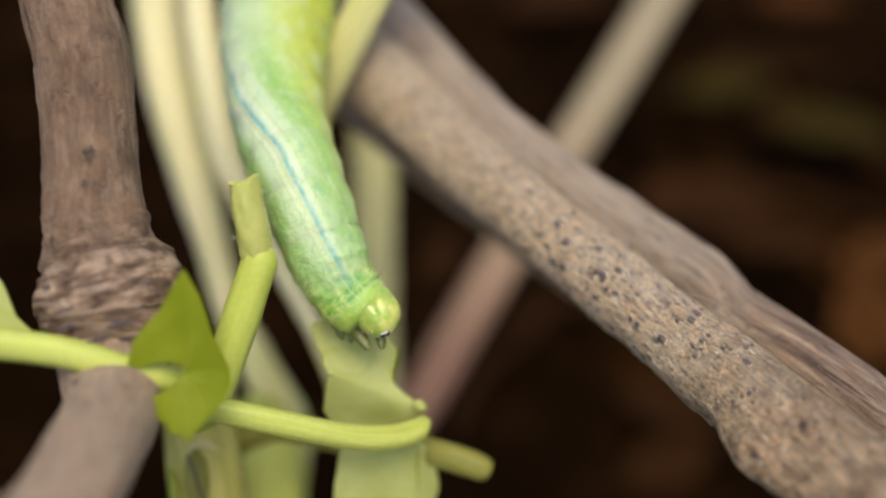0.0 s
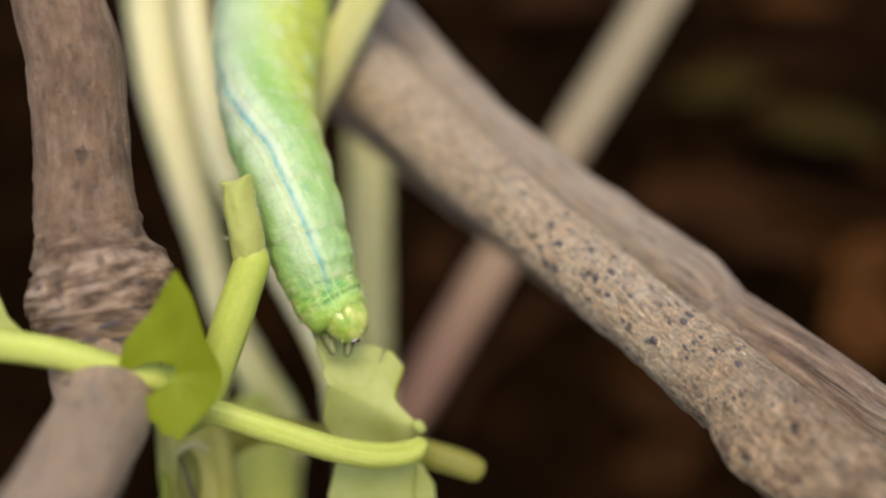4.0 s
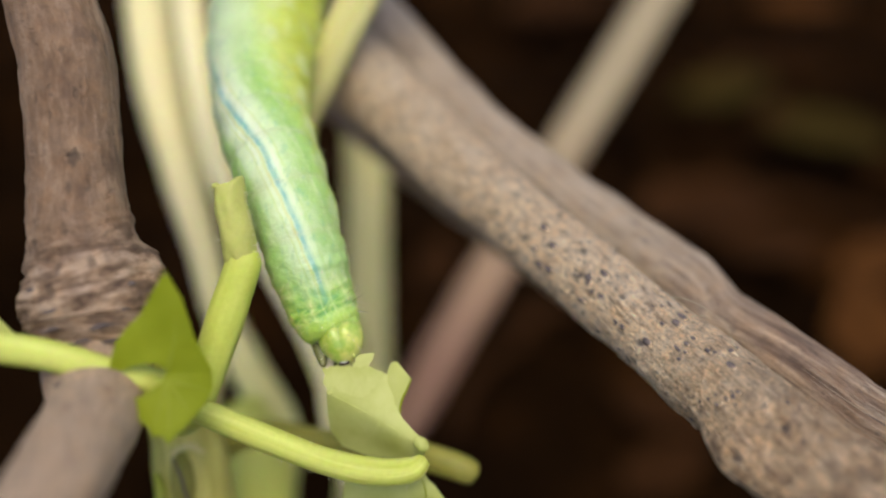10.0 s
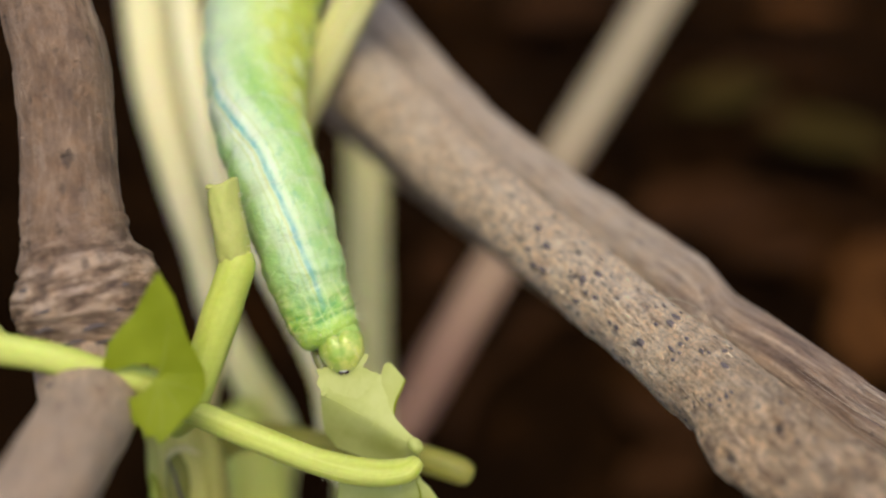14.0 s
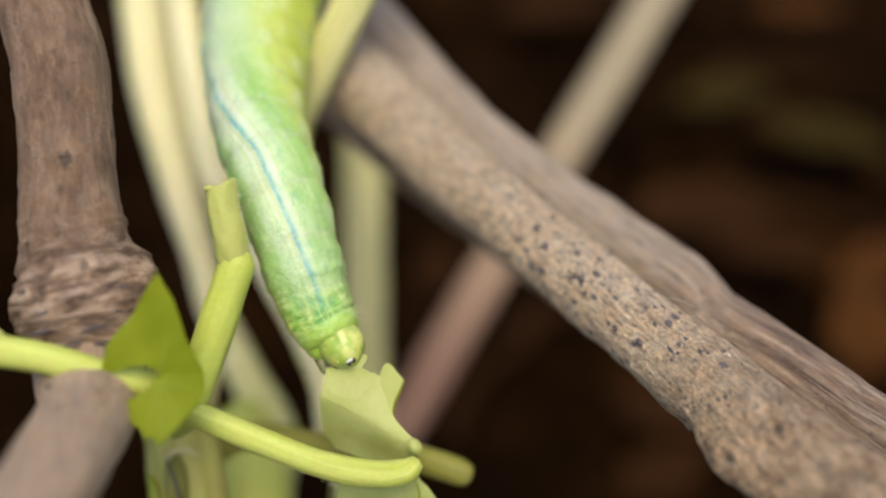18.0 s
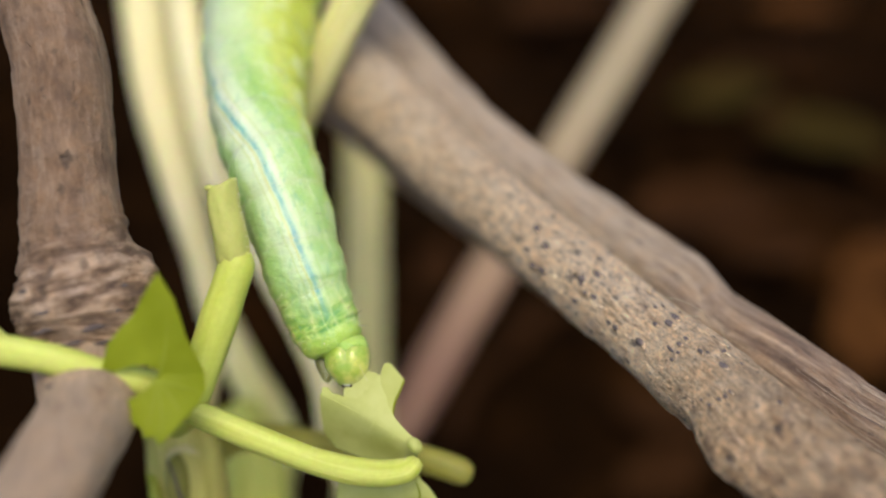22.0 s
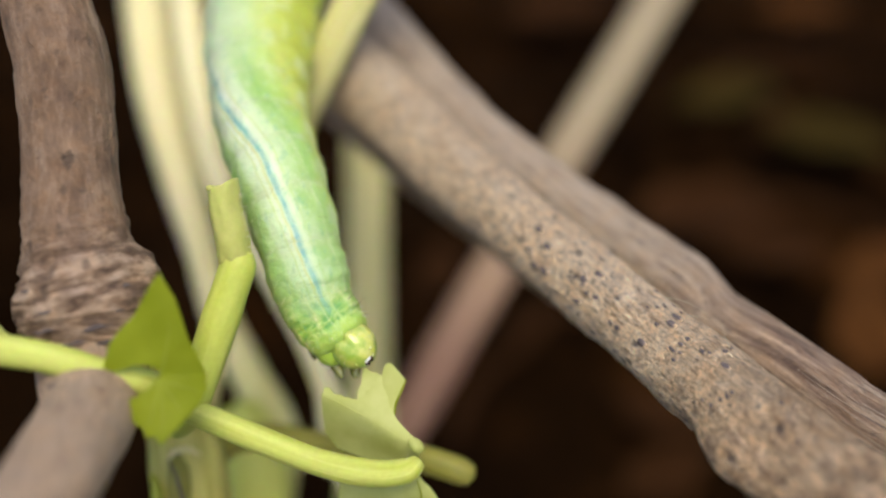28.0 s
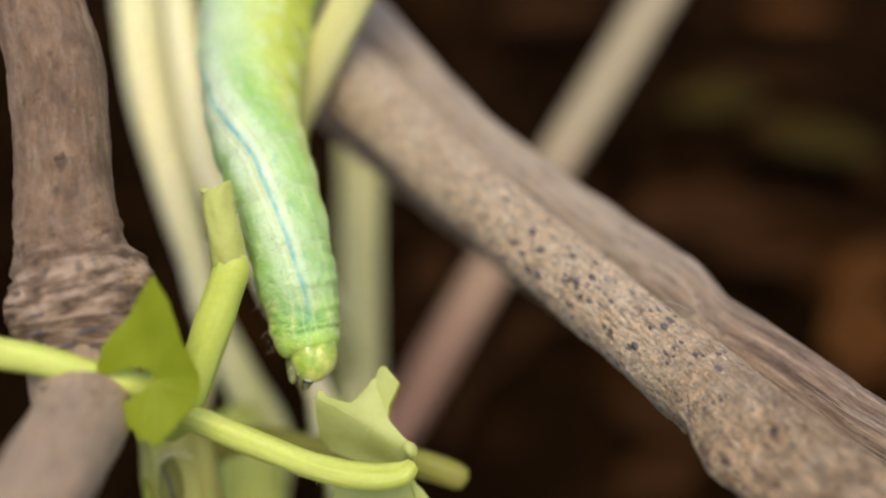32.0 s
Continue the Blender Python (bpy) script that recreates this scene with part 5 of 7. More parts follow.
    for k, w, turn, length in ((count - 1, 0.35, -1.1, 0.9), (count - 1, 0.2, -0.9, 0.7), (count - 2, 0.3, -1.45, 0.6), (count - 2, 0.6, 1.4, 0.7)):
        c = line_at(CAT_LINE, CAT_CUTS[k] + (CAT_CUTS[k + 1] - CAT_CUTS[k]) * w)
        out = Vector((-math.sin(turn), 0.25, math.cos(turn)))
        hair("hair", Vector(c[:3]) + out * c[3] * 0.95, out + Vector((0, 0.5, 0)), length, Vector((0, -0.15, 0)), HAIR_DARK if k == count - 1 else HAIR_PALE, segments[k], 0.01)
    head = make_head(top)
    return segments, head


def make_head(top):
    """Round glossy head with two cheeks, lip, jaws, feelers and eye spots; the face looks along -b."""
    h = CAT_HEAD
    bm = ball((0, 0, 0), (1.2, 1.34, 1.12), 56, 36)
    for v in bm.verts:
        x, y, z = v.co
        v.co.x *= 1 + 0.05 * max(0, y)
        seam = math.exp(-((x / 0.14) ** 2)) * max(0.0, y * 0.6 + z * 0.5)
        v.co *= 1 - 0.06 * seam
        v.co *= 1 + 0.1 * math.exp(-(((abs(x) - 0.42) / 0.32) ** 2) - ((y - 0.25) / 0.45) ** 2) * max(0.0, z)
        if y < -0.5:
            v.co.x *= 1 - 0.22 * (-y - 0.5)
            v.co.z *= 1 - 0.12 * (-y - 0.5)
        v.co *= 1 + 0.008 * noise.noise(v.co * 4)
    for v in bm.verts:
        v.co += h
    head = part("head", bm, HEAD_SKIN, top, "glossy yellow-green head", origin=h)
    bm = ball(h + Vector((0.0, 0.68, -0.1)), (1.12, 0.72, 1.1), 64, 40)
    for v in bm.verts:
        v.co += 0.1 * Vector(noise.noise_vector(v.co * 1.5)) + 0.04 * Vector(noise.noise_vector(v.co * 4.0))
    part("neck_fold", bm, HEAD_GREEN, head)
    bm = ball(h + Vector((-0.82, 0.92, -0.1)), (0.98, 0.92, 1.05), 48, 30)
    for v in bm.verts:
        v.co += 0.1 * Vector(noise.noise_vector(v.co * 1.2)) + 0.02 * Vector(noise.noise_vector(v.co * 4.0))
    part("neck_lobe", bm, LOBE_GREEN, head, "smooth bright green fold beside the head")
    bm = ball(h + Vector((0, -1.18, 0.24)), (0.27, 0.15, 0.17), 24, 14)
    part("lip", bm, MOUTH_PALE, head, "shiny whitish upper lip")
    bm = ball(h + Vector((0, -0.78, 0.5)), (0.4, 0.36, 0.16), 24, 14)
    part("face_plate", bm, FACE_OLIVE, head)
    for s in (-1, 1):
        bm = ball(h + Vector((s * 0.13, -1.3, 0.16)), (0.15, 0.12, 0.14), 16, 10)
        for v in bm.verts:
            v.co.z += 0.05 * math.sin(v.co.x * 25)
        part("jaw", bm, JAW_DARK, head, "dark-tipped jaw")
        tube("feeler", [(*(h + Vector((s * 0.48, -0.85, 0.4))), 0.1), (*(h + Vector((s * 0.56, -1.02, 0.46))), 0.07), (*(h + Vector((s * 0.58, -1.12, 0.45))), 0.03)], HEAD_SKIN, head, seg=10, step=0.05, rough=0)
        tube("mouth_palp", [(*(h + Vector((s * 0.3, -1.0, 0.1))), 0.12), (*(h + Vector((s * 0.34, -1.2, 0.12))), 0.08), (*(h + Vector((s * 0.3, -1.32, 0.15))), 0.04)], HEAD_SKIN, head, seg=10, step=0.05, rough=0)
        for k in range(6):
            w = -0.6 + k * 0.24
            p = Vector((s * (0.86 + 0.05 * math.sin(k * 2)), -0.55 + 0.16 * w, 0.45 + 0.35 * math.sin(w * 1.5)))
            p = p.normalized() * 1.13
            part("eye_spot", ball(h + p, (0.045, 0.045, 0.045), 8, 6), EYE_DARK, head)
        for k in range(5):
            p = Vector((s * (0.2 + 0.17 * k), 0.3 - 0.25 * k, 0.95 - 0.1 * k)).normalized() * 1.15
            hair("hair", h + p, p + Vector((0, -0.3, 0)), 0.5 + 0.1 * (k % 3), Vector((0, -0.1, 0)), HAIR_DARK if k < 2 else HAIR_PALE, head, 0.009)
    for ob in [head] + list(head.children):
        ob.data.transform(Matrix.Scale(0.87, 4))
    return head


main_twig()
second_twig()
third_twig()
brown_stem()
back_stalks()
SHOOT = shoot()
EATEN, BITES = eaten_leaf(SHOOT)
CAT_SEGMENTS, CAT_HEAD_PART = caterpillar()


def motions():
    off = Matrix.Translation(-Vector(CAT_LINE[0][:3]) / 1000)
    rise = Matrix.Translation((0, 0.0002, 0))
    walk(CAT_HEAD_PART, [(t, rise @ off @ m) for t, m in [
        (0.0, mm(-2.927, -3.106, 0.200, -25.000, -0.000, 22.000)),
        (0.5, mm(-3.050, -2.871, 0.200, -25.000, -0.000, 20.000)),
        (1.0, mm(-3.247, -2.879, 0.200, -30.000, -0.000, 22.000)),
        (1.5, mm(-3.541, -2.885, 0.200, -22.000, -0.000, 28.000)),
        (2.0, mm(-3.639, -2.896, 0.200, -18.000, -0.000, 32.000)),
        (2.5, mm(-3.764, -3.122, 0.200, -10.000, -0.000, 18.000)),
        (3.0, mm(-3.844, -3.197, 0.200, -8.000, -0.000, 15.000)),
        (3.5, mm(-4.017, -3.258, 0.200, -10.000, -0.000, 22.000)),
        (5.5, mm(-4.002, -3.397, 0.200, -14.000, -0.000, 26.000)),
        (6.0, mm(-3.942, -3.642, 0.200, -12.000, -0.000, 12.000)),
        (6.5, mm(-4.070, -3.717, 0.200, -8.000, -0.000, 10.000)),
        (7.0, mm(-3.986, -3.745, 0.200, -5.000, -0.000, 6.000)),
        (7.5, mm(-4.045, -3.736, 0.200, -4.000, -0.000, 3.000)),
        (8.0, mm(-4.047, -3.673, 0.200, -3.000, -0.000, 5.000)),
        (8.5, mm(-4.012, -3.723, 0.200, -5.000, -0.000, 10.000)),
        (9.0, mm(-3.940, -3.859, 0.200, -5.000, -0.000, 5.000)),
        (9.5, mm(-3.940, -3.986, 0.200, -7.000, -0.000, 8.000)),
        (10.0, mm(-3.881, -4.086, 0.200, -8.000, -0.000, 9.000)),
        (10.5, mm(-3.895, -4.211, 0.200, -8.000, -0.000, 10.000)),
        (11.0, mm(-3.878, -4.390, 0.200, -8.000, -0.000, 10.000)),
        (11.5, mm(-3.840, -4.452, 0.200, -8.000, -0.000, 10.000)),
        (12.0, mm(-3.878, -4.523, 0.200, -8.000, -0.000, 8.000)),
        (12.5, mm(-3.749, -4.425, 0.200, -12.000, -0.000, 13.000)),
        (13.0, mm(-3.799, -4.574, 0.200, -8.000, -0.000, 10.000)),
        (13.5, mm(-3.808, -4.585, 0.200, -7.000, -0.000, 5.000)),
        (14.0, mm(-3.604, -4.473, 0.200, -12.000, -0.000, 8.000)),
        (14.5, mm(-3.715, -4.627, 0.200, -6.000, -0.000, 3.000)),
        (16.5, mm(-3.768, -4.818, 0.200, -6.000, -0.000, 3.000)),
        (17.0, mm(-3.677, -4.715, 0.200, -12.000, -0.000, 8.000)),
        (17.5, mm(-3.628, -4.425, 0.200, -24.000, -0.000, 20.000)),
        (18.0, mm(-3.543, -4.306, 0.200, -34.000, -0.000, 35.000)),
        (18.5, mm(-3.419, -4.021, 0.200, -26.000, -0.000, 46.000)),
        (19.0, mm(-3.317, -4.522, 0.200, -22.000, -0.000, 25.000)),
        (19.5, mm(-3.408, -4.857, 0.200, -10.000, -0.000, 8.000)),
        (20.0, mm(-3.464, -5.107, 0.200, -8.000, -0.000, 0.000)),
        (20.5, mm(-3.206, -4.299, 0.200, -24.000, -0.000, 52.000)),
        (21.0, mm(-3.259, -4.756, 0.200, -36.000, -0.000, 30.000)),
        (21.5, mm(-3.356, -4.938, 0.200, -10.000, -0.000, 8.000)),
        (22.0, mm(-3.301, -5.021, 0.200, -5.000, -0.000, 0.000)),
        (22.5, mm(-3.233, -4.377, 0.200, -24.000, -0.000, 50.000)),
        (23.0, mm(-3.202, -4.902, 0.200, -28.000, -0.000, 18.000)),
        (23.5, mm(-3.226, -5.094, 0.200, -6.000, -0.000, 3.000)),
        (24.0, mm(-3.141, -4.340, 0.200, -22.000, -0.000, 50.000)),
        (24.5, mm(-3.149, -4.825, 0.200, -24.000, -0.000, 20.000)),
        (25.0, mm(-3.127, -5.203, 0.200, -5.000, -0.000, 0.000)),
        (25.5, mm(-3.241, -5.125, 0.200, -9.000, -0.000, 4.000)),
        (27.5, mm(-3.200, -4.963, 0.200, -12.000, -0.000, 10.000)),
        (28.0, mm(-3.087, -4.373, 0.200, -24.000, -0.000, 51.000)),
        (28.5, mm(-3.079, -4.827, 0.200, -22.000, -0.000, 28.000)),
        (29.0, mm(-3.090, -5.101, 0.200, -5.000, -0.000, 0.000)),
        (29.5, mm(-3.241, -4.533, 0.200, -30.000, -0.000, 50.000)),
        (30.0, mm(-3.550, -4.543, 0.200, -50.000, -0.000, 17.000)),
        (30.5, mm(-3.876, -4.629, 0.200, -40.000, -0.000, 8.000)),
        (31.0, mm(-4.190, -4.645, 0.200, -18.000, -0.000, 4.000)),
        (31.5, mm(-4.345, -4.666, 0.200, -14.000, -0.000, -4.000)),
        (32.0, mm(-4.601, -4.736, 0.200, -14.000, -0.000, -10.000)),
    ]])
    cat_segments = CAT_SEGMENTS
    walk(cat_segments[7], [(t, off @ m) for t, m in [
        (0.0, mm(-8.738, 10.204, -6.620, 0.355, 0.297, 0.360)),
        (0.5, mm(-8.740, 10.203, -6.620, 0.365, 0.273, 0.326)),
        (1.0, mm(-8.744, 10.200, -6.620, 0.391, 0.225, 0.259)),
        (1.5, mm(-8.755, 10.207, -6.620, 0.321, 0.107, 0.108)),
        (2.0, mm(-8.761, 10.205, -6.620, 0.337, 0.045, 0.022)),
        (2.5, mm(-8.769, 10.204, -6.620, 0.347, -0.053, -0.111)),
        (3.0, mm(-8.776, 10.213, -6.620, 0.255, -0.123, -0.194)),
        (3.5, mm(-8.779, 10.222, -6.620, 0.156, -0.163, -0.236)),
        (5.5, mm(-8.794, 10.231, -6.620, 0.053, -0.330, -0.447)),
        (6.0, mm(-8.784, 10.237, -6.620, -0.015, -0.219, -0.291)),
        (6.5, mm(-8.782, 10.229, -6.620, 0.073, -0.196, -0.270)),
        (7.0, mm(-8.777, 10.239, -6.620, -0.036, -0.136, -0.177)),
        (7.5, mm(-8.778, 10.233, -6.620, 0.033, -0.149, -0.203)),
        (8.0, mm(-8.772, 10.235, -6.620, 0.011, -0.081, -0.109)),
        (8.5, mm(-8.770, 10.237, -6.620, -0.020, -0.058, -0.075)),
        (9.0, mm(-8.765, 10.236, -6.620, 0.000, -0.000, 0.000)),
        (9.5, mm(-8.761, 10.236, -6.620, -0.002, 0.036, 0.048)),
        (10.0, mm(-8.764, 10.241, -6.620, -0.061, 0.006, 0.015)),
        (10.5, mm(-8.759, 10.235, -6.620, 0.007, 0.057, 0.075)),
        (11.0, mm(-8.758, 10.234, -6.620, 0.016, 0.068, 0.090)),
        (11.5, mm(-8.746, 10.232, -6.620, 0.044, 0.211, 0.277)),
        (12.0, mm(-8.751, 10.232, -6.620, 0.035, 0.149, 0.195)),
        (12.5, mm(-8.741, 10.227, -6.620, 0.099, 0.265, 0.344)),
        (13.0, mm(-8.748, 10.227, -6.620, 0.094, 0.186, 0.238)),
        (13.5, mm(-8.738, 10.216, -6.620, 0.221, 0.298, 0.375)),
        (14.0, mm(-8.739, 10.227, -6.620, 0.100, 0.286, 0.372)),
        (14.5, mm(-8.733, 10.226, -6.620, 0.103, 0.355, 0.465)),
        (16.5, mm(-8.724, 10.216, -6.620, 0.215, 0.447, 0.576)),
        (17.0, mm(-8.727, 10.214, -6.620, 0.244, 0.419, 0.535)),
        (17.5, mm(-8.734, 10.217, -6.620, 0.212, 0.342, 0.435)),
        (18.0, mm(-8.726, 10.220, -6.620, 0.179, 0.432, 0.559)),
        (18.5, mm(-8.728, 10.215, -6.620, 0.225, 0.402, 0.515)),
        (19.0, mm(-8.720, 10.217, -6.620, 0.209, 0.492, 0.637)),
        (19.5, mm(-8.721, 10.218, -6.620, 0.196, 0.482, 0.625)),
        (20.0, mm(-8.716, 10.219, -6.620, 0.186, 0.532, 0.694)),
        (20.5, mm(-8.723, 10.217, -6.620, 0.211, 0.460, 0.594)),
        (21.0, mm(-8.723, 10.217, -6.620, 0.207, 0.457, 0.591)),
        (21.5, mm(-8.714, 10.217, -6.620, 0.213, 0.558, 0.725)),
        (22.0, mm(-8.713, 10.216, -6.620, 0.223, 0.568, 0.737)),
        (22.5, mm(-8.716, 10.219, -6.620, 0.187, 0.541, 0.705)),
        (23.0, mm(-8.706, 10.213, -6.620, 0.257, 0.642, 0.833)),
        (23.5, mm(-8.700, 10.206, -6.620, 0.333, 0.710, 0.919)),
        (24.0, mm(-8.706, 10.213, -6.620, 0.251, 0.643, 0.836)),
        (24.5, mm(-8.706, 10.205, -6.620, 0.345, 0.644, 0.829)),
        (25.0, mm(-8.698, 10.199, -6.620, 0.405, 0.726, 0.933)),
        (25.5, mm(-8.700, 10.205, -6.620, 0.347, 0.706, 0.911)),
        (27.5, mm(-8.695, 10.200, -6.620, 0.395, 0.766, 0.987)),
        (28.0, mm(-8.695, 10.202, -6.620, 0.375, 0.767, 0.992)),
        (28.5, mm(-8.681, 10.193, -6.620, 0.473, 0.916, 1.183)),
        (29.0, mm(-8.695, 10.190, -6.620, 0.503, 0.759, 0.968)),
        (29.5, mm(-8.696, 10.191, -6.620, 0.497, 0.747, 0.953)),
        (30.0, mm(-8.706, 10.196, -6.620, 0.436, 0.640, 0.814)),
        (30.5, mm(-8.711, 10.196, -6.620, 0.439, 0.591, 0.747)),
        (31.0, mm(-8.717, 10.204, -6.620, 0.353, 0.529, 0.673)),
        (31.5, mm(-8.725, 10.204, -6.620, 0.352, 0.432, 0.541)),
        (32.0, mm(-8.729, 10.202, -6.620, 0.373, 0.388, 0.480)),
    ]])
    walk(cat_segments[8], [(t, off @ m) for t, m in [
        (0.0, mm(-8.502, 8.453, -5.270, 0.461, 0.386, 0.382)),
        (0.5, mm(-8.506, 8.451, -5.270, 0.475, 0.355, 0.340)),
        (1.0, mm(-8.513, 8.446, -5.270, 0.509, 0.293, 0.257)),
        (1.5, mm(-8.533, 8.458, -5.270, 0.418, 0.140, 0.087)),
        (2.0, mm(-8.543, 8.455, -5.270, 0.438, 0.058, -0.018)),
        (2.5, mm(-8.559, 8.454, -5.270, 0.452, -0.069, -0.177)),
        (3.0, mm(-8.570, 8.469, -5.270, 0.332, -0.160, -0.264)),
        (3.5, mm(-8.577, 8.485, -5.270, 0.204, -0.212, -0.301)),
        (5.5, mm(-8.604, 8.502, -5.270, 0.070, -0.430, -0.539)),
        (6.0, mm(-8.586, 8.513, -5.270, -0.020, -0.286, -0.345)),
        (6.5, mm(-8.582, 8.499, -5.270, 0.095, -0.255, -0.331)),
        (7.0, mm(-8.572, 8.516, -5.270, -0.048, -0.177, -0.206)),
        (7.5, mm(-8.574, 8.505, -5.270, 0.043, -0.194, -0.246)),
        (8.0, mm(-8.563, 8.508, -5.270, 0.015, -0.105, -0.131)),
        (8.5, mm(-8.560, 8.513, -5.270, -0.025, -0.075, -0.087)),
        (9.0, mm(-8.550, 8.510, -5.270, 0.000, -0.000, 0.000)),
        (9.5, mm(-8.545, 8.511, -5.270, -0.003, 0.047, 0.058)),
        (10.0, mm(-8.549, 8.520, -5.270, -0.080, 0.008, 0.026)),
        (10.5, mm(-8.541, 8.509, -5.270, 0.009, 0.074, 0.089)),
        (11.0, mm(-8.539, 8.508, -5.270, 0.020, 0.089, 0.105)),
        (11.5, mm(-8.516, 8.503, -5.270, 0.057, 0.275, 0.324)),
        (12.0, mm(-8.526, 8.505, -5.270, 0.046, 0.194, 0.228)),
        (12.5, mm(-8.507, 8.494, -5.270, 0.129, 0.345, 0.396)),
        (13.0, mm(-8.520, 8.495, -5.270, 0.122, 0.242, 0.271)),
        (13.5, mm(-8.502, 8.474, -5.270, 0.288, 0.388, 0.418)),
        (14.0, mm(-8.504, 8.494, -5.270, 0.130, 0.372, 0.429)),
        (14.5, mm(-8.493, 8.494, -5.270, 0.135, 0.463, 0.539)),
        (16.5, mm(-8.478, 8.476, -5.270, 0.280, 0.581, 0.656)),
        (17.0, mm(-8.482, 8.471, -5.270, 0.318, 0.545, 0.605)),
        (17.5, mm(-8.495, 8.476, -5.270, 0.277, 0.445, 0.490)),
        (18.0, mm(-8.480, 8.481, -5.270, 0.234, 0.562, 0.642)),
        (18.5, mm(-8.485, 8.474, -5.270, 0.293, 0.523, 0.583)),
        (19.0, mm(-8.470, 8.477, -5.270, 0.272, 0.640, 0.730)),
        (19.5, mm(-8.472, 8.479, -5.270, 0.255, 0.627, 0.718)),
        (20.0, mm(-8.464, 8.480, -5.270, 0.243, 0.692, 0.800)),
        (20.5, mm(-8.475, 8.476, -5.270, 0.275, 0.598, 0.678)),
        (21.0, mm(-8.476, 8.477, -5.270, 0.270, 0.595, 0.675)),
        (21.5, mm(-8.459, 8.476, -5.270, 0.278, 0.725, 0.834)),
        (22.0, mm(-8.458, 8.475, -5.270, 0.290, 0.738, 0.848)),
        (22.5, mm(-8.462, 8.480, -5.270, 0.244, 0.703, 0.814)),
        (23.0, mm(-8.446, 8.469, -5.270, 0.335, 0.834, 0.957)),
        (23.5, mm(-8.434, 8.457, -5.270, 0.433, 0.922, 1.048)),
        (24.0, mm(-8.445, 8.470, -5.270, 0.327, 0.836, 0.961)),
        (24.5, mm(-8.445, 8.455, -5.270, 0.450, 0.837, 0.940)),
        (25.0, mm(-8.431, 8.445, -5.270, 0.527, 0.943, 1.056)),
        (25.5, mm(-8.435, 8.455, -5.270, 0.451, 0.916, 1.038)),
        (27.5, mm(-8.425, 8.447, -5.270, 0.514, 0.994, 1.121)),
        (28.0, mm(-8.424, 8.450, -5.270, 0.489, 0.996, 1.129)),
        (28.5, mm(-8.399, 8.434, -5.270, 0.615, 1.188, 1.344)),
        (29.0, mm(-8.425, 8.429, -5.270, 0.654, 0.985, 1.085)),
        (29.5, mm(-8.427, 8.430, -5.270, 0.646, 0.969, 1.067)),
        (30.0, mm(-8.445, 8.440, -5.270, 0.567, 0.831, 0.910)),
        (30.5, mm(-8.453, 8.439, -5.270, 0.570, 0.767, 0.831)),
        (31.0, mm(-8.464, 8.453, -5.270, 0.459, 0.687, 0.754)),
        (31.5, mm(-8.480, 8.453, -5.270, 0.458, 0.561, 0.598)),
        (32.0, mm(-8.487, 8.450, -5.270, 0.485, 0.504, 0.522)),
    ]])
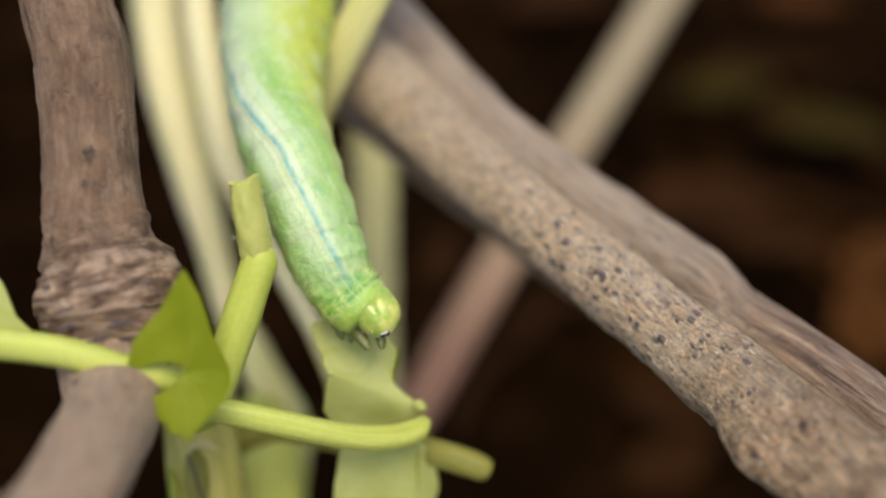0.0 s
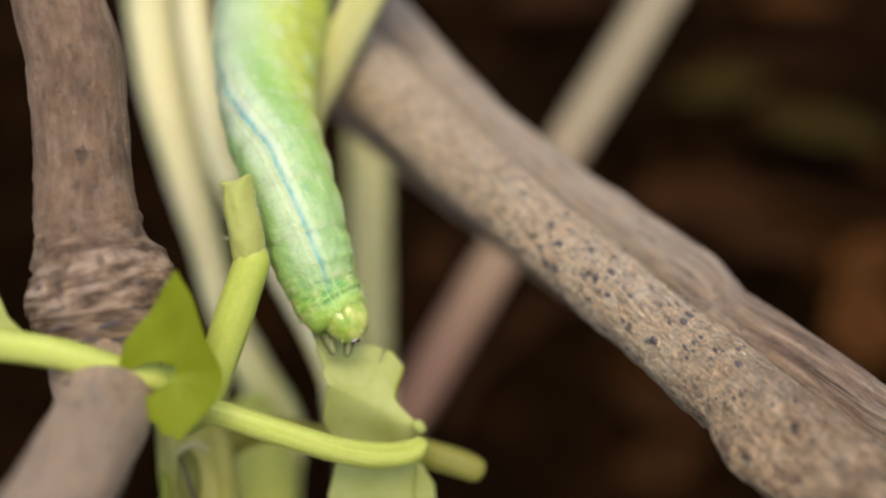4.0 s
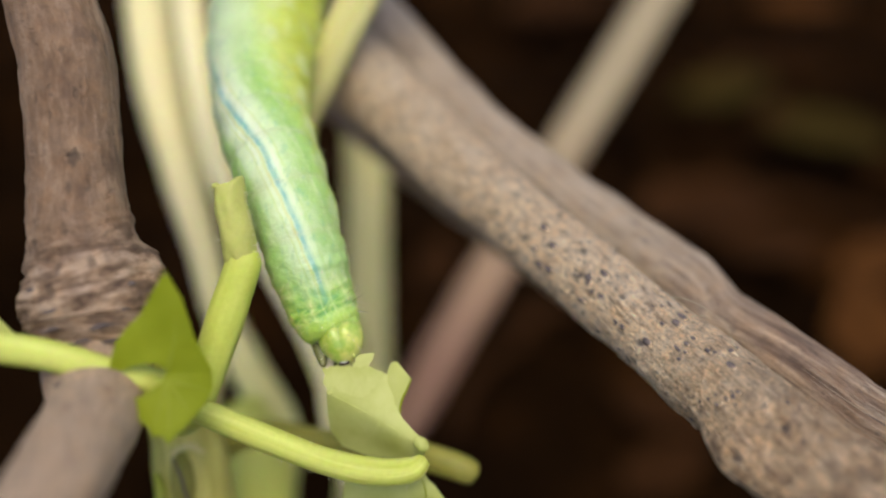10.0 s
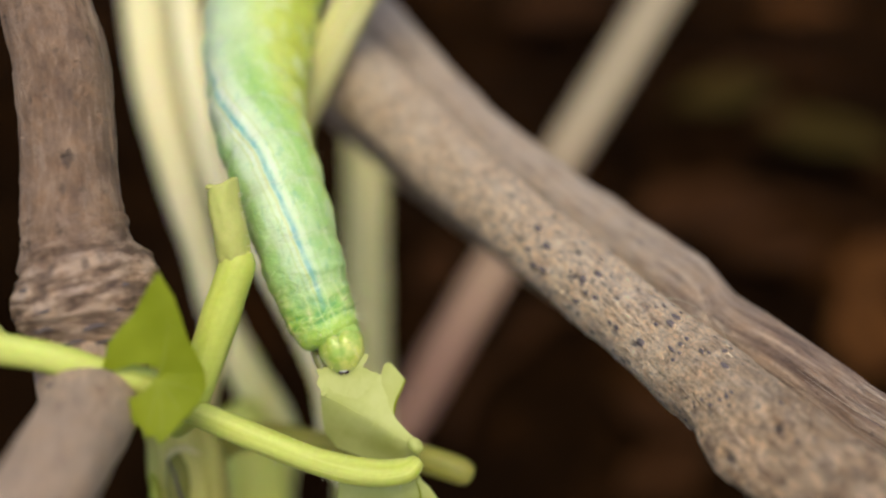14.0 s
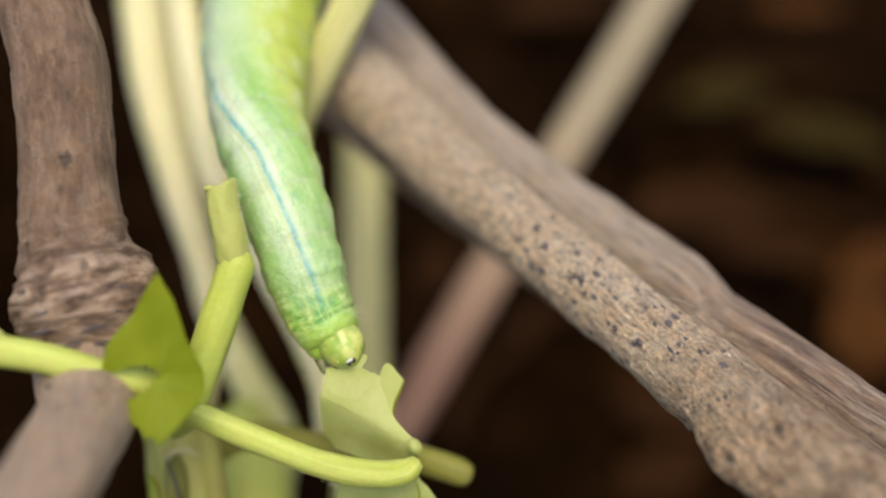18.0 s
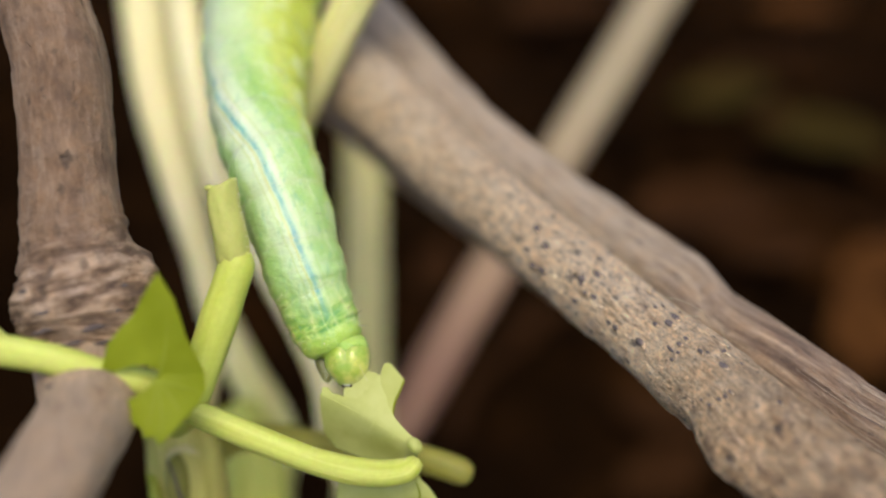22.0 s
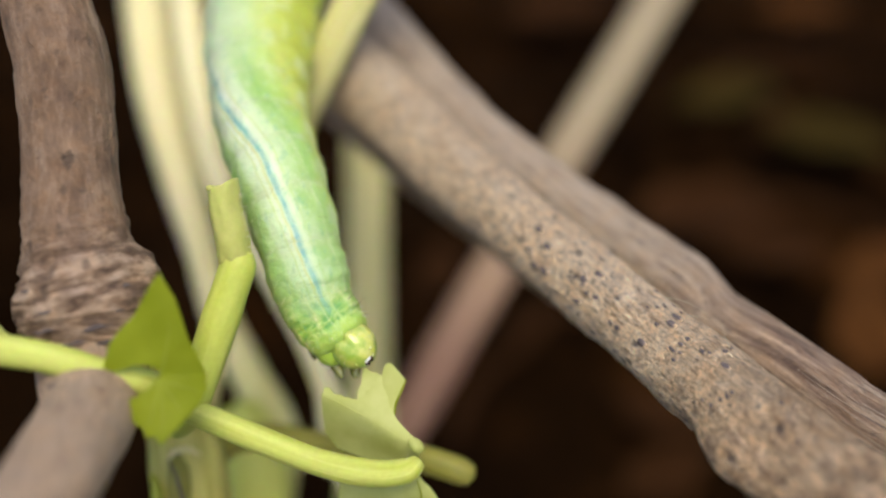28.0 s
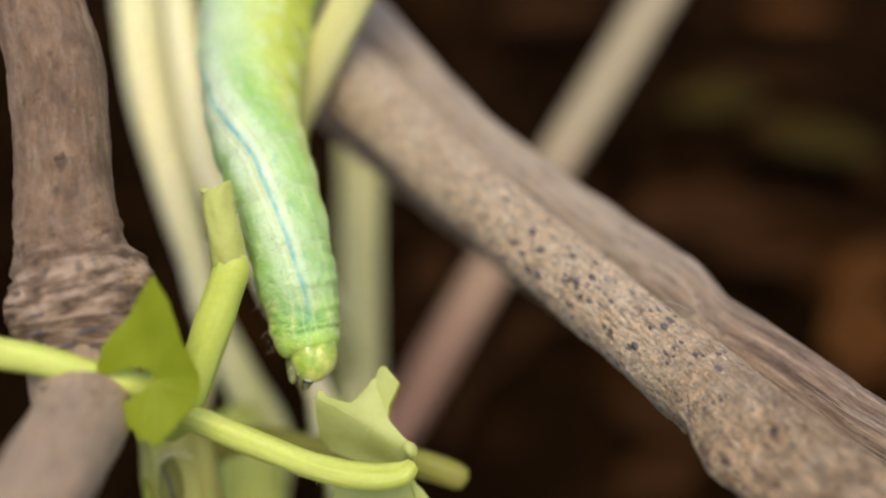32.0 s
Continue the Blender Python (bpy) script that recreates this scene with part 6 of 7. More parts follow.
    walk(cat_segments[9], [(t, off @ m) for t, m in [
        (0.0, mm(-8.102, 6.746, -3.901, 0.370, 0.257, 0.188)),
        (0.5, mm(-8.108, 6.743, -3.901, 0.388, 0.234, 0.154)),
        (1.0, mm(-8.119, 6.737, -3.901, 0.412, 0.193, 0.093)),
        (1.5, mm(-8.146, 6.753, -3.901, 0.351, 0.098, -0.003)),
        (2.0, mm(-8.160, 6.750, -3.901, 0.357, 0.051, -0.064)),
        (2.5, mm(-8.183, 6.747, -3.901, 0.373, -0.033, -0.174)),
        (3.0, mm(-8.199, 6.769, -3.901, 0.277, -0.102, -0.225)),
        (3.5, mm(-8.208, 6.792, -3.901, 0.185, -0.128, -0.224)),
        (5.5, mm(-8.246, 6.817, -3.901, 0.079, -0.282, -0.376)),
        (6.0, mm(-8.221, 6.833, -3.901, -0.006, -0.185, -0.226)),
        (6.5, mm(-8.216, 6.812, -3.901, 0.087, -0.165, -0.235)),
        (7.0, mm(-8.202, 6.837, -3.901, -0.008, -0.112, -0.135)),
        (7.5, mm(-8.205, 6.822, -3.901, 0.052, -0.131, -0.180)),
        (8.0, mm(-8.189, 6.826, -3.901, 0.041, -0.063, -0.092)),
        (8.5, mm(-8.184, 6.834, -3.901, -0.009, -0.051, -0.060)),
        (9.0, mm(-8.171, 6.830, -3.901, 0.000, -0.000, 0.000)),
        (9.5, mm(-8.162, 6.830, -3.901, -0.002, 0.039, 0.049)),
        (10.0, mm(-8.169, 6.844, -3.901, -0.070, 0.007, 0.033)),
        (10.5, mm(-8.158, 6.828, -3.901, 0.005, 0.058, 0.070)),
        (11.0, mm(-8.155, 6.826, -3.901, 0.005, 0.068, 0.083)),
        (11.5, mm(-8.122, 6.820, -3.901, 0.029, 0.192, 0.227)),
        (12.0, mm(-8.137, 6.822, -3.901, 0.022, 0.138, 0.163)),
        (12.5, mm(-8.109, 6.807, -3.901, 0.085, 0.249, 0.278)),
        (13.0, mm(-8.128, 6.809, -3.901, 0.065, 0.172, 0.190)),
        (13.5, mm(-8.101, 6.779, -3.901, 0.184, 0.285, 0.288)),
        (14.0, mm(-8.105, 6.808, -3.901, 0.062, 0.259, 0.299)),
        (14.5, mm(-8.089, 6.807, -3.901, 0.065, 0.329, 0.383)),
        (16.5, mm(-8.067, 6.782, -3.901, 0.162, 0.408, 0.449)),
        (17.0, mm(-8.074, 6.775, -3.901, 0.195, 0.384, 0.407)),
        (17.5, mm(-8.092, 6.782, -3.901, 0.167, 0.310, 0.325)),
        (18.0, mm(-8.071, 6.790, -3.901, 0.138, 0.397, 0.442)),
        (18.5, mm(-8.077, 6.779, -3.901, 0.178, 0.370, 0.395)),
        (19.0, mm(-8.057, 6.783, -3.901, 0.156, 0.448, 0.500)),
        (19.5, mm(-8.059, 6.786, -3.901, 0.145, 0.439, 0.492)),
        (20.0, mm(-8.048, 6.789, -3.901, 0.129, 0.483, 0.553)),
        (20.5, mm(-8.064, 6.783, -3.901, 0.158, 0.420, 0.465)),
        (21.0, mm(-8.065, 6.784, -3.901, 0.147, 0.418, 0.466)),
        (21.5, mm(-8.042, 6.783, -3.901, 0.143, 0.506, 0.576)),
        (22.0, mm(-8.039, 6.781, -3.901, 0.151, 0.522, 0.594)),
        (22.5, mm(-8.046, 6.789, -3.901, 0.122, 0.491, 0.565)),
        (23.0, mm(-8.022, 6.773, -3.901, 0.182, 0.586, 0.663)),
        (23.5, mm(-8.006, 6.756, -3.901, 0.240, 0.639, 0.709)),
        (24.0, mm(-8.022, 6.775, -3.901, 0.169, 0.580, 0.660)),
        (24.5, mm(-8.021, 6.753, -3.901, 0.251, 0.582, 0.633)),
        (25.0, mm(-8.002, 6.739, -3.901, 0.303, 0.653, 0.705)),
        (25.5, mm(-8.006, 6.753, -3.901, 0.245, 0.643, 0.712)),
        (27.5, mm(-7.992, 6.742, -3.901, 0.271, 0.688, 0.759)),
        (28.0, mm(-7.992, 6.747, -3.901, 0.253, 0.697, 0.777)),
        (28.5, mm(-7.956, 6.725, -3.901, 0.338, 0.828, 0.911)),
        (29.0, mm(-7.993, 6.717, -3.901, 0.372, 0.675, 0.708)),
        (29.5, mm(-7.996, 6.718, -3.901, 0.360, 0.671, 0.708)),
        (30.0, mm(-8.021, 6.732, -3.901, 0.299, 0.577, 0.612)),
        (30.5, mm(-8.033, 6.731, -3.901, 0.310, 0.542, 0.565)),
        (31.0, mm(-8.047, 6.752, -3.901, 0.219, 0.487, 0.527)),
        (31.5, mm(-8.070, 6.752, -3.901, 0.219, 0.403, 0.422)),
        (32.0, mm(-8.080, 6.747, -3.901, 0.239, 0.372, 0.377)),
    ]])
    walk(cat_segments[10], [(t, off @ m) for t, m in [
        (0.0, mm(-7.504, 5.070, -2.578, 0.224, 0.120, 0.033)),
        (0.5, mm(-7.511, 5.066, -2.578, 0.241, 0.108, 0.009)),
        (1.0, mm(-7.524, 5.059, -2.578, 0.252, 0.088, -0.023)),
        (1.5, mm(-7.555, 5.078, -2.578, 0.224, 0.050, -0.056)),
        (2.0, mm(-7.572, 5.074, -2.578, 0.220, 0.033, -0.076)),
        (2.5, mm(-7.598, 5.071, -2.578, 0.233, -0.006, -0.133)),
        (3.0, mm(-7.618, 5.098, -2.578, 0.175, -0.045, -0.151)),
        (3.5, mm(-7.628, 5.125, -2.578, 0.126, -0.050, -0.131)),
        (5.5, mm(-7.673, 5.155, -2.578, 0.063, -0.128, -0.197)),
        (6.0, mm(-7.643, 5.176, -2.578, 0.003, -0.083, -0.107)),
        (6.5, mm(-7.637, 5.151, -2.578, 0.060, -0.073, -0.126)),
        (7.0, mm(-7.621, 5.180, -2.578, 0.015, -0.048, -0.069)),
        (7.5, mm(-7.625, 5.161, -2.578, 0.043, -0.063, -0.103)),
        (8.0, mm(-7.606, 5.166, -2.578, 0.045, -0.024, -0.054)),
        (8.5, mm(-7.601, 5.177, -2.578, 0.002, -0.024, -0.032)),
        (9.0, mm(-7.585, 5.173, -2.578, 0.000, -0.000, 0.000)),
        (9.5, mm(-7.575, 5.173, -2.578, -0.001, 0.025, 0.032)),
        (10.0, mm(-7.583, 5.191, -2.578, -0.046, 0.004, 0.030)),
        (10.5, mm(-7.569, 5.171, -2.578, 0.001, 0.034, 0.043)),
        (11.0, mm(-7.566, 5.169, -2.578, -0.005, 0.039, 0.052)),
        (11.5, mm(-7.527, 5.162, -2.578, 0.007, 0.098, 0.121)),
        (12.0, mm(-7.544, 5.164, -2.578, 0.003, 0.072, 0.090)),
        (12.5, mm(-7.511, 5.146, -2.578, 0.039, 0.132, 0.147)),
        (13.0, mm(-7.534, 5.149, -2.578, 0.017, 0.089, 0.105)),
        (13.5, mm(-7.501, 5.114, -2.578, 0.080, 0.155, 0.155)),
        (14.0, mm(-7.507, 5.148, -2.578, 0.009, 0.131, 0.162)),
        (14.5, mm(-7.487, 5.148, -2.578, 0.011, 0.170, 0.211)),
        (16.5, mm(-7.462, 5.117, -2.578, 0.056, 0.208, 0.235)),
        (17.0, mm(-7.469, 5.109, -2.578, 0.078, 0.197, 0.209)),
        (17.5, mm(-7.491, 5.117, -2.578, 0.065, 0.156, 0.164)),
        (18.0, mm(-7.466, 5.126, -2.578, 0.051, 0.204, 0.232)),
        (18.5, mm(-7.474, 5.114, -2.578, 0.070, 0.190, 0.205)),
        (19.0, mm(-7.449, 5.119, -2.578, 0.053, 0.227, 0.261)),
        (19.5, mm(-7.452, 5.123, -2.578, 0.048, 0.223, 0.258)),
        (20.0, mm(-7.438, 5.126, -2.578, 0.034, 0.244, 0.292)),
        (20.5, mm(-7.458, 5.119, -2.578, 0.054, 0.214, 0.244)),
        (21.0, mm(-7.459, 5.121, -2.578, 0.042, 0.213, 0.249)),
        (21.5, mm(-7.431, 5.120, -2.578, 0.034, 0.255, 0.307)),
        (22.0, mm(-7.428, 5.118, -2.578, 0.037, 0.269, 0.323)),
        (22.5, mm(-7.436, 5.127, -2.578, 0.024, 0.248, 0.302)),
        (23.0, mm(-7.408, 5.108, -2.578, 0.052, 0.300, 0.354)),
        (23.5, mm(-7.389, 5.089, -2.578, 0.074, 0.319, 0.367)),
        (24.0, mm(-7.408, 5.111, -2.578, 0.040, 0.291, 0.349)),
        (24.5, mm(-7.407, 5.085, -2.578, 0.079, 0.291, 0.329)),
        (25.0, mm(-7.384, 5.069, -2.578, 0.104, 0.326, 0.360)),
        (25.5, mm(-7.389, 5.086, -2.578, 0.070, 0.327, 0.379)),
        (27.5, mm(-7.374, 5.074, -2.578, 0.069, 0.342, 0.399)),
        (28.0, mm(-7.372, 5.080, -2.578, 0.060, 0.353, 0.418)),
        (28.5, mm(-7.331, 5.054, -2.578, 0.101, 0.417, 0.478)),
        (29.0, mm(-7.375, 5.044, -2.578, 0.123, 0.330, 0.356)),
        (29.5, mm(-7.378, 5.046, -2.578, 0.112, 0.334, 0.367)),
        (30.0, mm(-7.408, 5.063, -2.578, 0.077, 0.289, 0.328)),
        (30.5, mm(-7.420, 5.062, -2.578, 0.088, 0.279, 0.308)),
        (31.0, mm(-7.438, 5.087, -2.578, 0.033, 0.251, 0.303)),
        (31.5, mm(-7.465, 5.087, -2.578, 0.033, 0.212, 0.252)),
        (32.0, mm(-7.476, 5.081, -2.578, 0.044, 0.203, 0.235)),
    ]])
    walk(cat_segments[11], [(t, off @ m) for t, m in [
        (0.0, mm(-6.777, 3.346, -1.461, -0.595, 0.108, 0.673)),
        (0.5, mm(-6.784, 3.347, -1.461, -0.716, 0.115, 0.779)),
        (1.0, mm(-6.798, 3.339, -1.461, -0.707, 0.103, 0.751)),
        (1.5, mm(-6.838, 3.361, -1.461, -0.757, -0.047, 0.500)),
        (2.0, mm(-6.859, 3.353, -1.461, -0.645, -0.162, 0.191)),
        (2.5, mm(-6.890, 3.354, -1.461, -0.760, -0.228, 0.153)),
        (3.0, mm(-6.907, 3.375, -1.461, -0.582, -0.133, 0.198)),
        (3.5, mm(-6.922, 3.403, -1.461, -0.548, -0.259, -0.071)),
        (5.5, mm(-6.969, 3.427, -1.461, -0.378, -0.222, -0.133)),
        (6.0, mm(-6.936, 3.438, -1.461, -0.093, -0.179, -0.276)),
        (6.5, mm(-6.929, 3.417, -1.461, -0.251, -0.167, -0.127)),
        (7.0, mm(-6.911, 3.451, -1.461, -0.312, -0.147, -0.040)),
        (7.5, mm(-6.912, 3.430, -1.461, -0.272, -0.055, 0.106)),
        (8.0, mm(-6.894, 3.440, -1.461, -0.397, -0.133, 0.054)),
        (8.5, mm(-6.884, 3.439, -1.461, -0.099, -0.018, 0.043)),
        (9.0, mm(-6.867, 3.430, -1.461, 0.000, -0.000, 0.000)),
        (9.5, mm(-6.859, 3.431, -1.461, 0.001, -0.087, -0.170)),
        (10.0, mm(-6.865, 3.442, -1.461, 0.175, -0.012, -0.161)),
        (10.5, mm(-6.853, 3.428, -1.461, 0.006, -0.091, -0.183)),
        (11.0, mm(-6.850, 3.422, -1.461, 0.104, -0.088, -0.255)),
        (11.5, mm(-6.807, 3.414, -1.461, 0.109, -0.022, -0.129)),
        (12.0, mm(-6.826, 3.417, -1.461, 0.095, -0.058, -0.188)),
        (12.5, mm(-6.794, 3.401, -1.461, 0.032, -0.117, -0.254)),
        (13.0, mm(-6.815, 3.396, -1.461, 0.228, -0.053, -0.286)),
        (13.5, mm(-6.787, 3.361, -1.461, 0.170, -0.204, -0.534)),
        (14.0, mm(-6.785, 3.391, -1.461, 0.314, -0.021, -0.290)),
        (14.5, mm(-6.768, 3.391, -1.461, 0.299, -0.103, -0.440)),
        (16.5, mm(-6.739, 3.357, -1.461, 0.351, -0.058, -0.393)),
        (17.0, mm(-6.747, 3.351, -1.461, 0.272, -0.070, -0.353)),
        (17.5, mm(-6.768, 3.361, -1.461, 0.263, -0.016, -0.240)),
        (18.0, mm(-6.744, 3.371, -1.461, 0.243, -0.083, -0.356)),
        (18.5, mm(-6.753, 3.357, -1.461, 0.274, -0.074, -0.363)),
        (19.0, mm(-6.726, 3.359, -1.461, 0.354, -0.048, -0.375)),
        (19.5, mm(-6.729, 3.364, -1.461, 0.333, -0.054, -0.369)),
        (20.0, mm(-6.714, 3.364, -1.461, 0.420, -0.041, -0.414)),
        (20.5, mm(-6.736, 3.358, -1.461, 0.361, -0.076, -0.435)),
        (21.0, mm(-6.737, 3.357, -1.461, 0.441, -0.080, -0.509)),
        (21.5, mm(-6.706, 3.352, -1.461, 0.540, -0.032, -0.494)),
        (22.0, mm(-6.707, 3.349, -1.461, 0.545, -0.131, -0.693)),
        (22.5, mm(-6.711, 3.360, -1.461, 0.530, -0.036, -0.494)),
        (23.0, mm(-6.684, 3.339, -1.461, 0.559, -0.096, -0.635)),
        (23.5, mm(-6.659, 3.313, -1.461, 0.670, 0.029, -0.477)),
        (24.0, mm(-6.680, 3.337, -1.461, 0.655, 0.010, -0.503)),
        (24.5, mm(-6.679, 3.308, -1.461, 0.690, 0.010, -0.532)),
        (25.0, mm(-6.653, 3.291, -1.461, 0.697, 0.042, -0.474)),
        (25.5, mm(-6.664, 3.306, -1.461, 0.763, -0.068, -0.744)),
        (27.5, mm(-6.641, 3.284, -1.461, 0.988, 0.066, -0.660)),
        (28.0, mm(-6.644, 3.290, -1.461, 0.993, -0.030, -0.857)),
        (28.5, mm(-6.598, 3.260, -1.461, 1.034, 0.027, -0.777)),
        (29.0, mm(-6.639, 3.253, -1.461, 0.956, 0.159, -0.449)),
        (29.5, mm(-6.645, 3.252, -1.461, 1.039, 0.084, -0.667)),
        (30.0, mm(-6.678, 3.267, -1.461, 1.113, 0.060, -0.775)),
        (30.5, mm(-6.696, 3.269, -1.461, 1.025, -0.062, -0.947)),
        (31.0, mm(-6.714, 3.288, -1.461, 1.187, -0.055, -1.067)),
        (31.5, mm(-6.744, 3.288, -1.461, 1.182, -0.094, -1.140)),
        (32.0, mm(-6.760, 3.282, -1.461, 1.185, -0.196, -1.345)),
    ]])
    walk(cat_segments[12], [(t, off @ m) for t, m in [
        (0.0, mm(-6.002, 1.511, -0.740, -0.745, 0.243, 2.056)),
        (0.5, mm(-6.007, 1.526, -0.740, -0.854, 0.271, 2.319)),
        (1.0, mm(-6.024, 1.517, -0.740, -0.860, 0.242, 2.217)),
        (1.5, mm(-6.083, 1.542, -0.740, -0.879, 0.063, 1.543)),
        (2.0, mm(-6.121, 1.520, -0.740, -0.755, -0.077, 0.819)),
        (2.5, mm(-6.157, 1.530, -0.740, -0.813, -0.117, 0.745)),
        (3.0, mm(-6.167, 1.530, -0.740, -0.638, -0.079, 0.641)),
        (3.5, mm(-6.199, 1.551, -0.740, -0.574, -0.216, 0.011)),
        (5.5, mm(-6.242, 1.556, -0.740, -0.410, -0.198, -0.165)),
        (6.0, mm(-6.203, 1.529, -0.740, -0.103, -0.141, -0.405)),
        (6.5, mm(-6.194, 1.532, -0.740, -0.312, -0.128, -0.037)),
        (7.0, mm(-6.175, 1.570, -0.740, -0.331, -0.119, 0.027)),
        (7.5, mm(-6.164, 1.545, -0.740, -0.300, -0.033, 0.322)),
        (8.0, mm(-6.158, 1.569, -0.740, -0.412, -0.119, 0.148)),
        (8.5, mm(-6.134, 1.532, -0.740, -0.119, -0.018, 0.111)),
        (9.0, mm(-6.114, 1.508, -0.740, 0.000, -0.000, 0.000)),
        (9.5, mm(-6.118, 1.509, -0.740, -0.002, -0.091, -0.359)),
        (10.0, mm(-6.115, 1.498, -0.740, 0.172, -0.013, -0.317)),
        (10.5, mm(-6.112, 1.503, -0.740, 0.032, -0.079, -0.366)),
        (11.0, mm(-6.108, 1.485, -0.740, 0.131, -0.069, -0.476)),
        (11.5, mm(-6.057, 1.475, -0.740, 0.149, -0.021, -0.313)),
        (12.0, mm(-6.079, 1.478, -0.740, 0.161, -0.029, -0.364)),
        (12.5, mm(-6.056, 1.471, -0.740, 0.086, -0.107, -0.560)),
        (13.0, mm(-6.069, 1.440, -0.740, 0.281, -0.042, -0.599)),
        (13.5, mm(-6.059, 1.412, -0.740, 0.237, -0.173, -1.059)),
        (14.0, mm(-6.033, 1.421, -0.740, 0.400, 0.009, -0.581)),
        (14.5, mm(-6.025, 1.419, -0.740, 0.426, -0.055, -0.882)),
        (16.5, mm(-5.992, 1.378, -0.740, 0.474, -0.023, -0.828)),
        (17.0, mm(-6.002, 1.385, -0.740, 0.381, -0.043, -0.763)),
        (17.5, mm(-6.015, 1.395, -0.740, 0.375, 0.015, -0.517)),
        (18.0, mm(-6.001, 1.407, -0.740, 0.372, -0.061, -0.821)),
        (18.5, mm(-6.009, 1.390, -0.740, 0.378, -0.062, -0.833)),
        (19.0, mm(-5.977, 1.381, -0.740, 0.468, -0.013, -0.776)),
        (19.5, mm(-5.979, 1.386, -0.740, 0.474, 0.003, -0.721)),
        (20.0, mm(-5.961, 1.373, -0.740, 0.567, 0.038, -0.724)),
        (20.5, mm(-5.988, 1.378, -0.740, 0.480, -0.004, -0.761)),
        (21.0, mm(-5.989, 1.363, -0.740, 0.587, 0.002, -0.902)),
        (21.5, mm(-5.953, 1.345, -0.740, 0.689, 0.031, -0.947)),
        (22.0, mm(-5.965, 1.341, -0.740, 0.700, -0.047, -1.286)),
        (22.5, mm(-5.959, 1.355, -0.740, 0.664, 0.026, -0.929)),
        (23.0, mm(-5.939, 1.330, -0.740, 0.694, -0.025, -1.185)),
        (23.5, mm(-5.898, 1.289, -0.740, 0.807, 0.085, -0.911)),
        (24.0, mm(-5.923, 1.316, -0.740, 0.781, 0.047, -1.031)),
        (24.5, mm(-5.922, 1.283, -0.740, 0.808, 0.057, -1.032)),
        (25.0, mm(-5.891, 1.262, -0.740, 0.838, 0.093, -0.928)),
        (25.5, mm(-5.915, 1.267, -0.740, 0.915, 0.005, -1.416)),
        (27.5, mm(-5.877, 1.215, -0.740, 1.100, 0.107, -1.296)),
        (28.0, mm(-5.894, 1.221, -0.740, 1.101, 0.007, -1.713)),
        (28.5, mm(-5.841, 1.189, -0.740, 1.105, 0.050, -1.542)),
        (29.0, mm(-5.863, 1.193, -0.740, 1.032, 0.180, -0.879)),
        (29.5, mm(-5.883, 1.179, -0.740, 1.124, 0.077, -1.459)),
        (30.0, mm(-5.922, 1.184, -0.740, 1.182, 0.027, -1.765)),
        (30.5, mm(-5.955, 1.201, -0.740, 1.086, -0.073, -2.019)),
        (31.0, mm(-5.976, 1.200, -0.740, 1.212, -0.091, -2.304)),
        (31.5, mm(-6.012, 1.201, -0.740, 1.208, -0.144, -2.518)),
        (32.0, mm(-6.044, 1.197, -0.740, 1.193, -0.253, -2.940)),
    ]])
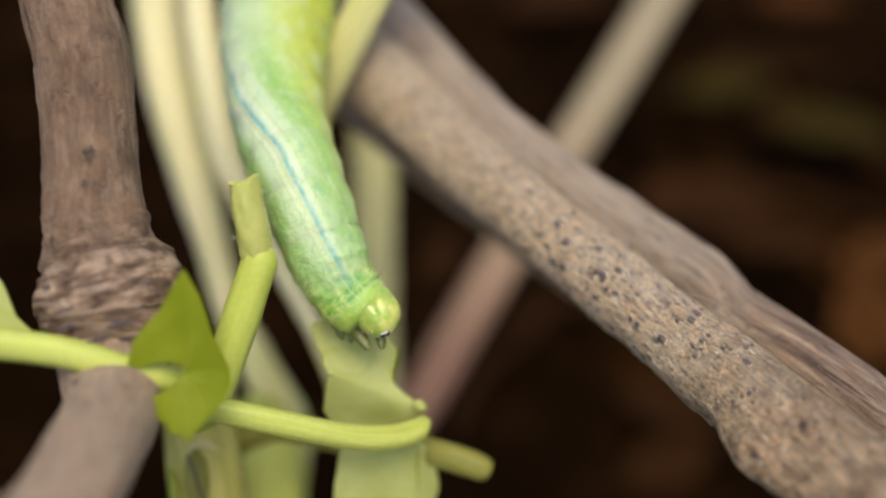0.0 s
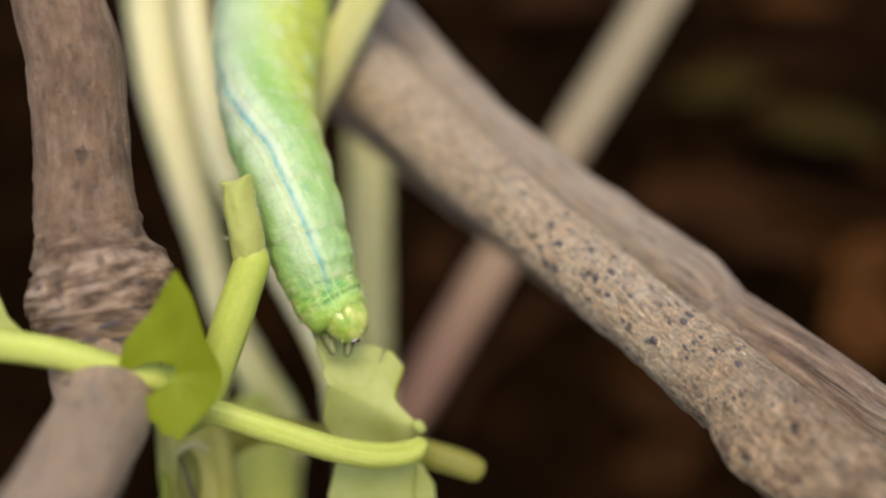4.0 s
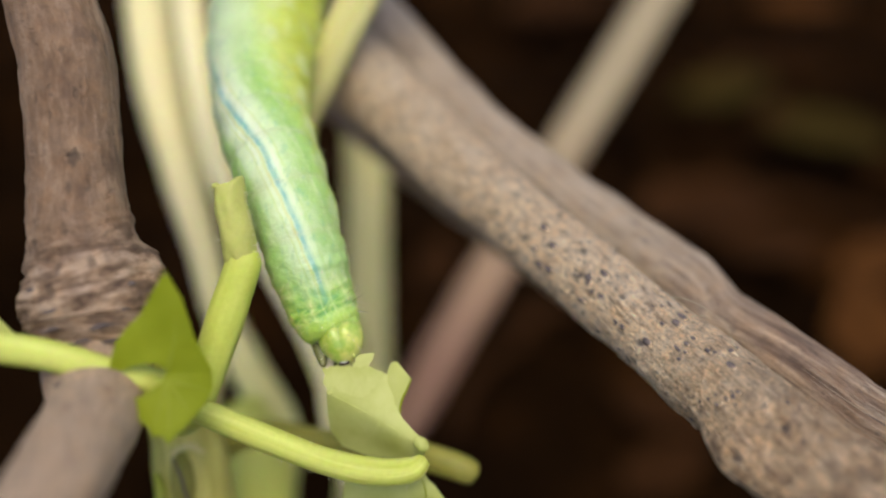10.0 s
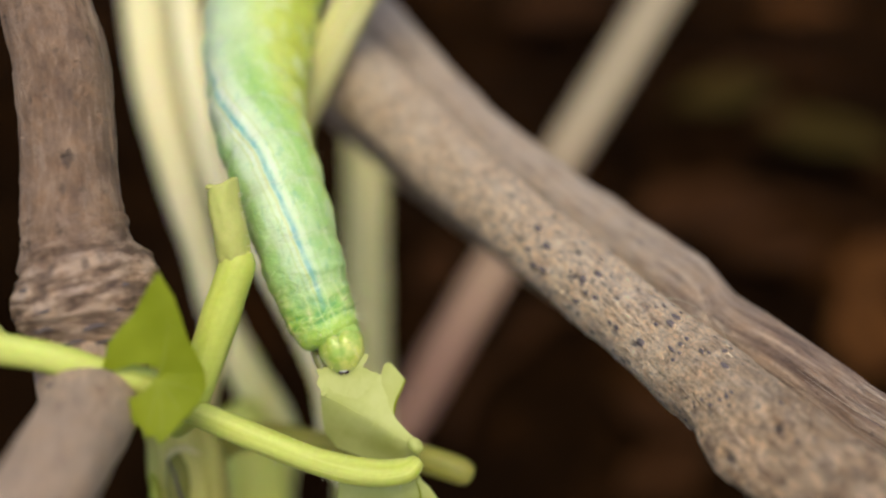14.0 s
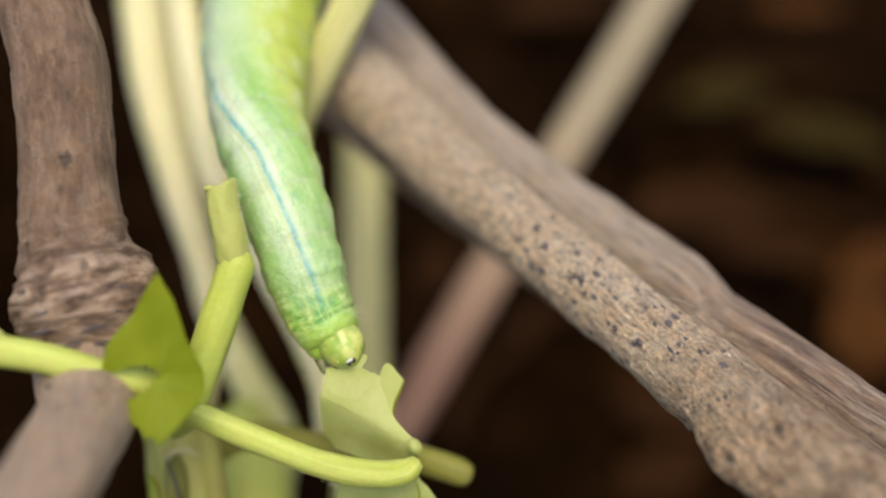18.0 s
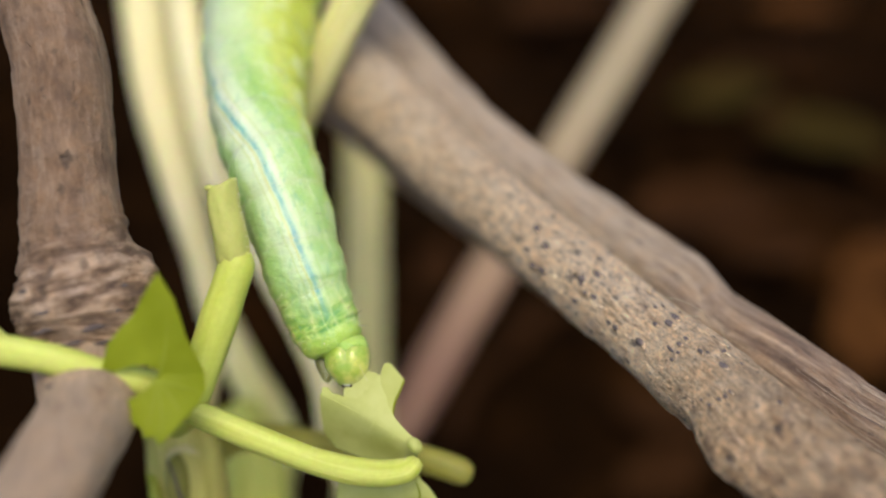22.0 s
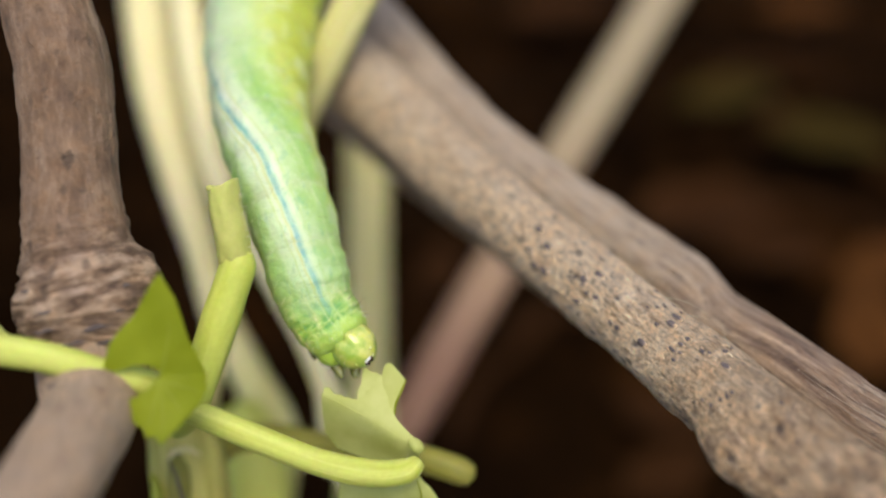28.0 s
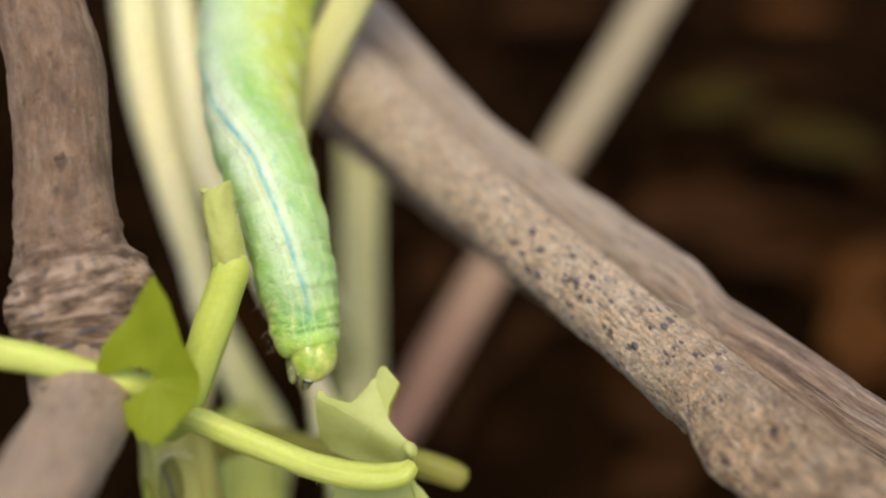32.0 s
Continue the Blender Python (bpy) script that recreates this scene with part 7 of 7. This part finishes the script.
    walk(cat_segments[13], [(t, off @ m) for t, m in [
        (0.0, mm(-5.157, -0.370, -0.431, -0.276, 0.266, 6.271)),
        (0.5, mm(-5.158, -0.339, -0.431, -0.299, 0.277, 6.591)),
        (1.0, mm(-5.190, -0.344, -0.431, -0.315, 0.240, 6.008)),
        (1.5, mm(-5.293, -0.325, -0.431, -0.300, 0.147, 4.313)),
        (2.0, mm(-5.360, -0.370, -0.431, -0.268, 0.087, 3.097)),
        (2.5, mm(-5.402, -0.375, -0.431, -0.207, 0.079, 2.617)),
        (3.0, mm(-5.426, -0.394, -0.431, -0.189, 0.025, 1.567)),
        (3.5, mm(-5.486, -0.389, -0.431, -0.158, -0.026, 0.493)),
        (5.5, mm(-5.538, -0.405, -0.431, -0.135, -0.055, -0.155)),
        (6.0, mm(-5.481, -0.487, -0.431, -0.046, -0.018, -0.035)),
        (6.5, mm(-5.472, -0.442, -0.431, -0.116, -0.021, 0.338)),
        (7.0, mm(-5.450, -0.411, -0.431, -0.093, -0.017, 0.271)),
        (7.5, mm(-5.431, -0.440, -0.431, -0.088, -0.010, 0.368)),
        (8.0, mm(-5.437, -0.401, -0.431, -0.104, -0.028, 0.149)),
        (8.5, mm(-5.400, -0.481, -0.431, -0.053, -0.014, 0.077)),
        (9.0, mm(-5.374, -0.533, -0.431, 0.000, -0.000, 0.000)),
        (9.5, mm(-5.393, -0.534, -0.431, 0.006, -0.018, -0.365)),
        (10.0, mm(-5.376, -0.574, -0.431, 0.043, -0.000, -0.270)),
        (10.5, mm(-5.378, -0.559, -0.431, 0.051, 0.001, -0.293)),
        (11.0, mm(-5.369, -0.599, -0.431, 0.084, 0.011, -0.323)),
        (11.5, mm(-5.311, -0.618, -0.431, 0.104, 0.021, -0.271)),
        (12.0, mm(-5.329, -0.627, -0.431, 0.131, 0.033, -0.215)),
        (12.5, mm(-5.317, -0.617, -0.431, 0.105, 0.022, -0.256)),
        (13.0, mm(-5.323, -0.684, -0.431, 0.153, 0.025, -0.503)),
        (13.5, mm(-5.326, -0.713, -0.431, 0.165, 0.023, -0.630)),
        (14.0, mm(-5.265, -0.733, -0.431, 0.198, 0.069, 0.015)),
        (14.5, mm(-5.264, -0.754, -0.431, 0.241, 0.067, -0.306)),
        (16.5, mm(-5.227, -0.811, -0.431, 0.268, 0.068, -0.456)),
        (17.0, mm(-5.242, -0.783, -0.431, 0.235, 0.062, -0.356)),
        (17.5, mm(-5.245, -0.764, -0.431, 0.217, 0.074, -0.011)),
        (18.0, mm(-5.242, -0.753, -0.431, 0.219, 0.064, -0.213)),
        (18.5, mm(-5.251, -0.757, -0.431, 0.189, 0.062, -0.061)),
        (19.0, mm(-5.198, -0.798, -0.431, 0.243, 0.101, 0.313)),
        (19.5, mm(-5.193, -0.810, -0.431, 0.281, 0.112, 0.287)),
        (20.0, mm(-5.162, -0.848, -0.431, 0.318, 0.135, 0.472)),
        (20.5, mm(-5.195, -0.799, -0.431, 0.238, 0.132, 0.940)),
        (21.0, mm(-5.193, -0.853, -0.431, 0.304, 0.135, 0.573)),
        (21.5, mm(-5.157, -0.898, -0.431, 0.339, 0.129, 0.225)),
        (22.0, mm(-5.177, -0.907, -0.431, 0.349, 0.129, 0.164)),
        (22.5, mm(-5.162, -0.863, -0.431, 0.292, 0.134, 0.632)),
        (23.0, mm(-5.144, -0.909, -0.431, 0.331, 0.138, 0.437)),
        (23.5, mm(-5.086, -0.982, -0.431, 0.375, 0.153, 0.459)),
        (24.0, mm(-5.125, -0.925, -0.431, 0.316, 0.133, 0.444)),
        (24.5, mm(-5.119, -0.975, -0.431, 0.349, 0.140, 0.379)),
        (25.0, mm(-5.077, -1.021, -0.431, 0.394, 0.157, 0.404)),
        (25.5, mm(-5.115, -1.031, -0.431, 0.410, 0.143, 0.028)),
        (27.5, mm(-5.065, -1.109, -0.431, 0.426, 0.149, 0.040)),
        (28.0, mm(-5.101, -1.085, -0.431, 0.390, 0.130, -0.088)),
        (28.5, mm(-5.037, -1.122, -0.431, 0.398, 0.143, 0.106)),
        (29.0, mm(-5.039, -1.113, -0.431, 0.401, 0.160, 0.415)),
        (29.5, mm(-5.093, -1.134, -0.431, 0.399, 0.107, -0.598)),
        (30.0, mm(-5.163, -1.134, -0.431, 0.400, 0.050, -1.680)),
        (30.5, mm(-5.218, -1.094, -0.431, 0.375, 0.022, -2.037)),
        (31.0, mm(-5.261, -1.107, -0.431, 0.377, -0.025, -2.950)),
        (31.5, mm(-5.320, -1.105, -0.431, 0.380, -0.065, -3.710)),
        (32.0, mm(-5.382, -1.100, -0.431, 0.369, -0.114, -4.551)),
    ]])
    walk(cat_segments[14], [(t, off @ m) for t, m in [
        (0.0, mm(-4.008, -2.124, -0.237, -0.957, 2.023, 17.566)),
        (0.5, mm(-4.059, -2.005, -0.237, -1.679, 1.935, 18.238)),
        (1.0, mm(-4.166, -2.009, -0.237, -1.828, 1.499, 15.393)),
        (1.5, mm(-4.357, -2.006, -0.237, -1.908, 1.034, 12.306)),
        (2.0, mm(-4.441, -2.039, -0.237, -2.120, 1.101, 13.201)),
        (2.5, mm(-4.516, -2.147, -0.237, -1.430, 0.674, 8.730)),
        (3.0, mm(-4.571, -2.192, -0.237, -1.293, 0.551, 7.537)),
        (3.5, mm(-4.683, -2.221, -0.237, -1.137, 0.253, 5.058)),
        (5.5, mm(-4.708, -2.292, -0.237, -0.734, 0.488, 5.666)),
        (6.0, mm(-4.648, -2.452, -0.237, -0.397, 0.387, 4.010)),
        (6.5, mm(-4.698, -2.450, -0.237, 0.033, -0.018, -0.235)),
        (7.0, mm(-4.651, -2.450, -0.237, 0.183, 0.132, 0.409)),
        (7.5, mm(-4.665, -2.461, -0.237, 0.063, -0.096, -0.900)),
        (8.0, mm(-4.672, -2.412, -0.237, 0.034, -0.061, -0.552)),
        (8.5, mm(-4.636, -2.482, -0.237, -0.147, -0.101, -0.283)),
        (9.0, mm(-4.590, -2.575, -0.237, 0.000, -0.000, 0.000)),
        (9.5, mm(-4.603, -2.631, -0.237, 0.326, 0.079, -0.445)),
        (10.0, mm(-4.566, -2.700, -0.237, 0.414, 0.157, -0.140)),
        (10.5, mm(-4.573, -2.747, -0.237, 0.739, 0.129, -1.427)),
        (11.0, mm(-4.559, -2.850, -0.237, 0.993, 0.142, -2.199)),
        (11.5, mm(-4.512, -2.890, -0.237, 1.059, 0.065, -3.027)),
        (12.0, mm(-4.535, -2.930, -0.237, 1.161, 0.021, -3.739)),
        (12.5, mm(-4.476, -2.878, -0.237, 0.991, 0.277, -1.132)),
        (13.0, mm(-4.500, -2.984, -0.237, 1.093, 0.183, -2.225)),
        (13.5, mm(-4.505, -3.006, -0.237, 1.036, 0.172, -2.113)),
        (14.0, mm(-4.379, -2.975, -0.237, 0.708, 0.424, 0.967)),
        (14.5, mm(-4.426, -3.060, -0.237, 0.944, 0.168, -1.824)),
        (16.5, mm(-4.430, -3.176, -0.237, 1.188, -0.033, -4.261)),
        (17.0, mm(-4.400, -3.111, -0.237, 1.063, 0.203, -1.958)),
        (17.5, mm(-4.378, -2.975, -0.237, 0.491, 0.314, 0.811)),
        (18.0, mm(-4.343, -2.919, -0.237, 0.243, 0.541, 3.317)),
        (18.5, mm(-4.295, -2.793, -0.237, -0.450, 0.998, 8.694)),
        (19.0, mm(-4.217, -3.038, -0.237, 0.609, 0.865, 4.751)),
        (19.5, mm(-4.251, -3.195, -0.237, 1.209, 0.587, 0.608)),
        (20.0, mm(-4.253, -3.329, -0.237, 1.552, 0.376, -2.321)),
        (20.5, mm(-4.161, -2.943, -0.237, 0.125, 1.165, 8.487)),
        (21.0, mm(-4.182, -3.179, -0.237, 0.897, 0.896, 4.124)),
        (21.5, mm(-4.207, -3.286, -0.237, 1.109, 0.594, 1.003)),
        (22.0, mm(-4.193, -3.329, -0.237, 1.231, 0.738, 1.770)),
        (22.5, mm(-4.156, -3.020, -0.237, 0.040, 1.017, 7.561)),
        (23.0, mm(-4.133, -3.275, -0.237, 1.024, 0.875, 3.559)),
        (23.5, mm(-4.110, -3.404, -0.237, 1.178, 0.657, 1.279)),
        (24.0, mm(-4.098, -3.040, -0.237, -0.253, 1.207, 9.785)),
        (24.5, mm(-4.097, -3.279, -0.237, 0.696, 0.966, 5.301)),
        (25.0, mm(-4.062, -3.474, -0.237, 1.272, 0.813, 2.252)),
        (25.5, mm(-4.133, -3.450, -0.237, 1.089, 0.711, 2.012)),
        (27.5, mm(-4.089, -3.424, -0.237, 0.545, 0.720, 3.795)),
        (28.0, mm(-4.063, -3.152, -0.237, -0.783, 1.420, 12.653)),
        (28.5, mm(-4.025, -3.365, -0.237, 0.253, 0.981, 6.696)),
        (29.0, mm(-4.027, -3.478, -0.237, 0.865, 0.844, 3.809)),
        (29.5, mm(-4.131, -3.247, -0.237, -0.587, 0.942, 8.621)),
        (30.0, mm(-4.309, -3.251, -0.237, -0.631, 0.372, 4.551)),
        (30.5, mm(-4.481, -3.261, -0.237, -0.203, -0.375, -2.069)),
        (31.0, mm(-4.646, -3.274, -0.237, -0.145, -1.105, -7.361)),
        (31.5, mm(-4.751, -3.282, -0.237, -0.044, -1.295, -9.010)),
        (32.0, mm(-4.901, -3.306, -0.237, 0.301, -1.707, -13.063)),
    ]])
    foot = Matrix.Translation(-BASES[SHOOT.name] / 1000)
    walk(EATEN, [(t, foot @ m) for t, m in [
        (0.0, mm(-9.598, -7.068, 1.400, 0.000, 24.500, 6.250)),
        (0.5, mm(-9.598, -7.068, 1.400, 0.000, 24.500, 6.000)),
        (1.0, mm(-9.598, -7.068, 1.400, 0.000, 23.500, 5.250)),
        (1.5, mm(-9.598, -7.068, 1.400, 0.000, 23.500, 4.000)),
        (2.0, mm(-9.598, -7.068, 1.400, 0.000, 22.500, 3.250)),
        (2.5, mm(-9.598, -7.068, 1.400, 0.000, 21.000, 2.250)),
        (3.0, mm(-9.598, -7.068, 1.400, 0.000, 20.000, 1.750)),
        (3.5, mm(-9.598, -7.068, 1.400, 0.000, 19.000, 1.500)),
        (5.5, mm(-9.598, -7.068, 1.400, 0.000, 15.500, 0.000)),
        (6.0, mm(-9.598, -7.068, 1.400, 0.000, 15.500, 0.250)),
        (6.5, mm(-9.598, -7.068, 1.400, 0.000, 12.000, -0.500)),
        (7.0, mm(-9.598, -7.068, 1.400, 0.000, 9.500, -1.000)),
        (7.5, mm(-9.598, -7.068, 1.400, 0.000, 2.000, -0.500)),
        (8.0, mm(-9.598, -7.068, 1.400, 0.000, 1.000, -0.750)),
        (8.5, mm(-9.598, -7.068, 1.400, 0.000, -0.000, -0.250)),
        (9.0, mm(-9.598, -7.068, 1.400, 0.000, -0.000, 0.000)),
        (32.0, mm(-9.598, -7.068, 1.400, 0.000, -0.000, 0.000)),
    ]])
    # each bite goes into the mouth and on into the gullet
    mouth, gullet = Vector((-4.4, -4.2, 0.1)), Vector((-5.2, -0.9, -0.3))
    for k, (bite, t) in enumerate(BITES):
        rest = bite.matrix_basis.translation.copy()
        into = (mouth - PIVOT) / 1000
        deep = (gullet + Vector((0.25 * math.sin(k * 2.1), 0.5 * math.cos(k * 1.7), 0.3 * math.sin(k))) - PIVOT) / 1000
        walk(bite, [(0.0, Matrix.Translation(rest)), (t, Matrix.Translation(rest)), (t + 0.3, Matrix.Translation(into)), (t + 1.0, Matrix.Translation(deep)), (32.0, Matrix.Translation(deep))])


motions()
